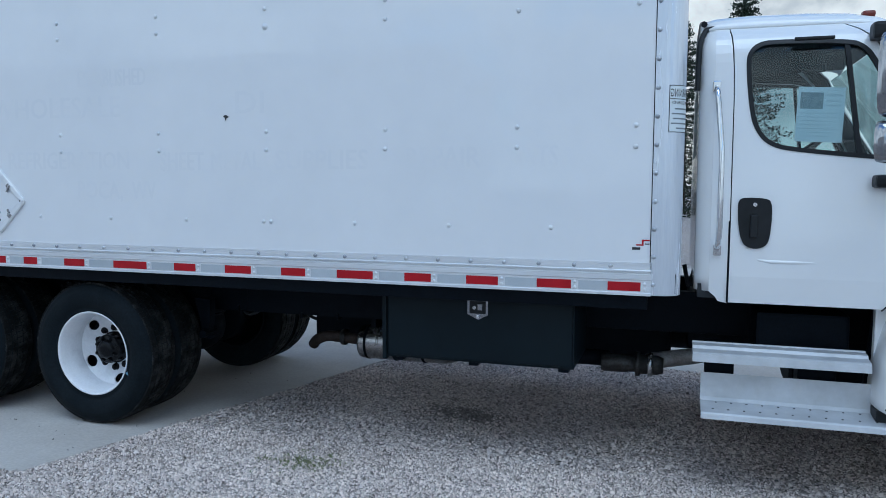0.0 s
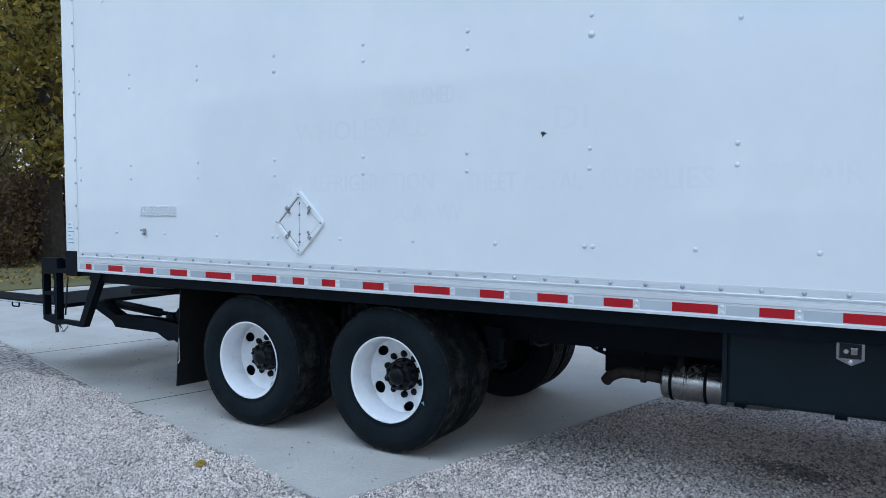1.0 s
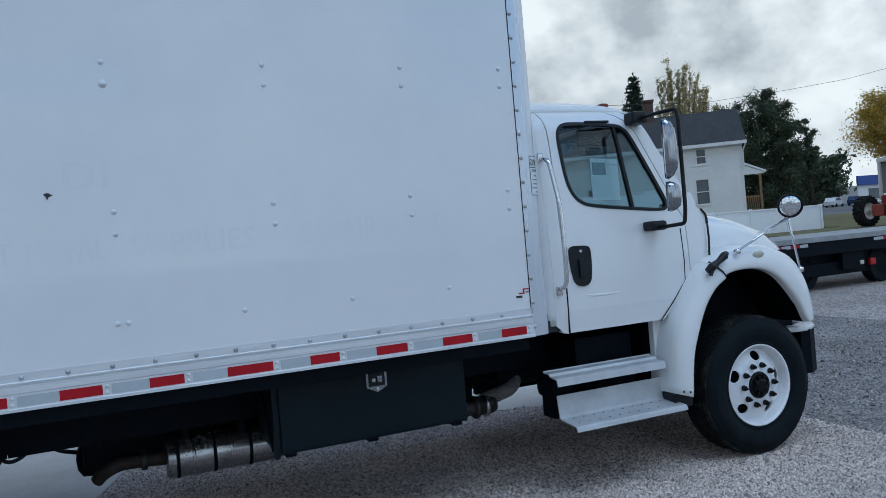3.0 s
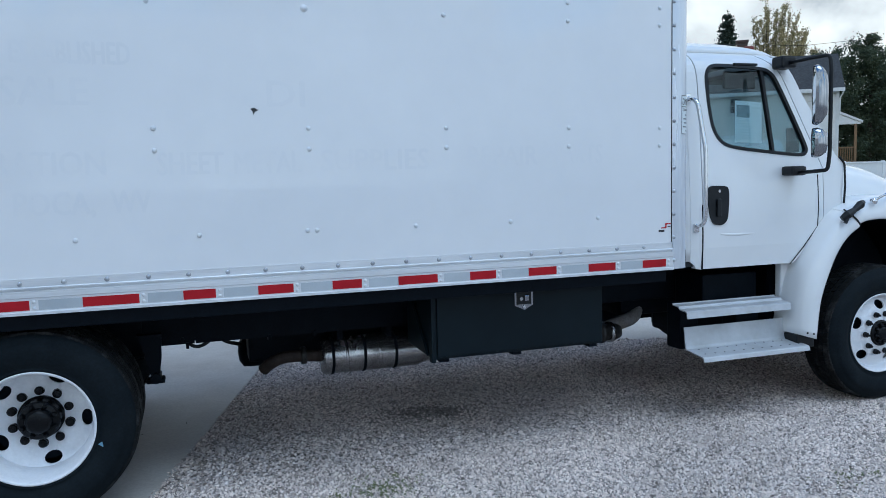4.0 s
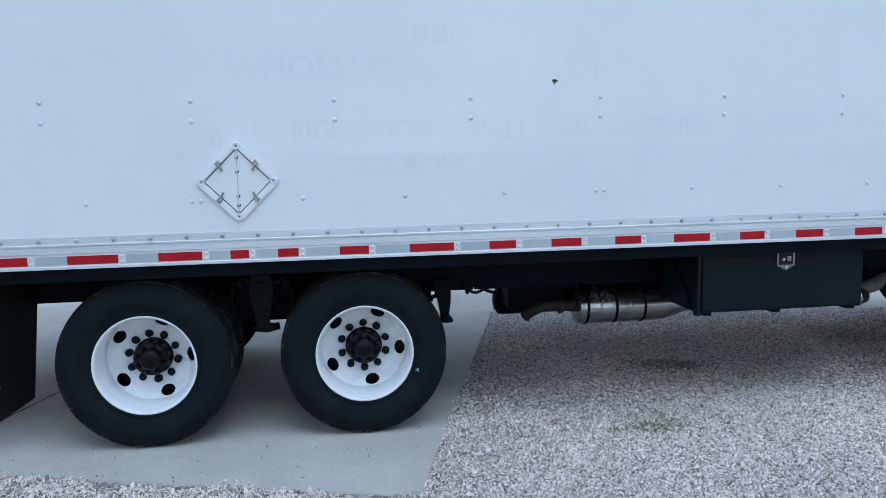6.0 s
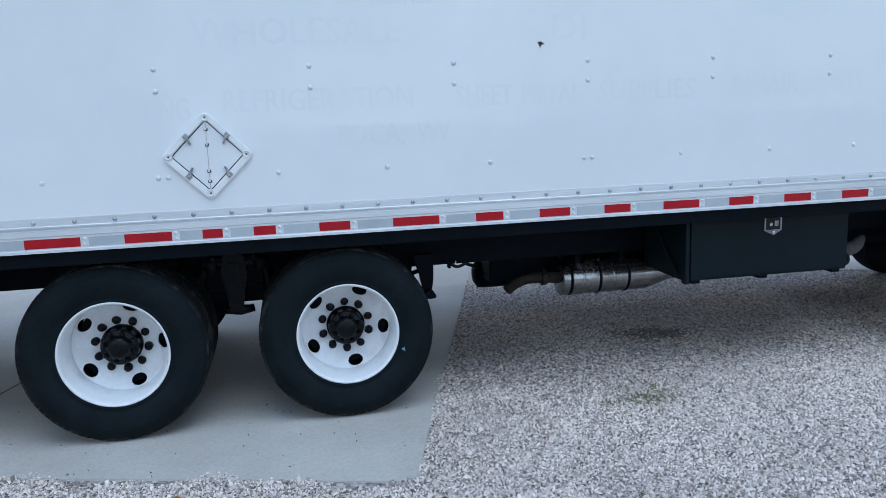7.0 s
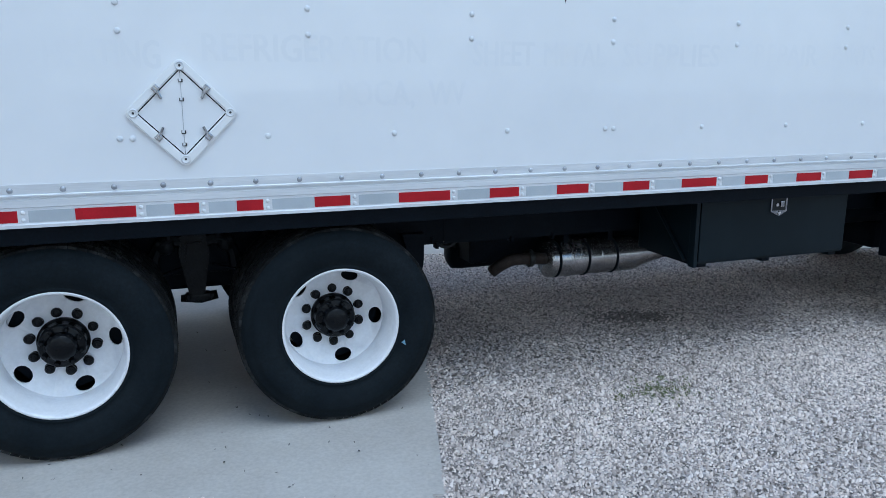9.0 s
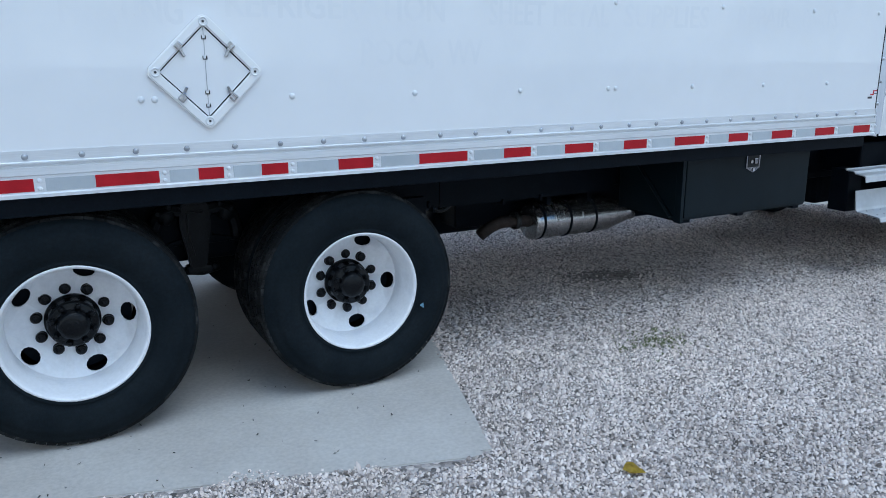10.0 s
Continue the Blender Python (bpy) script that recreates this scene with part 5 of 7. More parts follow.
def cab_side(far):
    f = (lambda x, z: WIDE - cab_y(x, z) - 0.035) if far else cab_y
    door_out = [(2.806, 1.10), (3.615, 1.10), (3.72, 1.19), (3.86, 1.355), (3.885, 1.42), (3.885, 1.80), (3.82, 1.93), (3.545, 2.47), (3.50, 2.545), (3.43, 2.61), (3.36, 2.655), (2.778, 2.655), (2.788, 2.60), (2.796, 2.52), (2.802, 2.40), (2.806, 2.25)]
    door = part("door", sheet_with_holes([door_out, inset(WINDOW, -0.012)], 0.035, f, ZCUTS), M_CAB, truck, "white cab door with a chrome grab bar beside it" if not far else "")
    part("window_seal", sheet_with_holes([inset(WINDOW, -0.014), inset(WINDOW, 0.010)], 0.03, lambda x, z: f(x, z) + (-0.004 if not far else 0.009), ZCUTS), M_PLASTIC, door, "black rubber window seal")
    bm = sheet_with_holes([inset(WINDOW, 0.006)], 0.005, lambda x, z: f(x, z) + 0.015, ZCUTS)
    pane = part("window_pane", bm, M_GLASS, door)
    pane.visible_shadow = False
    bar = bmesh.new()
    for k in range(8):
        t0, t1 = k / 8, (k + 1) / 8
        za, zb = 2.535 - 0.60 * t0, 2.535 - 0.60 * t1
        xa, xb = 3.365 + 0.075 * t0, 3.365 + 0.075 * t1
        ya, yb = f(xa, za), f(xb, zb)
        vs = [bar.verts.new(p) for p in ((xa - 0.012, ya + 0.002, za), (xa + 0.012, ya + 0.002, za), (xb + 0.012, yb + 0.002, zb), (xb - 0.012, yb + 0.002, zb), (xa - 0.012, ya + 0.03, za), (xa + 0.012, ya + 0.03, za), (xb + 0.012, yb + 0.03, zb), (xb - 0.012, yb + 0.03, zb))]
        for q in ((0, 1, 2, 3), (4, 7, 6, 5), (0, 3, 7, 4), (1, 5, 6, 2)):
            bar.faces.new([vs[i] for i in q])
    bmesh.ops.remove_doubles(bar, verts=bar.verts[:], dist=0.0005)
    part("divider_bar", bar, M_PLASTIC, door)
    inner = (lambda x, z: WIDE - cab_y(x, z) - 0.050) if far else (lambda x, z: cab_y(x, z) + 0.042)
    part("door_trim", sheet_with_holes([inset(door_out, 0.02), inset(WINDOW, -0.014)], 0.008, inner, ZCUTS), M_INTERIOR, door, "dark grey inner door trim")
    # body side round the door
    rear = [(2.70, 1.16), (2.735, 1.13), (2.75, 1.105), (2.80, 1.095), (2.80, 2.25), (2.796, 2.40), (2.789, 2.52), (2.781, 2.60), (2.771, 2.655), (2.70, 2.655)]
    front = [(3.37, 2.655), (3.437, 2.616), (3.508, 2.551), (3.553, 2.475), (3.828, 1.935), (3.893, 1.805), (3.893, 1.41), (3.866, 1.342), (4.06, 1.45), (4.09, 1.84), (4.02, 1.90), (3.72, 2.36), (3.60, 2.58), (3.50, 2.655)]
    part("pillar_trim", sheet_with_holes([inset(front, 0.012)], 0.008, lambda x, z: inner(x, z) + (-0.004 if far else 0.012), ZCUTS), M_INTERIOR, truck)
    for loop in (rear, front):
        part("cab_side", sheet_with_holes([loop], 0.045, lambda x, z: f(x, z) + 0.002, ZCUTS), M_CAB, truck)
    return door


door = cab_side(False)
cab_side(True)
# rounded rear corner, back wall, roof and floor
for sgn, far in ((1, False), (-1, True)):
    bm = bmesh.new()
    zs = [1.16, 1.25, 1.55, 2.0, 2.45, 2.5, 2.55, 2.6, 2.64, 2.66]
    rings = []
    for z in zs:
        y0 = cab_y(2.7, z)
        ring = []
        for i in range(9):
            a = math.pi / 2 * i / 8
            x, y = 2.72 - 0.10 * math.sin(a), y0 + 0.002 + 0.10 - 0.10 * math.cos(a)
            ring.append(bm.verts.new((x, WIDE - y if far else y, z)))
        rings.append(ring)
    for a, b in zip(rings, rings[1:]):
        for i in range(8):
            bm.faces.new((a[i], a[i + 1], b[i + 1], b[i]))
    bmesh.ops.recalc_face_normals(bm, faces=bm.faces)
    bmesh.ops.solidify(bm, geom=bm.faces[:], thickness=0.02)
    part("cab_corner", bm, M_CAB, truck, smooth=True)
part("cab_back", sheet_with_holes([[(0.33, 1.16), (WIDE - 0.33, 1.16), (WIDE - 0.42, 2.66), (0.42, 2.66)], [(0.75, 1.95), (1.85, 1.95), (1.80, 2.40), (0.80, 2.40)]], 0.03, lambda x, z: 0.0), M_CAB, truck).matrix_basis = Matrix.Translation((2.62, 0, 0)) @ Matrix(((0, 1, 0, 0), (1, 0, 0, 0), (0, 0, 1, 0), (0, 0, 0, 1)))
roof_bm = bmesh.new()
rows = []
for x, dz in ((2.62, 0.0), (2.70, 0.02), (2.9, 0.03), (3.2, 0.026), (3.42, 0.014), (3.55, -0.01), (3.62, -0.05), (3.66, -0.11)):
    rows.append([roof_bm.verts.new((x, y, z + dz * k)) for y, z, k in [(cab_y(x, 2.655) - 0.004, 2.657, 0.25), (0.50, 2.704, 0.8), (0.62, 2.735, 1), (0.85, 2.76, 1), (MID, 2.77, 1), (WIDE - 0.85, 2.76, 1), (WIDE - 0.62, 2.735, 1), (WIDE - 0.5, 2.708, 1), (WIDE - cab_y(x, 2.655) + 0.004, 2.657, 0.25)]])
for a, b in zip(rows, rows[1:]):
    for i in range(8):
        roof_bm.faces.new((a[i], b[i], b[i + 1], a[i + 1]))
bmesh.ops.recalc_face_normals(roof_bm, faces=roof_bm.faces)
bmesh.ops.solidify(roof_bm, geom=roof_bm.faces[:], thickness=0.02)
part("cab_roof", roof_bm, M_CAB, truck, smooth=True)
part("roof_seal", tube([(2.635, 0.42, 2.69), (2.632, 0.8, 2.765), (2.63, MID, 2.777), (2.632, WIDE - 0.8, 2.765)], 0.018, 8), M_PLASTIC, truck)
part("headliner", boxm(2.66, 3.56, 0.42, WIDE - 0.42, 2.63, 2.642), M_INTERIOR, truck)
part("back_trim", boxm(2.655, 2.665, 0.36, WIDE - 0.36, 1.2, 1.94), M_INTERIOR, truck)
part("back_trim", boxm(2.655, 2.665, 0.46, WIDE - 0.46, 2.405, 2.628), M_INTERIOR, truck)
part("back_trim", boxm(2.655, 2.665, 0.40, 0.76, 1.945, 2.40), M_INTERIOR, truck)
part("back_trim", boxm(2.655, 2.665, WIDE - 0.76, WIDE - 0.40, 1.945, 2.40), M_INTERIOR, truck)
part("rear_seal", tube(rounded([(2.70, 0.462, 2.672), (2.645, 0.43, 2.66), (2.612, 0.37, 2.58), (2.607, 0.335, 2.42), (2.607, 0.325, 2.30)], 0.05), 0.016, 8), M_PLASTIC, truck)
part("cab_floor", boxm(2.64, 3.98, 0.24, WIDE - 0.24, 1.12, 1.20), M_INTERIOR, truck)
shield_bm = bmesh.new()
qs = [shield_bm.verts.new(p) for p in ((3.60, 0.46, 2.56), (3.60, WIDE - 0.46, 2.56), (4.05, WIDE - 0.28, 1.86), (4.05, 0.28, 1.86))]
shield_bm.faces.new(qs)
bmesh.ops.recalc_face_normals(shield_bm, faces=shield_bm.faces)
bmesh.ops.solidify(shield_bm, geom=shield_bm.faces[:], thickness=0.006)
bmesh.ops.recalc_face_normals(shield_bm, faces=shield_bm.faces)
ws = part("windshield", shield_bm, M_GLASS, truck)
ws.visible_shadow = False
part("cowl", boxm(3.95, 4.16, 0.30, WIDE - 0.30, 1.76, 1.86, 0.02), M_PLASTIC, truck)
part("firewall", boxm(3.93, 3.98, 0.26, WIDE - 0.26, 1.15, 1.78), M_INTERIOR, truck)
part("dashboard", boxm(3.45, 3.93, 0.32, WIDE - 0.32, 1.55, 1.86, 0.05), M_INTERIOR, truck)
for y in (0.62, 1.95):
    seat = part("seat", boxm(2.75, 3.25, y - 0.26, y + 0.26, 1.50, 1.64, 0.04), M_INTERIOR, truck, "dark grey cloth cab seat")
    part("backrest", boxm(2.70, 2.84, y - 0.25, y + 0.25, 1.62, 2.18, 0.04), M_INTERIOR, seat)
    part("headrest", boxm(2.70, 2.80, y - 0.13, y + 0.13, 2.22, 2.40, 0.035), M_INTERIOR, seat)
sw = bmesh.new()
add_tube(sw, [(0.22 * math.cos(2 * math.pi * i / 28), 0.22 * math.sin(2 * math.pi * i / 28), 0) for i in range(29)], 0.016, 8, False)
add_tube(sw, [(-0.21, 0, 0), (0, 0, -0.05), (0.21, 0, 0)], 0.014, 8)
add_tube(sw, [(0, 0, -0.04), (0, 0, -0.3)], 0.03, 8)
part("steering_wheel", sw, M_PLASTIC, truck, "black steering wheel", True).matrix_basis = pose(3.36, 1.95, 1.98, 0, -38, 0)
part("sun_visor", boxm(3.3, 3.52, 0.42, 0.95, 2.50, 2.54, 0.01), M_INTERIOR, truck)
part("sun_visor", boxm(3.09, 3.37, 0.36, 0.39, 2.395, 2.52, 0.014), M_PLASTIC, truck, "black folded sun visor")
sheet = part("price_sheet", boxm(-0.118, 0.118, -0.001, 0.001, -0.150, 0.150), M_SHEET, door, "printed sheet taped inside the window")
sheet.matrix_basis = pose(3.246, cab_y(3.24, 2.149) + 0.025, 2.148, -4.76, 3, 0)
part("print_picture", boxm(-0.105, 0.010, -0.002, -0.001, 0.030, 0.120), M_PHOTO, sheet)
part("print_bar", boxm(0.025, 0.105, -0.002, -0.001, 0.100, 0.112), M_FAINT, sheet)
part("print_bar", boxm(0.025, 0.090, -0.002, -0.001, 0.072, 0.080), M_FAINT, sheet)
part("print_bar", boxm(0.025, 0.098, -0.002, -0.001, 0.046, 0.054), M_FAINT, sheet)
for k in range(7):
    part("print_bar", boxm(-0.100, 0.100 - 0.022 * (k % 4), -0.002, -0.001, 0.004 - 0.021 * k, 0.009 - 0.021 * k), M_FAINT, sheet)

# door furniture
bezel_bm = bmesh.new()
loop = [(2.838, 1.665), (2.855, 1.688), (2.885, 1.694), (2.985, 1.690), (3.012, 1.672), (3.018, 1.60), (3.010, 1.47), (2.992, 1.425), (2.945, 1.408), (2.90, 1.414), (2.868, 1.44), (2.846, 1.52)]
add_slab(bezel_bm, smoothed(loop), 0.206, 0.222, "y")
bezel = part("handle_bezel", bezel_bm, M_PLASTIC, door, "black door handle recess")
part("handle", boxm(2.905, 2.945, 0.190, 0.212, 1.47, 1.60, 0.008), M_PLASTIC, bezel)
part("key_lock", add_lathe(bmesh.new(), [(0.011, 0.0), (0.011, -0.006), (0, -0.006)], 12), M_CHROME, bezel).matrix_basis = pose(2.928, 0.206, 1.655)
crease = bmesh.new()
ridge = [(2.915, 1.362), (2.96, 1.345), (3.02, 1.338), (3.12, 1.337), (3.22, 1.338), (3.32, 1.336), (3.40, 1.334)]
add_tube(crease, [(x, 0.2255 + 0.006 * max(0, (x - 3.2) / 0.2), z) for x, z in ridge], [0.006, 0.0125, 0.0145, 0.0145, 0.013, 0.011, 0.006], 12)
part("door_crease", crease, M_CAB, door, smooth=True)
part("door_gap", tube([(3.836, 0.2300, 1.754), (3.838, 0.2165, 1.515), (3.829, 0.2140, 1.365), (3.694, 0.2140, 1.210), (3.577, 0.217, 1.092)], 0.004, 6), M_PLASTIC, door)
part("grab_bar", tube(rounded([(2.710, 0.282, 2.312), (2.710, 0.17, 2.29), (2.742, 0.115, 1.95), (2.742, 0.112, 1.50), (2.736, 0.12, 1.43), (2.736, 0.218, 1.405)], 0.07), 0.0155, 12), M_CHROME, truck, "curved chrome grab bar", True)
for x, z, yy in ((2.710, 2.315, 0.275), (2.738, 1.398, 0.212)):
    part("grab_foot", boxm(x - 0.022, x + 0.022, yy - 0.012, yy + 0.006, z - 0.032, z + 0.032, 0.006), M_CHROME, truck)
part("rear_seam", boxm(2.795, 2.803, 0.2155, 0.235, 1.10, 1.56), M_BLACK, truck)
part("rain_lip", boxm(3.10, 3.30, 0.262, 0.29, 2.548, 2.566, 0.006), M_PLASTIC, door)
for y in (0.63, MID, WIDE - 0.63):
    part("roof_marker", boxm(3.49, 3.56, y - 0.035, y + 0.035, 2.72, 2.757 + (0.03 if y == MID else 0.0), 0.016), M_DARKAMBER, truck, "dark amber cab roof marker lamp")

# mirrors
part("mirror_bracket", boxm(3.47, 3.60, 0.20, 0.32, 2.53, 2.62, 0.02), M_PLASTIC, truck, "black mirror bracket")
part("mirror_bracket", boxm(3.50, 3.63, 0.12, 0.24, 1.75, 1.82, 0.02), M_PLASTIC, truck)
part("mirror_arm", tube(rounded([(3.53, 0.25, 2.565), (3.56, 0.05, 2.575), (3.585, -0.11, 2.575), (3.59, -0.12, 2.5), (3.59, -0.12, 1.9), (3.585, -0.11, 1.785), (3.56, 0.12, 1.77)], 0.03), 0.014, 10), M_PLASTIC, truck, "black tubular mirror arm", True)


def mirror_head(name, x, y, z, w, h, label):
    loops = []
    bm = bmesh.new()
    for d, s in ((0.0, 1.0), (0.02, 1.04), (0.05, 0.95), (0.08, 0.7), (0.09, 0.3)):
        loops.append([bm.verts.new((d, s * w / 2 * math.copysign(abs(math.cos(a)) ** 0.6, math.cos(a)), s * h / 2 * math.copysign(abs(math.sin(a)) ** 0.6, math.sin(a)))) for a in [2 * math.pi * i / 24 for i in range(24)]])
    for a, b in zip(loops, loops[1:]):
        for i in range(24):
            bm.faces.new((a[i], a[(i + 1) % 24], b[(i + 1) % 24], b[i]))
    bm.faces.new(loops[-1])
    bmesh.ops.recalc_face_normals(bm, faces=bm.faces)
    head = part(name, bm, M_DARKCHROME, truck, label, True)
    head.matrix_basis = pose(x, y, z, 0, 0, -35)
    g = bmesh.new()
    g.faces.new([g.verts.new((0.004, 0.96 * w / 2 * math.copysign(abs(math.cos(a)) ** 0.6, math.cos(a)), 0.96 * h / 2 * math.copysign(abs(math.sin(a)) ** 0.6, math.sin(a)))) for a in [2 * math.pi * i / 24 for i in range(24)]])
    part("mirror_glass", g, M_MIRROR, head)


mirror_head("side_mirror", 3.46, -0.10, 2.30, 0.14, 0.40, "tall chrome-backed side mirror")
mirror_head("convex_mirror", 3.46, -0.10, 1.975, 0.15, 0.20, "chrome-backed convex mirror")

# bonnet, wings and steps
hood = bmesh.new()
rows = []
for x, top, edge_y, edge_z, low in ((4.14, 1.92, 0.40, 1.76, 1.50), (4.35, 1.90, 0.39, 1.73, 1.52), (4.65, 1.85, 0.40, 1.67, 1.50), (4.95, 1.76, 0.43, 1.56, 1.40), (5.15, 1.66, 0.48, 1.44, 1.15), (5.30, 1.50, 0.58, 1.28, 1.0), (5.36, 1.3, 0.7, 1.1, 0.9)):
    ring = [(x, edge_y - 0.04, low), (x, edge_y - 0.03, edge_z - 0.12), (x, edge_y, edge_z), (x, edge_y + 0.10, edge_z + 0.5 * (top - edge_z)), (x, edge_y + 0.30, edge_z + 0.85 * (top - edge_z)), (x, MID, top)]
    ring += [(x, WIDE - y, z) for _, y, z in ring[-2::-1]]
    rows.append([hood.verts.new(p) for p in ring])
for a, b in zip(rows, rows[1:]):
    for i in range(len(a) - 1):
        hood.faces.new((a[i], b[i], b[i + 1], a[i + 1]))
hood.faces.new(rows[-1])
bmesh.ops.recalc_face_normals(hood, faces=hood.faces)
part("bonnet", hood, M_CAB, truck, "white sloping bonnet", True)
part("bonnet_seal", tube(rounded([(4.31, 0.60, 1.865), (4.225, 0.455, 1.715), (4.13, 0.345, 1.60), (4.07, 0.25, 1.50)], 0.06), 0.014, 8), M_PLASTIC, truck)

part("cowl_seal", tube(rounded([(4.05, cab_y(4.05, 1.88) - 0.004, 1.885), (4.098, cab_y(4.09, 1.84) - 0.004, 1.835), (4.085, 0.212, 1.66), (4.066, 0.205, 1.46)], 0.03), 0.008, 8), M_PLASTIC, truck)

WING_IN = [(3.68, 0.545), (3.71, 0.81), (3.775, 1.00), (3.86, 1.175), (3.96, 1.29), (4.065, 1.355)]
WING_OUT = [(3.55, 0.585), (3.575, 0.85), (3.64, 1.08), (3.75, 1.27), (3.86, 1.405), (3.97, 1.495)]
ARCH_IN = [(4.03, 1.355), (4.12, 1.393), (4.24, 1.407), (4.38, 1.403), (4.50, 1.372), (4.60, 1.315), (4.71, 1.205), (4.79, 1.10), (4.845, 0.99), (4.872, 0.945)]
ARCH_OUT = [(3.96, 1.490), (4.06, 1.532), (4.17, 1.562), (4.33, 1.584), (4.48, 1.582), (4.62, 1.56), (4.79, 1.495), (4.93, 1.33), (4.985, 1.10), (4.98, 0.95)]


def flowing(points, n=4):
    """A smooth line through the given points."""
    ps = [Vector(p) for p in points]
    out = []
    for i in range(len(ps) - 1):
        p0, p1, p2, p3 = ps[max(0, i - 1)], ps[i], ps[i + 1], ps[min(len(ps) - 1, i + 2)]
        for k in range(n):
            t = k / n
            out.append(0.5 * (2 * p1 + (p2 - p0) * t + (2 * p0 - 5 * p1 + 4 * p2 - p3) * t * t + (3 * p1 - p0 - 3 * p2 + p3) * t ** 3))
    return out + [ps[-1]]


def wing(inside, outside, far, proud=0.0):
    bm = bmesh.new()
    rows = []
    for (xi, zi), (xo, zo) in zip(flowing(inside), flowing(outside)):
        ring = []
        for t, y in ((1.0, 0.36), (1.0, 0.27), (0.97, 0.18), (0.88, 0.115), (0.70, 0.075), (0.40, 0.055), (0.12, 0.052), (0.03, 0.056), (0.0, 0.066), (-0.01, 0.085), (-0.015, 0.12)):
            y -= proud
            ring.append((xi + (xo - xi) * t, WIDE - y if far else y, zi + (zo - zi) * t))
        rows.append([bm.verts.new(p) for p in ring])
    for a, b in zip(rows, rows[1:]):
        for i in range(len(a) - 1):
            bm.faces.new((a[i], a[i + 1], b[i + 1], b[i]))
    bm.faces.new(rows[0])
    bm.faces.new(rows[-1])
    bmesh.ops.recalc_face_normals(bm, faces=bm.faces)
    return bm


wing_near = part("wing", wing(ARCH_IN, ARCH_OUT, False), M_CAB, truck, "white flared front wing", True)
wing_rear = part("wing_panel", wing(WING_IN, WING_OUT, False, 0.010), M_CAB, truck, "white rear half of the wing with a pointed lip", True)
part("wing_seam", tube([(4.072, 0.050, 1.372), (4.030, 0.040, 1.410), (3.990, 0.060, 1.455), (3.968, 0.11, 1.490)], 0.006, 6), M_PLASTIC, wing_rear)
for x, z in ((3.587, 0.600), (3.645, 0.588)):
    part("bolt", add_lathe(bmesh.new(), [(0.008, 0.0), (0.008, -0.004), (0, -0.006)], 8), M_PLASTIC, wing_rear).matrix_basis = pose(x, 0.044, z)
part("wing", wing(ARCH_IN, ARCH_OUT, True), M_CAB, truck, smooth=True)
part("wing_panel", wing(WING_IN, WING_OUT, True, 0.010), M_CAB, truck, smooth=True)
OPENING = flowing(WING_IN)[:-2] + flowing(ARCH_IN)[3:]
liner = bmesh.new()
add_slab(liner, [tuple(p) for p in OPENING] + [(4.93, 0.75), (5.1, 0.8), (5.1, 1.5), (3.9, 1.55), (3.6, 1.2), (3.55, 0.6)], 0.42, 0.46, "y")
part("arch_liner", liner, M_BLACK, truck)
sweep_in = bmesh.new()
inner_rows = [[sweep_in.verts.new((x + dx, y, z)) for y in (0.112, 0.30, 0.52)] for (x, z), dx in ((p, 0.004 if p[0] < 4.3 else -0.004) for p in OPENING)]
for ra, rb in zip(inner_rows, inner_rows[1:]):
    for i in range(2):
        sweep_in.faces.new((ra[i], ra[i + 1], rb[i + 1], rb[i]))
bmesh.ops.solidify(sweep_in, geom=sweep_in.faces[:], thickness=0.004)
part("arch_liner", sweep_in, M_BLACK, truck)
part("engine_block", boxm(3.7, 5.1, 0.55, 2.0, 0.7, 1.45, 0.05), M_BLACK, truck)
part("wing_marker", add_lathe(bmesh.new(), [(0, -0.014), (0.03, -0.012), (0.04, -0.004), (0.042, 0.006)], 20), M_LENS, wing_near, "oval side marker lamp", True).matrix_basis = pose(4.41, 0.062, 1.505, 25, 0, 0) @ Matrix.Diagonal((1.3, 1, 0.75, 1))
strap = bmesh.new()
add_tube(strap, [(4.085, 0.05, 1.54), (4.05, 0.035, 1.525), (3.985, 0.03, 1.487), (3.93, 0.035, 1.455), (3.89, 0.05, 1.425)], [0.020, 0.031, 0.020, 0.032, 0.020], 10)
add_tube(strap, [(3.94, 0.04, 1.46), (3.905, 0.03, 1.395)], [0.018, 0.014], 8)
part("bonnet_latch", strap, M_PLASTIC, truck, "black rubber bonnet latch")
part("splash_flap", boxm(3.555, 3.72, 0.11, 0.40, 0.47, 0.575, 0.01), M_PLASTIC, truck)

rm = part("look_down_mirror", add_lathe(bmesh.new(), [(0.088, 0.0), (0.092, 0.008), (0.086, 0.024), (0.055, 0.045), (0, 0.05)], 36), M_CHROME, truck, "round chrome look-down mirror", True)
rm.matrix_basis = pose(4.73, 0.02, 1.85, 12, 0, -38)
part("mirror_glass", add_lathe(bmesh.new(), [(0.084, 0.004), (0.075, -0.003), (0.06, -0.012), (0.045, -0.0185), (0.03, -0.0225), (0.015, -0.0245), (0, -0.025)], 36), M_MIRROR, rm, smooth=True)
part("rim_seal", add_lathe(bmesh.new(), [(0.093, 0.004), (0.092, -0.006), (0.082, -0.004), (0.084, 0.006)], 36, close=True), M_PLASTIC, rm, smooth=True)
part("mirror_stay", tube([(4.20, 0.05, 1.55), (4.72, 0.06, 1.76)], 0.009, 10), M_CHROME, truck, smooth=True)
part("mirror_stay", tube([(4.73, 0.05, 1.76), (4.86, 0.09, 1.36)], 0.009, 10), M_CHROME, truck, smooth=True)
part("mirror_stay", tube([(4.73, 0.06, 1.75), (4.76, 0.38, 1.66)], 0.008, 10), M_CHROME, truck, smooth=True)
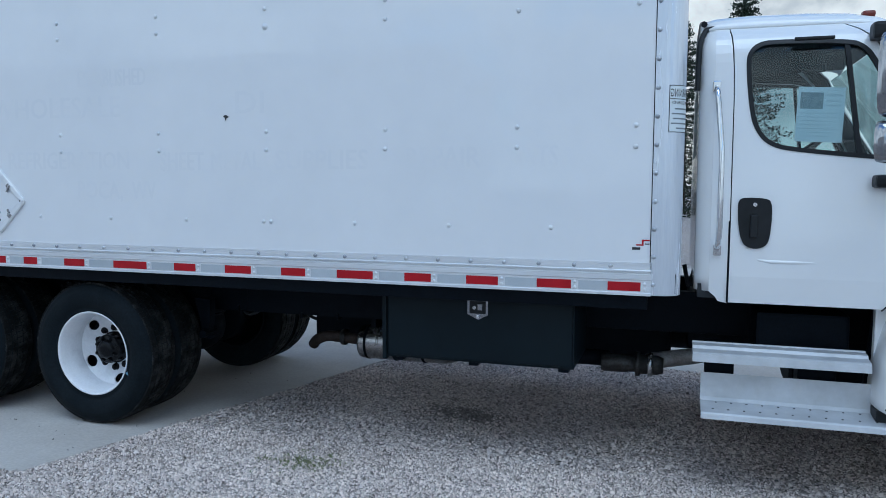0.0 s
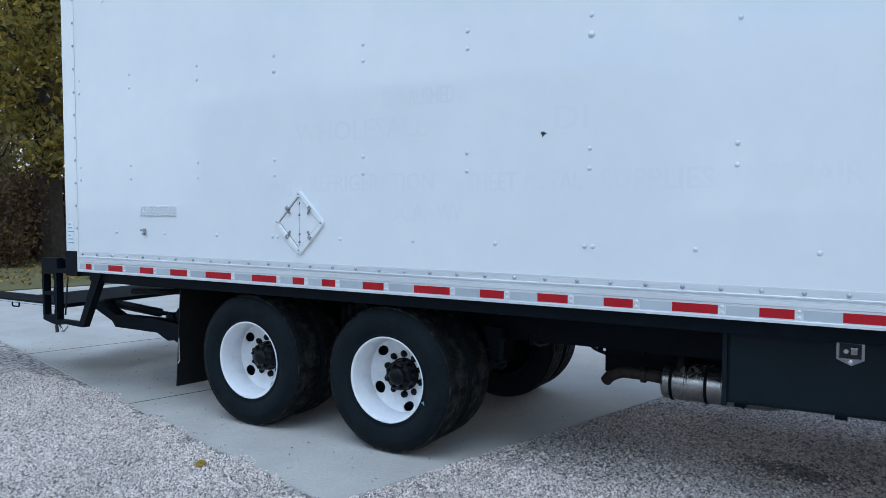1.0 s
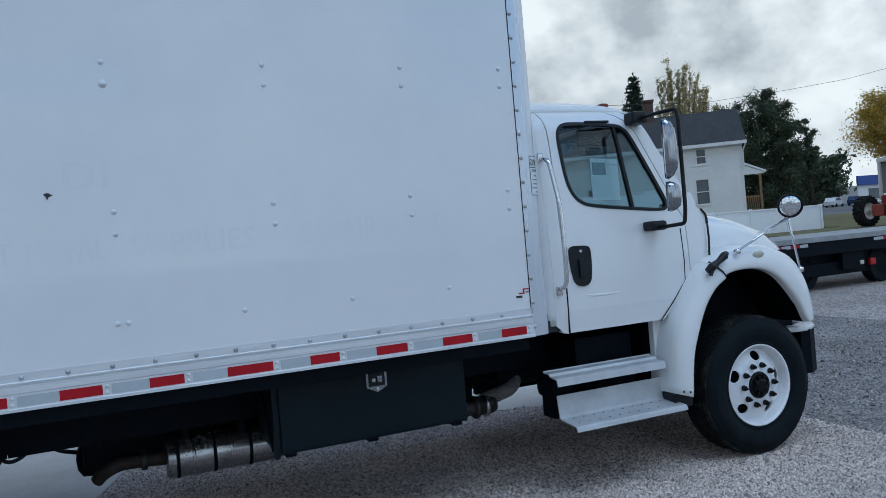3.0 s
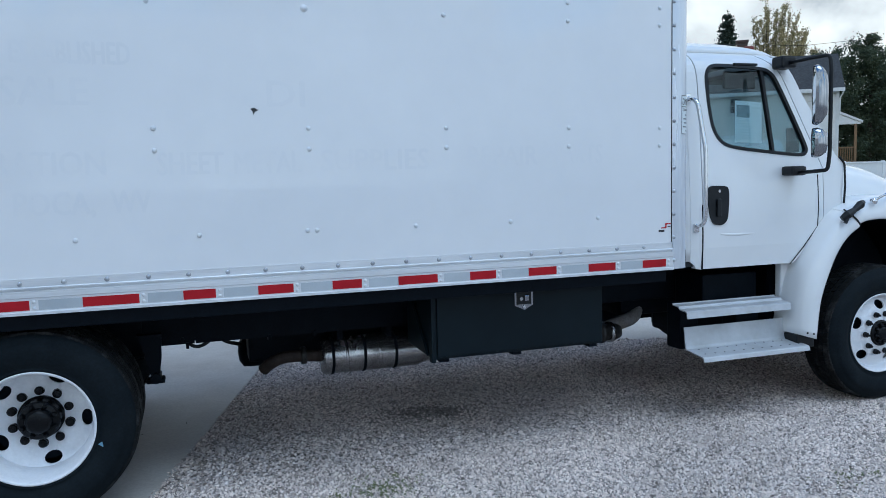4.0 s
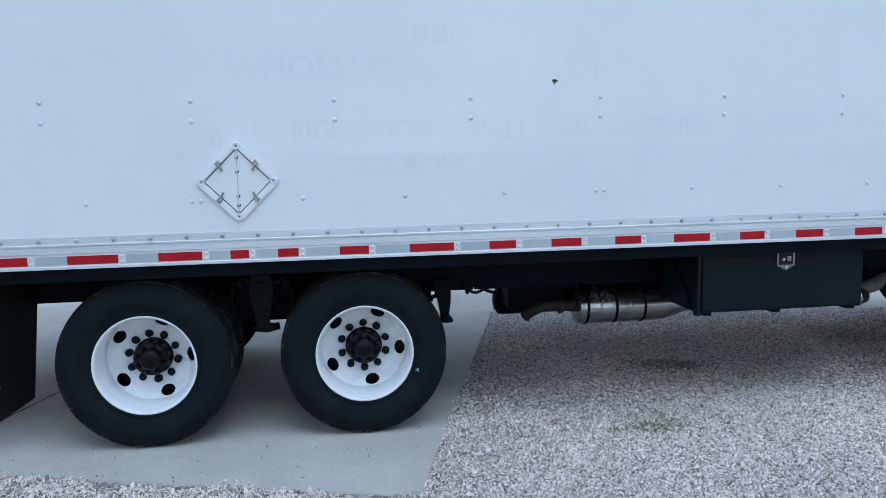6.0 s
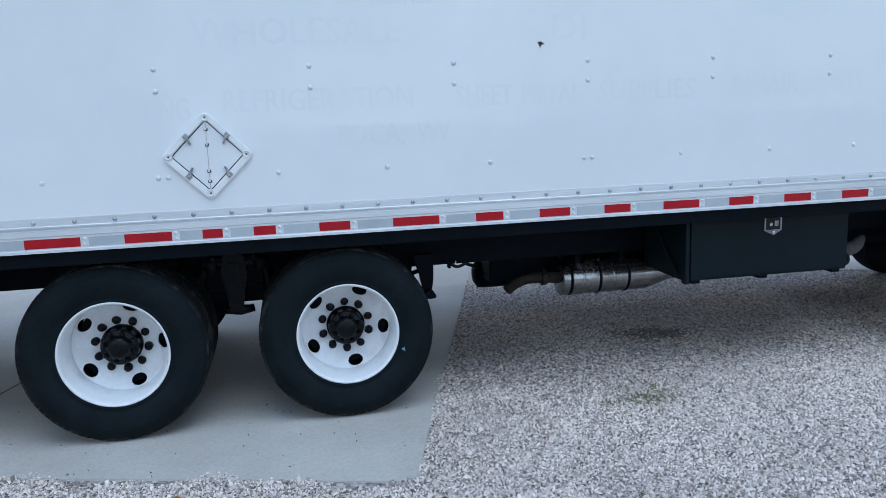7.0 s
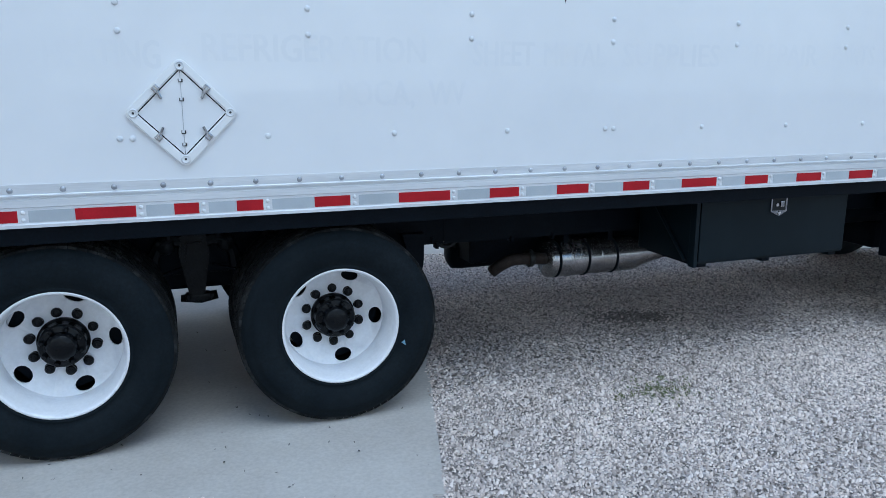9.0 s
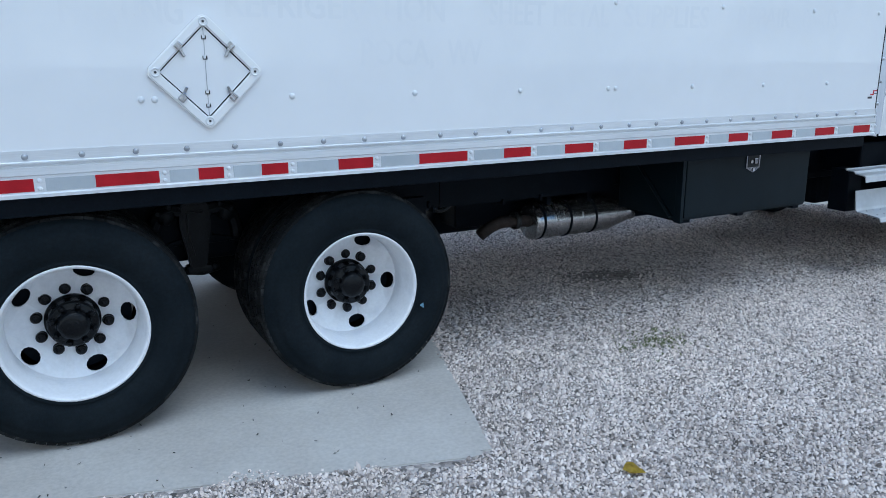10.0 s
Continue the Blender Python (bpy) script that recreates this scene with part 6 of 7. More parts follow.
for p in ((4.20, 0.055, 1.545), (4.862, 0.088, 1.352)):
    part("stay_foot", add_lathe(bmesh.new(), [(0, -0.02), (0.022, -0.015), (0.024, 0.0), (0.02, 0.02)], 12), M_CHROME, truck, smooth=True).matrix_basis = pose(*p)

upper = bmesh.new()
add_sweep(upper, [(0.330, 0.850), (0.322, 0.850), (0.318, 0.842), (0.255, 0.838), (0.240, 0.822), (0.172, 0.815), (0.156, 0.806), (0.148, 0.764), (0.154, 0.763), (0.162, 0.800), (0.176, 0.808), (0.243, 0.815), (0.258, 0.831), (0.324, 0.835)], 2.625, 3.535)
step_hi = part("step", upper, M_STEP, truck, "folded aluminium upper step")
lower = bmesh.new()
add_sweep(lower, [(0.262, 0.680), (0.256, 0.682), (0.236, 0.545), (0.228, 0.526), (0.045, 0.508), (0.034, 0.500), (0.027, 0.474), (0.033, 0.472), (0.042, 0.496), (0.052, 0.501), (0.232, 0.519), (0.245, 0.540)], 2.675, 3.60)
step_lo = part("step", lower, M_STEP, truck, "folded aluminium lower step")
ME_DOT = mesh_of("drain_hole", add_lathe(bmesh.new(), [(0.006, 0.0), (0.006, -0.0012), (0, -0.0012)], 8), M_BLACK)
for c in range(11):
    shared("drain_hole", ME_DOT, step_lo, pose(2.74 + 0.082 * c, 0.10, 0.5143, -84, 0, 0))
    shared("drain_hole", ME_DOT, step_lo, pose(2.76 + 0.082 * c, 0.20, 0.5252, -84, 0, 0))
part("worn_edge", boxm(2.70, 3.56, 0.2345, 0.237, 0.533, 0.536), M_RIVET, step_lo)
part("step_support", boxm(2.70, 2.86, 0.34, 0.50, 0.50, 0.834, 0.01), M_BLACK, truck)
part("step_panel", boxm(3.57, 3.66, 0.30, 0.36, 0.56, 1.10, 0.01), M_CAB, truck)
part("step_support", boxm(3.20, 3.40, 0.34, 0.50, 0.50, 0.834, 0.01), M_BLACK, truck)
bump = bmesh.new()
add_slab(bump, [(4.98, 0.24), (5.06, 0.22), (5.20, 0.30), (5.36, 0.55), (5.42, MID), (5.36, WIDE - 0.55), (5.2, WIDE - 0.3), (5.06, WIDE - 0.22), (5.0, WIDE - 0.3), (5.2, MID), (5.0, 0.34)], 0.50, 0.85)
part("bumper", bump, M_BLACK, truck, "dark bumper with a bright top edge")
trim = bmesh.new()
add_slab(trim, [(4.80, 0.32), (4.84, 0.25), (4.93, 0.21), (5.03, 0.205), (5.12, 0.235), (5.20, 0.29), (5.26, 0.37), (5.16, 0.42), (5.0, 0.35), (4.84, 0.37)], 0.845, 0.885)
bmesh.ops.bevel(trim, geom=trim.edges[:], offset=0.012, segments=2, affect="EDGES")
part("bumper_trim", trim, M_CAB, truck)
part("air_line", tube(rounded([(2.57, 0.8, 1.25), (2.6, 0.8, 1.1), (2.64, 0.8, 1.25)], 0.03), 0.014, 8), M_PLASTIC, truck)


# ---- surroundings: trees ----
M_BARK = mat("bark", (0.055, 0.042, 0.032), 0.95, color2=(0.03, 0.024, 0.02), scale=6, fine=0.3, fine_scale=30, bump=0.6, bump_scale=18)
M_SPRUCE = island_mat("spruce_needles", [(0.012, 0.022, 0.014), (0.02, 0.036, 0.022), (0.028, 0.045, 0.026)], 0.8, 0.3)
M_DARKLEAF = island_mat("dark_green_leaves", [(0.030, 0.048, 0.028), (0.056, 0.078, 0.042), (0.090, 0.104, 0.054), (0.038, 0.058, 0.034)], 0.75, 0.35, 0.2)
M_AUTUMN = island_mat("yellowing_leaves", [(0.16, 0.12, 0.03), (0.30, 0.23, 0.045), (0.20, 0.18, 0.05), (0.42, 0.30, 0.045), (0.11, 0.11, 0.035)], 0.75, 0.35, 0.45)
M_YELLOW = island_mat("bright_yellow_leaves", [(0.34, 0.22, 0.03), (0.52, 0.37, 0.05), (0.40, 0.30, 0.06), (0.60, 0.42, 0.06), (0.24, 0.19, 0.05)], 0.75, 0.3, 0.4)
M_OLIVE = island_mat("olive_leaves", [(0.17, 0.15, 0.075), (0.30, 0.24, 0.11), (0.22, 0.20, 0.09), (0.42, 0.33, 0.14)], 0.75, 0.35, 0.4)
M_PALE = island_mat("pale_thinning_leaves", [(0.30, 0.26, 0.14), (0.46, 0.38, 0.19), (0.36, 0.32, 0.16), (0.56, 0.46, 0.24), (0.22, 0.20, 0.10)], 0.75, 0.4, 0.35)
M_POPLAR = island_mat("thinning_poplar_leaves", [(0.05, 0.055, 0.025), (0.12, 0.085, 0.03), (0.09, 0.09, 0.035), (0.16, 0.10, 0.035)], 0.75, 0.35, 0.3)
M_RUSSET = island_mat("russet_leaves", [(0.06, 0.03, 0.018), (0.11, 0.055, 0.025), (0.08, 0.05, 0.02), (0.14, 0.09, 0.03)], 0.8, 0.4, 0.3)


def leaf_cloud(name, centres, spread, count, size, material, parent, seed, flat=0.6, label="", clump=True):
    """Many small leaves round the given centres, in one mesh."""
    rng = np.random.default_rng(seed)
    c = np.asarray(centres, float)
    weight = rng.uniform(0.25, 1.0, len(c)) ** (1.5 if clump else 0.0)
    pick = rng.choice(len(c), count, p=weight / weight.sum())
    wide = rng.uniform(0.55, 1.5, len(c))[pick] * np.where(rng.random(count) < 0.12, 1.2, 1.0)
    at = c[pick] + rng.normal(0, 1, (count, 3)) * np.array([1, 1, flat]) * (spread * wide)[:, None]
    u = rng.normal(0, 1, (count, 3))
    u /= np.linalg.norm(u, axis=1, keepdims=True)
    w = np.cross(u, rng.normal(0, 1, (count, 3)))
    w /= np.linalg.norm(w, axis=1, keepdims=True)
    s = size * rng.uniform(0.6, 1.4, (count, 1))
    v = np.stack([at - u * s, at + w * s * 0.45, at + u * s, at - w * s * 0.45], 1)
    v[:, 1] += 0.15 * s * np.cross(u, w)
    me = bpy.data.meshes.new(name)
    me.from_pydata(v.reshape(-1, 3).tolist(), [], np.arange(count * 4).reshape(-1, 4).tolist())
    me.materials.append(material)
    ob = new(name, me)
    ob.parent = parent
    if label:
        ob["label"] = label
    return ob


def broad_tree(at, height, spread, leaf_count, leaf_size, material, seed, label, bare=0.25, group="", trunk_r=0.2, rise=(0.12, 0.22)):
    rng = random.Random(seed)
    root = thing("tree", label, "tree", at, group=group)
    bm = bmesh.new()
    lean = (rng.uniform(-0.3, 0.3), rng.uniform(-0.3, 0.3))
    add_tube(bm, [(0, 0, 0), (lean[0] * 0.3, lean[1] * 0.3, height * 0.3), (lean[0], lean[1], height * 0.65), (lean[0] * 1.2, lean[1] * 1.2, height * 0.92)], [trunk_r * 1.2, trunk_r, trunk_r * 0.5, 0.04], 10)
    tips = []
    for k in range(15):
        z0 = height * (bare + (0.9 - bare) * k / 15)
        a = k * 2.4 + rng.uniform(-0.4, 0.4)
        reach = spread * (1.0 - 0.55 * abs(k / 15 - 0.35)) * rng.uniform(0.7, 1.1)
        p0 = Vector((lean[0] * k / 15, lean[1] * k / 15, z0))
        p1 = p0 + Vector((math.cos(a) * reach * 0.55, math.sin(a) * reach * 0.55, height * rise[0] * 0.8))
        p2 = p0 + Vector((math.cos(a) * reach, math.sin(a) * reach, height * rng.uniform(*rise) * (1.0 if z0 < 0.6 * height else 0.6)))
        add_tube(bm, [p0, p1, p2], [trunk_r * 0.32, trunk_r * 0.2, 0.02], 6)
        for t in (0.35, 0.6, 0.8, 1.0):
            q = p0.lerp(p2, t) + Vector((rng.uniform(-1, 1), rng.uniform(-1, 1), rng.uniform(-0.3, 0.8))) * spread * 0.14
            tips.append(q)
            if t > 0.5:
                add_tube(bm, [p0.lerp(p2, t * 0.9), q], [trunk_r * 0.1, 0.012], 5)
    tips += [Vector((lean[0], lean[1], height * f)) for f in (0.7, 0.8, 0.9, 0.97)]
    part("trunk", bm, M_BARK, root)
    leaf_cloud("crown", tips, spread * 0.15, leaf_count, leaf_size, material, root, seed, 0.75)
    return root


def spruce(at, height, radius, seed, label, group="", density=2600, needles=M_SPRUCE):
    rng = random.Random(seed)
    root = thing("tree", label, "tree", at, group=group)
    bm = bmesh.new()
    add_tube(bm, [(0, 0, 0), (0, 0, height * 0.5), (0, 0, height * 0.95)], [radius * 0.09, radius * 0.06, 0.012], 8)
    tips = [Vector((0, 0, height * f)) for f in (0.93, 0.945, 0.96, 0.975, 0.985)]
    levels = int(height / 0.4)
    for k in range(levels):
        f = k / levels
        n = 9 if f < 0.6 else 7 if f < 0.85 else 5
        for i in range(n):
            z = height * (0.05 + 0.92 * f) + rng.uniform(-0.12, 0.12)
            r = (radius * (1 - f) ** 0.92 + 0.06) * rng.uniform(0.72, 1.12)
            a = 2 * math.pi * (i + 0.37 * k) / n + rng.uniform(-0.25, 0.25)
            lift = -0.22 + 0.5 * f
            mid = Vector((math.cos(a) * r * 0.5, math.sin(a) * r * 0.5, z + r * (lift * 0.5 - 0.05)))
            tip = Vector((math.cos(a) * r, math.sin(a) * r, z + r * lift))
            add_tube(bm, [(0, 0, z), mid, tip], [0.03, 0.018, 0.006], 4)
            side = Vector((-math.sin(a), math.cos(a), 0)) * (r * 0.2)
            for t in (0.25, 0.45, 0.65, 0.82, 0.95):
                q = Vector((0, 0, z)).lerp(mid, t * 2) if t < 0.5 else mid.lerp(tip, t * 2 - 1)
                tips += [q, q + side * (1.05 - t) * 1.5 - Vector((0, 0, 0.05 * r)), q - side * (1.05 - t) * 1.5 - Vector((0, 0, 0.05 * r))]
            tips.append(tip)
    part("trunk", bm, M_BARK, root)
    leaf_cloud("crown", tips, 0.022 * radius + 0.02, density * 7, 0.062 * height / 10, needles, root, seed, 0.55, "", False)
    return root


def feathery_tree(at, height, spread, leaf_count, leaf_size, material, seed, label, group=""):
    """Slender stems fanning upwards, thinly set with small leaves."""
    rng = random.Random(seed)
    root = thing("tree", label, "tree", at, group=group)
    bm = bmesh.new()
    add_tube(bm, [(0, 0, 0), (0, 0, height * 0.3)], [0.24, 0.17], 10)
    tips = []
    for k in range(26):
        a = k * 2.4 + rng.uniform(-0.4, 0.4)
        out = spread * rng.uniform(0.15, 1.0)
        top = height * (1.0 - 0.28 * (out / spread) ** 2) * rng.uniform(0.86, 1.0)
        p0 = Vector((0, 0, height * rng.uniform(0.2, 0.42)))
        p1 = Vector((math.cos(a) * out * 0.55, math.sin(a) * out * 0.55, p0.z + (top - p0.z) * 0.42))
        p2 = Vector((math.cos(a) * out, math.sin(a) * out, top))
        add_tube(bm, [p0, p1, p2], [0.07, 0.045, 0.01], 5)
        for i in range(18):
            t = 0.12 + 0.88 * i / 17
            q = p0.lerp(p1, t * 2) if t < 0.5 else p1.lerp(p2, t * 2 - 1)
            b = rng.uniform(0, 6.28)
            reach = spread * 0.26 * (1.1 - t) + 0.1
            tw = q + Vector((math.cos(b) * reach * 0.6, math.sin(b) * reach * 0.6, reach * 1.1))
            if i % 2 == 0:
                add_tube(bm, [q, tw], [0.014, 0.005], 4)
            tips += [q, q.lerp(tw, 0.5), tw]
    part("trunk", bm, M_BARK, root)
    leaf_cloud("crown", tips, 0.10, leaf_count, leaf_size, material, root, seed, 1.3)
    return root


# behind the cab
spruce((23.2, 40.0, 0), 12.5, 3.9, 11, "dark green spruce beyond the yard", "spruces")
spruce((19.0, 44.0, 0), 10.6, 3.0, 12, "dark green spruce beyond the yard", "spruces")
spruce((5.6, 40.0, 0), 13.6, 3.4, 13, "dark green spruce beyond the yard", "spruces")
spruce((2.6, 46.0, 0), 12.5, 3.6, 14, "dark green spruce beyond the yard", "spruces")
spruce((44.2, 51.0, 0), 15.9, 4.3, 15, "dark green spruce behind the house", "spruces", 5000)
feathery_tree((49.4, 51.5, 0), 17.5, 4.0, 44000, 0.085, M_PALE, 21, "tall thinning olive and yellow tree behind the house", "autumn trees")
feathery_tree((53.2, 52.5, 0), 15.0, 3.0, 28000, 0.08, M_PALE, 22, "tall thinning olive and yellow tree behind the house", "autumn trees")
for k, (x, y, h, s, n) in enumerate(((57.0, 48.0, 13.6, 2.5, 15000), (54.0, 48.6, 12.4, 2.2, 10000), (59.4, 48.2, 11.6, 1.6, 7000), (61.6, 47.8, 10.9, 1.1, 4000), (57.5, 50.0, 10.0, 2.6, 9000), (60.2, 50.0, 7.0, 1.9, 6000))):
    broad_tree((x, y, 0), h, s, int(n * 2.2), 0.105, M_DARKLEAF, 30 + k, "dark green dense tree at the roadside", 0.08, "roadside trees", 0.25)
broad_tree((100.5, 64.6, 1.5), 15.2, 6.5, 42000, 0.17, M_YELLOW, 41, "spreading bright yellow autumn tree by the road", 0.45, "autumn trees", 0.35)
broad_tree((118.0, 96.0, 2.6), 9.0, 6.0, 5000, 0.5, M_DARKLEAF, 42, "dark green tree across the road", 0.1, "roadside trees", 0.3)
broad_tree((140.0, 118.0, 3.6), 9.0, 8.0, 5000, 0.5, M_DARKLEAF, 43, "dark green tree across the road", 0.1, "roadside trees", 0.3)

# behind the tail lift
for k, (x, y, h, s, m, tint) in enumerate(((-20.5, 9.7, 11.5, 3.3, M_AUTUMN, "yellow"), (-24.5, 9.8, 13.0, 3.8, M_OLIVE, "olive"), (-27.0, 15.0, 14.0, 4.2, M_AUTUMN, "yellow"), (-22.0, 15.5, 12.0, 3.8, M_OLIVE, "olive"), (-33.0, 20.0, 16.0, 5.0, M_OLIVE, "olive"), (-27.0, 22.5, 16.0, 4.8, M_AUTUMN, "yellow"), (-31.0, 9.0, 13.0, 4.2, M_OLIVE, "olive"))):
    broad_tree((x, y, 0), h, s, 21000 if k < 4 else 9000, 0.105 if k < 4 else 0.14, m, 50 + k, "%s autumn tree at the edge of the lot" % tint, 0.22 if k == 0 else 0.12, "trees behind the lot", 0.36 if k == 0 else 0.22)
broad_tree((-15.6, 12.6, 0), 11.2, 1.9, 1500, 0.07, M_DARKLEAF, 58, "nearly bare slender tree at the edge of the lot", 0.4, "trees behind the lot", 0.12)
for k, (x, h) in enumerate(((-33.2, 23.0), (-30.1, 22.6), (-28.8, 23.2), (-27.2, 23.0), (-25.6, 21.9), (-24.0, 22.0), (-22.6, 21.6), (-19.3, 20.8))):
    broad_tree((x, 34.0, 0), h, 1.5 + 0.25 * (k % 3), 7000, 0.12, M_POPLAR, 60 + k, "tall slender russet tree behind the lot", 0.25, "tall trees behind the lot", 0.18, (0.12, 0.2))
bush = random.Random(7)
for k in range(9):
    x, y = -19.5 - 1.1 * (k % 4) - 2.6 * (k // 4), 7.6 + 0.95 * k * 0.9
    root = thing("shrub", "russet brown leafy shrub on the grass verge", "shrub", (x, y, 0), group="shrubs behind the lot")
    bm = bmesh.new()
    tips = []
    for i in range(12):
        a = bush.uniform(0, 6.28)
        q = Vector((math.cos(a) * bush.uniform(0.2, 0.9), math.sin(a) * bush.uniform(0.2, 0.9), bush.uniform(0.6, 2.6)))
        add_tube(bm, [(0, 0, 0), q * 0.5 + Vector((0, 0, 0.3)), q], [0.03, 0.02, 0.006], 5)
        tips += [q, q * 0.7, q * 0.45]
    part("stem", bm, M_BARK, root)
    leaf_cloud("foliage", tips, 0.24, 3600, 0.07, M_RUSSET, root, 80 + k, 0.9)
M_LITTER = island_mat("fallen_leaves", [(0.34, 0.25, 0.03), (0.20, 0.12, 0.03), (0.28, 0.20, 0.05), (0.12, 0.07, 0.03)], 0.8)
rng = np.random.default_rng(91)
litter_at = np.stack([rng.uniform(-28, -14.5, 5000), rng.uniform(3.5, 18, 5000), np.full(5000, 0.035)], -1)
tagged(leaf_cloud("leaf_litter", litter_at, 0.01, 6500, 0.055, M_LITTER, None, 92, 0.3), "fallen yellow leaves on the grass", "leaf litter", kind="stuff")

# ---- surroundings: house ----
M_SIDING = mat("white_vinyl_siding", (0.78, 0.77, 0.75), 0.6, color2=(0.71, 0.70, 0.68), scale=0.8, fine=0.04, fine_scale=12)
M_TRIM = mat("white_trim", (0.74, 0.74, 0.73), 0.5, scale=2.0)
M_SHINGLE = mat("dark_shingles", (0.035, 0.037, 0.042), 0.9, color2=(0.05, 0.052, 0.056), scale=0.7, fine=0.3, fine_scale=9, bump=0.3, bump_scale=8)
M_BRICK = mat("chimney_brick", (0.10, 0.062, 0.05), 0.9, color2=(0.07, 0.045, 0.038), scale=3.0, fine=0.2, fine_scale=14)
M_PORCH = mat("porch_wood", (0.24, 0.15, 0.075), 0.75, color2=(0.17, 0.105, 0.055), scale=3.0)
# Shade below the porch roof, painted into the wall's colour.
M_SHADE = mat("shaded_porch_wall", (0.10, 0.09, 0.08), 0.9, color2=(0.07, 0.065, 0.06), scale=2.0)
M_FENCE = mat("white_vinyl_fence", (0.87, 0.88, 0.89), 0.45, color2=(0.82, 0.83, 0.85), scale=1.0, fine=0.02, fine_scale=8)

house = thing("house", "two-storey white clapboard house with a dark roof", "house")
house.matrix_basis = Matrix.Translation((42.2, 36.55, 0.35)) @ Matrix.Rotation(radians(-36), 4, "Z") @ Matrix.Translation((-43.3, -36.55, 0.0))
HX0, HX1, HY, HEAVE = 24.0, 43.0, 37.0, 7.2


def clapboards(bm, x0, x1, y, z0, z1, step=0.19):
    z = z0
    while z < z1 - 0.01:
        t = min(z + step, z1)
        vs = [bm.verts.new(p) for p in ((x0, y - 0.05, z), (x1, y - 0.05, z), (x1, y - 0.004, t), (x0, y - 0.004, t), (x0, y, z), (x1, y, z))]
        bm.faces.new(vs[0:4])
        bm.faces.new((vs[0], vs[4], vs[5], vs[1]))
        z = t


def cut_wall(name, x0, x1, y, z0, z1, holes, parent):
    """Clapboards round window openings, and the wall behind them with real holes."""
    wall = part(name, sheet_with_holes([[(x0, z0), (x1, z0), (x1, z1), (x0, z1)]] + [[(a, c), (b, c), (b, d), (a, d)] for a, b, c, d in holes], 0.18, lambda x, z: y), M_SIDING, parent)
    xs = sorted({x0, x1, *[v for h in holes for v in h[:2]]})
    boards = bmesh.new()
    for xa, xb in zip(xs, xs[1:]):
        blocked = [(c, d) for a, b, c, d in holes if a < (xa + xb) / 2 < b]
        z = z0
        for c, d in sorted(blocked) + [(z1, z1)]:
            if c > z:
                clapboards(boards, xa, xb, y - 0.002, z, c)
            z = d
    bmesh.ops.recalc_face_normals(boards, faces=boards.faces)
    tagged(part("clapboard_siding", boards, M_SIDING, wall), kind="stuff")
    return wall


WIN = [(39.87, 40.48, 5.72, 6.72), (39.70, 40.55, 2.78, 4.52), (32.2, 33.0, 5.72, 6.70), (31.9, 32.8, 2.78, 4.52), (36.0, 36.7, 5.72, 6.70)]
front = cut_wall("wall", HX0, HX1, HY, 0.0, HEAVE, WIN, house)
part("wall", boxm(HX1 - 0.15, HX1, HY + 0.18, HY + 4.6, 0, HEAVE), M_SIDING, house)
part("wall", boxm(HX0, HX0 + 0.15, HY + 0.18, HY + 4.6, 0, HEAVE), M_SIDING, house)
part("wall", boxm(HX0, HX1, HY + 4.6, HY + 4.75, 0, HEAVE), M_SIDING, house)
for a, b, c, d in WIN:
    frame_bm = sheet_with_holes([[(a - 0.10, c - 0.10), (b + 0.10, c - 0.10), (b + 0.10, d + 0.10), (a - 0.10, d + 0.10)], [(a, c), (b, c), (b, (c + d) / 2 - 0.03), (a, (c + d) / 2 - 0.03)], [(a, (c + d) / 2 + 0.03), (b, (c + d) / 2 + 0.03), (b, d), (a, d)]], 0.10, lambda x, z: HY - 0.06)
    win = part("window", frame_bm, M_TRIM, house, "white sash window")
    part("pane", boxm(a, b, HY + 0.05, HY + 0.06, c, (c + d) / 2 - 0.02), M_PANE, win)
    part("pane", boxm(a, b, HY + 0.03, HY + 0.04, (c + d) / 2 + 0.02, d), M_PANE, win)
    part("sill", boxm(a - 0.12, b + 0.12, HY - 0.10, HY, c - 0.16, c - 0.09), M_TRIM, win)
roof_h = bmesh.new()
ridge_y, ridge_z = HY + 2.3, 9.75
vs = [roof_h.verts.new(p) for p in ((HX0 - 0.3, HY - 0.45, HEAVE - 0.12), (HX1 + 0.3, HY - 0.45, HEAVE - 0.12), (HX1 + 0.3, ridge_y, ridge_z), (HX0 - 0.3, ridge_y, ridge_z), (HX0 - 0.3, HY + 5.05, HEAVE - 0.12), (HX1 + 0.3, HY + 5.05, HEAVE - 0.12))]
roof_h.faces.new((vs[0], vs[1], vs[2], vs[3]))
roof_h.faces.new((vs[3], vs[2], vs[5], vs[4]))
bmesh.ops.recalc_face_normals(roof_h, faces=roof_h.faces)
bmesh.ops.solidify(roof_h, geom=roof_h.faces[:], thickness=0.16)
roof_part = part("roof", roof_h, M_SHINGLE, house, "dark grey shingle roof")
for x in (HX0 + 0.05, HX1 - 0.05):
    g = bmesh.new()
    add_slab(g, [(HY, HEAVE - 0.02), (HY + 4.6, HEAVE - 0.02), (ridge_y, ridge_z - 0.1)], x - 0.05, x + 0.05, "x")
    part("gable", g, M_SIDING, house)
part("eaves_board", boxm(HX0 - 0.3, HX1 + 0.3, HY - 0.52, HY - 0.44, HEAVE - 0.36, HEAVE - 0.12), M_TRIM, house)
part("soffit", boxm(HX0 - 0.3, HX1 + 0.3, HY - 0.44, HY - 0.05, HEAVE - 0.22, HEAVE - 0.18), M_TRIM, house)
part("corner_board", boxm(HX1 - 0.18, HX1 + 0.03, HY - 0.06, HY + 0.1, 0, HEAVE - 0.2), M_TRIM, house)
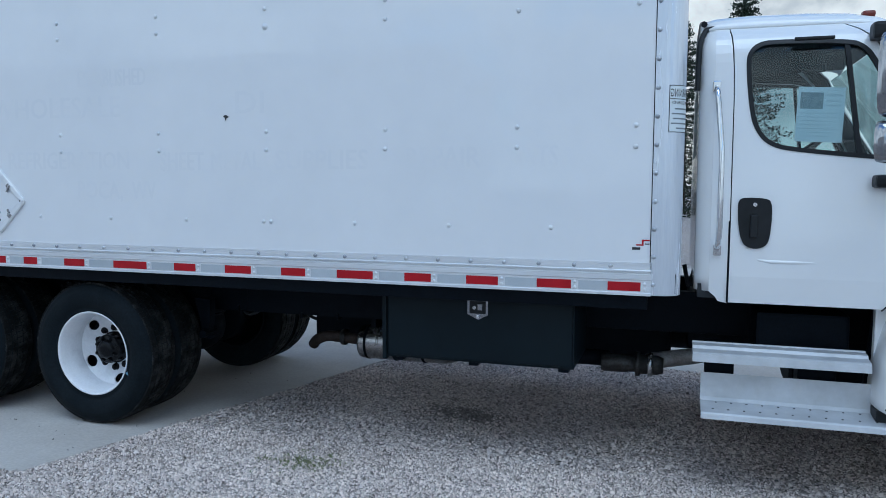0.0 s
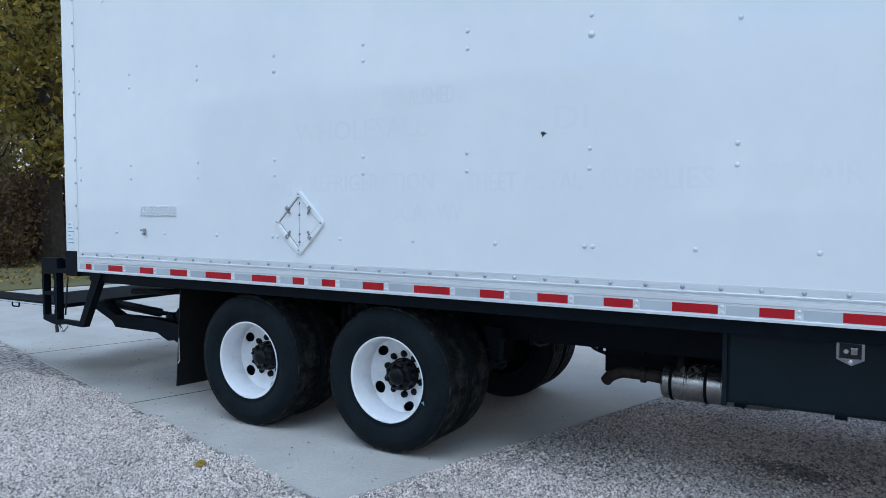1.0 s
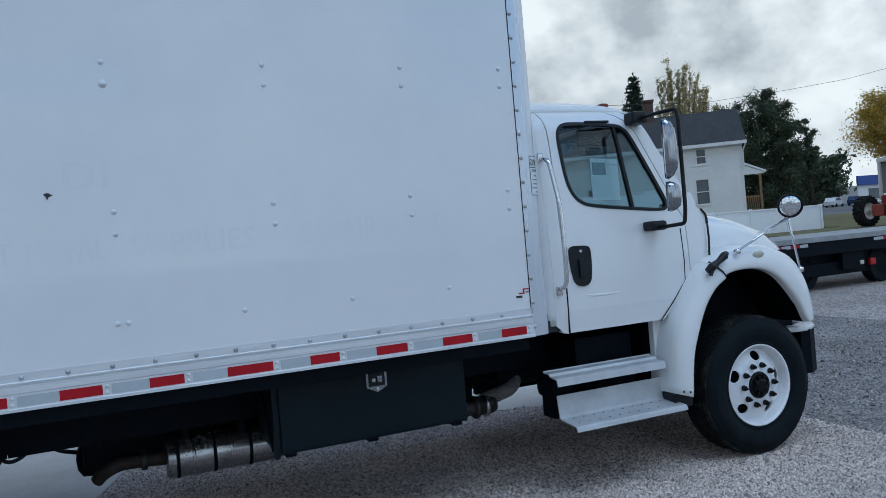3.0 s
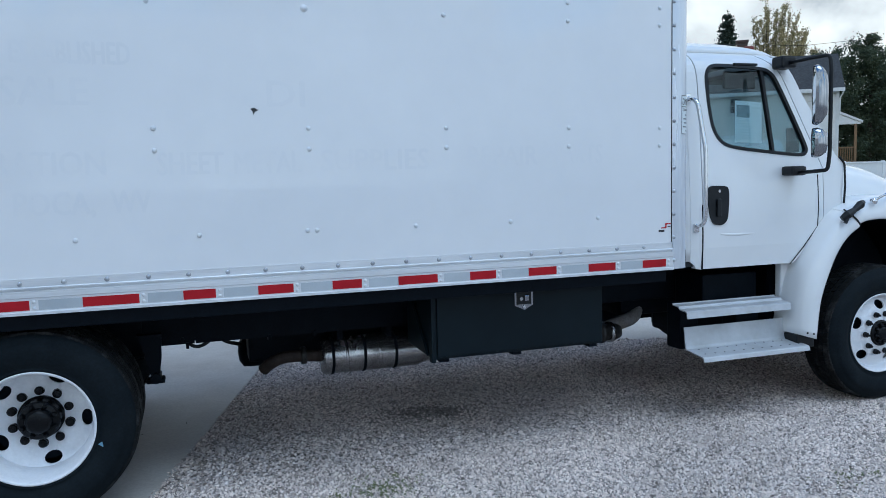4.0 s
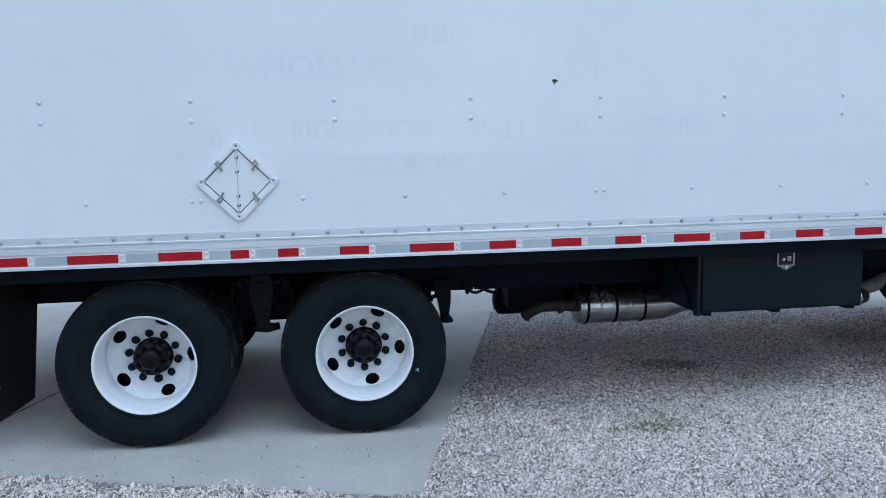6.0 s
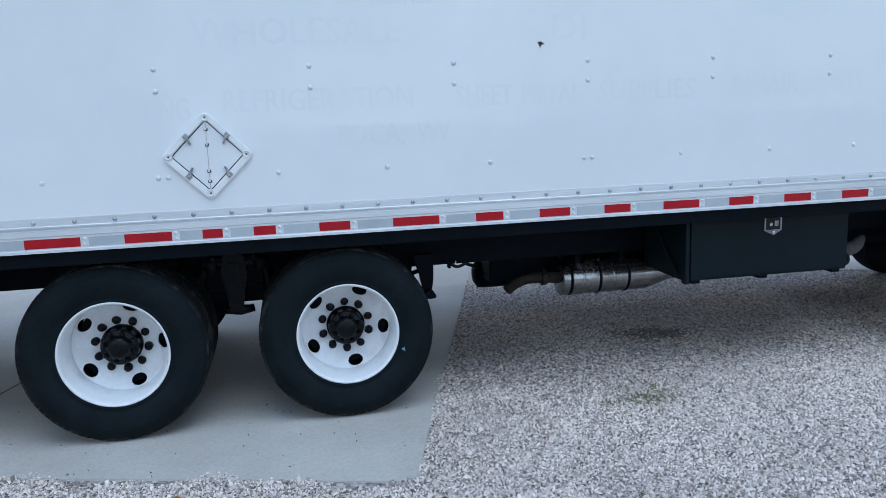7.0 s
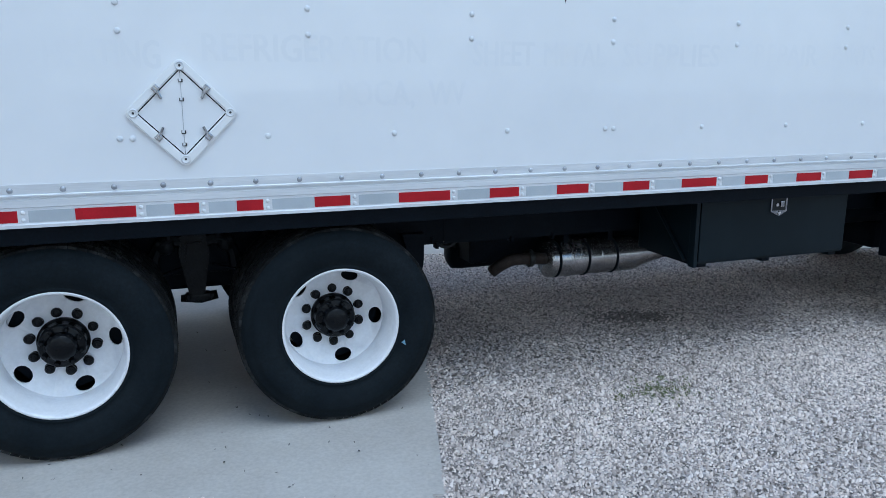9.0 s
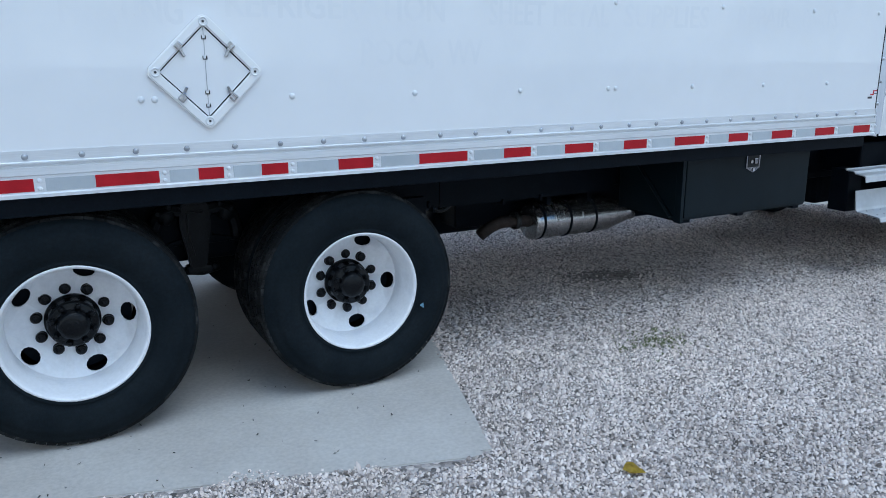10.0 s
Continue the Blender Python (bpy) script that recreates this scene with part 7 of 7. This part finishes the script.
part("downpipe", tube(rounded([(HX1 + 0.25, HY - 0.4, HEAVE - 0.25), (HX1 + 0.2, HY - 0.3, HEAVE - 0.5), (HX1 + 0.06, HY - 0.1, HEAVE - 0.8), (HX1 + 0.06, HY - 0.1, HEAVE - 2.0)], 0.15), 0.05, 8), M_TRIM, house)
part("chimney", boxm(36.55, 37.25, ridge_y - 0.4, ridge_y + 0.4, 9.3, 10.95, 0.03), M_BRICK, roof_part, "red brick chimney")
part("chimney_cap", boxm(36.48, 37.32, ridge_y - 0.48, ridge_y + 0.48, 10.95, 11.1), M_BRICK, roof_part)
porch = bmesh.new()
add_slab(porch, [(HX1, 5.70), (HX1, 5.52), (44.75, 4.72), (44.75, 4.88)], HY + 1.0, HY + 4.4, "y")
part("porch_roof", porch, M_TRIM, house, "white lean-to porch roof")
part("porch_wall", boxm(HX1, HX1 + 0.1, HY + 1.2, HY + 4.4, 0, 5.4), M_SHADE, house)
gable_p = bmesh.new()
add_slab(gable_p, [(HX1, 4.65), (44.6, 4.65), (44.6, 4.76), (HX1, 5.48)], HY + 1.05, HY + 1.15, "y")
part("porch_gable", gable_p, M_SIDING, house)
part("porch_post", boxm(44.22, 44.38, HY + 1.0, HY + 1.18, 0.0, 4.66), M_PORCH, house)
part("porch_floor", boxm(HX1, 44.4, HY + 1.0, HY + 4.4, 1.85, 2.1), M_PORCH, house)
part("porch_rail", boxm(HX1, 44.25, HY + 1.05, HY + 1.13, 2.98, 3.08), M_PORCH, house)
ME_BAL = mesh_of("baluster", boxm(-0.03, 0.03, -0.03, 0.03, 0, 0.95), M_PORCH)
for k in range(8):
    shared("baluster", ME_BAL, house, pose(HX1 + 0.12 + 0.14 * k, HY + 1.09, 2.08))

# white fence, one length of panels between posts
fence = thing("fence", "tall solid white vinyl fence along the yard", "fence", (0, 0, 0))
for k in range(9):
    x0 = 12.0 + 2.44 * k
    part("fence_panel", boxm(x0 + 0.06, x0 + 2.38, 24.0, 24.05, 0.08, 2.12, 0.01), M_FENCE, fence)
    part("top_rail", boxm(x0, x0 + 2.44, 23.97, 24.08, 2.10, 2.18, 0.01), M_FENCE, fence)
    part("fence_post", boxm(x0 - 0.065, x0 + 0.065, 23.95, 24.09, 0.0, 2.22, 0.01), M_FENCE, fence)
part("fence_post", boxm(33.90, 34.03, 23.95, 24.09, 0.0, 2.22, 0.01), M_FENCE, fence)

# camper trailer between house and fence
camper = thing("camper_trailer", "white camper trailer parked behind the fence", "trailer", (0, 0, 0))
cb = bmesh.new()
add_slab(cb, [(22.3, 0.7), (31.4, 0.7), (31.8, 1.2), (32.0, 3.0), (31.7, 3.62), (22.3, 3.72)], 31.0, 33.4, "y")
camper_body = part("body", cb, M_FENCE, camper)
part("window", boxm(29.3, 30.9, 30.97, 31.0, 2.3, 3.05, 0.12), M_PANE, camper_body, "dark tinted window")
part("window", boxm(25.2, 27.0, 30.97, 31.0, 2.3, 3.05, 0.12), M_PANE, camper_body)
part("roof_vent", boxm(28.6, 29.9, 31.4, 32.2, 3.68, 3.90, 0.05), M_TRIM, camper_body)
part("stripe", tube(rounded([(29.4, 30.99, 1.9), (30.4, 30.99, 2.15), (31.2, 30.99, 2.2), (31.7, 30.99, 2.1)], 0.3), 0.03, 6), M_GREYTAPE, camper_body)
for x in (26.6, 27.5):
    part("wheel", add_lathe(bmesh.new(), [(0, 0), (0.34, 0), (0.36, 0.04), (0.36, 0.2), (0, 0.2)], 24), M_TYRE, camper).matrix_basis = pose(x, 31.02, 0.36)

# flatbed, and a farm tractor on the bank behind it
flat = thing("flatbed_trailer", "black flatbed trailer with a pale deck and reflective tape", "trailer", (0, 0, 0))
M_DECK = mat("worn_deck", (0.36, 0.37, 0.38), 0.6, 0.3, color2=(0.26, 0.27, 0.28), scale=2.0, fine=0.1, fine_scale=20)
deck = part("deck", boxm(12.4, 24.0, 7.95, 10.5, 1.12, 1.24, 0.01), M_DECK, flat)
part("side_beam", boxm(12.4, 24.0, 7.98, 8.12, 0.82, 1.12, 0.01), M_BLACK, flat)
part("frame_beam", boxm(12.6, 24.0, 8.7, 9.0, 0.55, 1.12, 0.01), M_BLACK, flat)
part("frame_beam", boxm(12.6, 24.0, 9.6, 9.9, 0.55, 1.12, 0.01), M_BLACK, flat)
part("rear_bumper", boxm(14.1, 16.0, 8.15, 8.3, 0.34, 0.62, 0.01), M_BLACK, flat)
part("underbox", boxm(15.3, 16.0, 8.05, 8.6, 0.42, 1.1, 0.02), M_BLACK, flat)
for a, b, m in ((13.0, 13.35, M_RED), (13.35, 13.62, M_GREYTAPE), (13.62, 13.90, M_RED), (13.90, 14.15, M_GREYTAPE), (16.3, 16.62, M_GREYTAPE), (16.62, 17.1, M_RED), (17.1, 17.4, M_GREYTAPE)):
    part("tape", boxm(a, b, 7.972, 7.980, 1.03, 1.10), m, flat)
# Added solid block: gives the darkness beneath the deck a black shape.
part("underframe", boxm(12.6, 17.0, 8.3, 10.0, 0.30, 1.10, 0.02), M_BLACK, flat)
lamp = part("tail_lamp", boxm(16.2, 16.38, 8.02, 8.10, 0.46, 0.62, 0.02), M_LAMP_RED, flat, "round red tail lamp")
part("tail_lamp", boxm(15.85, 15.98, 8.02, 8.05, 0.50, 0.60, 0.02), M_LENS, flat)
for x in (14.3, 16.9, 17.9, 22.5):
    part("wheel", add_lathe(bmesh.new(), [(0, 0.02), (0.26, 0.03), (0.27, 0.0), (0.44, 0.0), (0.46, 0.04), (0.46, 0.26), (0, 0.26)], 28), M_TYRE, flat, smooth=False).matrix_basis = pose(x, 8.25, 0.47)
tractor = thing("farm_tractor", "red farm tractor with a pale cab on the grass bank", "tractor", (15.9, 10.25, 0.94))
M_TRED = mat("tractor_red", (0.30, 0.035, 0.02), 0.45, color2=(0.18, 0.03, 0.02), scale=4)
M_CREAM = mat("cream_paint", (0.62, 0.60, 0.54), 0.5, scale=2)


def lug_tyre(r, w):
    bm = add_lathe(bmesh.new(), [(r * 0.55, 0.05), (r * 0.6, 0.0), (r * 0.9, -0.02), (r * 0.95, 0.03), (r * 0.95, w - 0.03), (r * 0.9, w + 0.02), (r * 0.6, w), (r * 0.55, w - 0.05)], 32)
    for i in range(22):
        for s in (0, 1):
            a = 2 * math.pi * (i + 0.5 * s) / 22
            ca, sa = math.cos(a), math.sin(a)
            y0, y1 = (0.0, w * 0.52) if s else (w * 0.48, w)
            vs = []
            for rr in (r * 0.93, r * 1.0):
                for da, y in ((0, y0), (0.10, y0), (0.20 if not s else -0.0, y1), (0.10 if not s else -0.1, y1)):
                    vs.append(bm.verts.new((rr * math.cos(a + da), y, rr * math.sin(a + da))))
            bm.faces.new(vs[4:8])
            for k in range(4):
                bm.faces.new((vs[k], vs[(k + 1) % 4], vs[4 + (k + 1) % 4], vs[4 + k]))
    return bm


for x, y, r, w in ((16.6, 8.05, 0.72, 0.42), (16.6, 9.85, 0.72, 0.42), (19.9, 8.3, 0.48, 0.28), (19.9, 9.7, 0.48, 0.28)):
    tw = part("wheel", lug_tyre(r, w), M_TREAD, tractor)
    tw.matrix_basis = pose(x, y, r)
    part("rim", add_lathe(bmesh.new(), [(r * 0.56, 0.06), (r * 0.5, 0.12), (0.12, 0.14), (0.1, 0.06), (0, 0.06)], 24), M_CREAM, tw, smooth=True)
part("chassis", boxm(16.2, 20.3, 8.9, 9.5, 0.45, 1.0, 0.05), M_TRED, tractor)
part("bonnet", boxm(18.7, 20.5, 8.85, 9.55, 0.9, 1.55, 0.08), M_TRED, tractor)
part("mudguard", boxm(16.1, 17.1, 8.3, 8.55, 1.35, 1.62, 0.08), M_TRED, tractor)
tcab = part("cab_roof", boxm(17.35, 18.8, 8.45, 9.95, 2.95, 3.15, 0.06), M_CREAM, tractor)
for x, y in ((17.42, 8.52), (18.7, 8.52), (17.42, 9.85), (18.7, 9.85)):
    part("cab_post", boxm(x - 0.06, x + 0.06, y - 0.06, y + 0.06, 1.2, 3.0, 0.01), M_CREAM, tractor)
for y in (8.5, 9.88):
    pn = part("cab_glass", boxm(17.46, 18.66, y, y + 0.01, 1.5, 2.96), M_PANE, tractor)
part("cab_base", boxm(17.3, 18.75, 8.6, 9.8, 0.9, 1.4, 0.05), M_TRED, tractor)
part("work_lamp", boxm(16.45, 16.55, 8.42, 8.55, 1.70, 1.80, 0.02), M_LENS, tractor)

# road side: parked cars, a blue-fronted shed, wires
M_BLUE_SHED = mat("blue_sheet", (0.035, 0.08, 0.32), 0.5, color2=(0.03, 0.065, 0.26), scale=1.0)
shed = thing("shop_building", "low pale shop with a blue fascia across the road", "building", (0, 0, 0))
wall_s = part("wall", boxm(131, 175, 96, 110, 2.2, 6.3), M_SIDING, shed)
part("fascia", boxm(130.8, 175.2, 95.6, 96.0, 6.3, 8.1), M_BLUE_SHED, shed, "bright blue fascia")
for k in range(6):
    part("window", boxm(134 + 6 * k, 138 + 6 * k, 95.9, 96.0, 3.6, 5.6), M_PANE, shed)


def car(at, turn, paint, label):
    root = thing("car", label, "car", at, turn, group="cars by the road")
    bm = bmesh.new()
    add_slab(bm, [(-2.2, 0.35), (2.2, 0.35), (2.25, 0.75), (1.5, 0.95), (0.85, 1.0), (0.3, 1.55), (-1.4, 1.6), (-2.0, 1.05), (-2.25, 0.95)], -0.85, 0.85, "y")
    body = part("body", bm, paint, root)
    g = bmesh.new()
    add_slab(g, [(0.7, 1.05), (0.25, 1.48), (-1.3, 1.52), (-1.75, 1.08)], -0.86, 0.86, "y")
    part("side_glass", g, M_PANE, body)
    for x in (-1.4, 1.4):
        for y in (-0.87, 0.67):
            part("wheel", add_lathe(bmesh.new(), [(0, 0), (0.3, 0), (0.33, 0.04), (0.33, 0.2), (0, 0.2)], 20), M_TYRE, root).matrix_basis = pose(x, y, 0.33)
    return root


M_CARBLUE = mat("blue_car_paint", (0.02, 0.035, 0.09), 0.25, coat=0.5, scale=1.0)
M_CARWHITE = mat("white_car_paint", (0.66, 0.68, 0.70), 0.25, coat=0.5, scale=1.0)
car((112.0, 86.0, 2.47), 20, M_CARWHITE, "small white car on the far road")
car((117.5, 86.0, 2.47), 20, M_CARBLUE, "dark blue car on the far road")
car((100.0, 92.0, 2.73), 20, M_CARBLUE, "dark blue car on the far road")
M_WIRE = mat("wire", (0.03, 0.03, 0.03), 0.6)
pole = thing("utility_wires", "thin overhead wire across the sky", "wire", (0, 0, 0))
part("wire", tube([(10, 40, 11.4), (23.6, 40, 10.8), (33, 40, 10.6), (42, 40, 10.8), (51, 40, 11.85), (57.5, 40, 12.75), (62.4, 40, 13.7), (75, 40, 16.6)], 0.015, 5), M_WIRE, pole)

# building across the yard, behind the walk
hall = thing("shop_building", "long plain pale building across the yard", "building", (0, 0, 0))
hall_wall = part("wall", boxm(-34.0, -8.0, -40.0, -28.0, 0.0, 7.3), M_SIDING, hall)
part("roof", boxm(-34.4, -7.6, -40.4, -27.6, 7.3, 7.85, 0.05), M_TRIM, hall)
for k in range(4):
    part("door", boxm(-31.5 + 5.8 * k, -27.7 + 5.8 * k, -28.02, -27.97, 0.05, 4.2), M_FENCE, hall_wall, "pale roller door")

# ---- small things on the ground ----
leafs = random.Random(5)
for x, y in ((-0.834, -1.243), (-2.397, -0.78), (-4.6, -1.3)):
    bm = bmesh.new()
    n = 9
    rim = [bm.verts.new((0.045 * (1 + 0.25 * math.cos(3 * a)) * math.cos(a), 0.035 * (1 + 0.25 * math.cos(3 * a)) * math.sin(a), 0.008 * math.cos(2 * a))) for a in [2 * math.pi * i / n for i in range(n)]]
    mid = bm.verts.new((0, 0, 0.006))
    for i in range(n):
        bm.faces.new((mid, rim[i], rim[(i + 1) % n]))
    bmesh.ops.solidify(bm, geom=bm.faces[:], thickness=0.0012)
    lf = part("fallen_leaf", bm, mat("yellow_leaf", (0.50, 0.36, 0.03), 0.6, color2=(0.36, 0.24, 0.03), scale=30), None)
    lf.matrix_basis = pose(x, y, 0.028, leafs.uniform(-12, 12), leafs.uniform(-12, 12), leafs.uniform(0, 360))
    tagged(lf, "curled yellow leaf lying on the gravel", "leaf", "fallen leaves")
M_WEED = island_mat("weeds", [(0.12, 0.14, 0.06), (0.17, 0.19, 0.09), (0.20, 0.20, 0.11)], 0.8)
wr = np.random.default_rng(17)
weeds_at = np.concatenate([np.stack([wr.normal(x, s, n), wr.normal(y, s * 0.7, n), np.full(n, 0.018)], -1) for x, y, s, n in ((0.30, -0.15, 0.13, 200), (2.9, -1.0, 0.10, 40))])
tagged(leaf_cloud("weed_patch", weeds_at, 0.008, 520, 0.009, M_WEED, None, 18, 0.8), "low green weeds growing through the gravel", "weeds", kind="stuff")
cr = np.random.default_rng(23)
pts = [slab_point(a, b) for a, b in zip(cr.uniform(0.05, 3.0, 500) ** 1.3 * 0.6, cr.uniform(0.05, 7.0, 500))]
M_CRUMB = island_mat("loose_chips", [(0.03, 0.028, 0.026), (0.10, 0.095, 0.09), (0.26, 0.25, 0.245), (0.05, 0.045, 0.04)], 0.9)
crumbs = [(x, y, 0.011) for x, y in pts]
tagged(leaf_cloud("loose_chips", crumbs, 0.002, 420, 0.0075, M_CRUMB, None, 24, 0.5), "dark grit and stone chips on the concrete", "grit", kind="stuff")
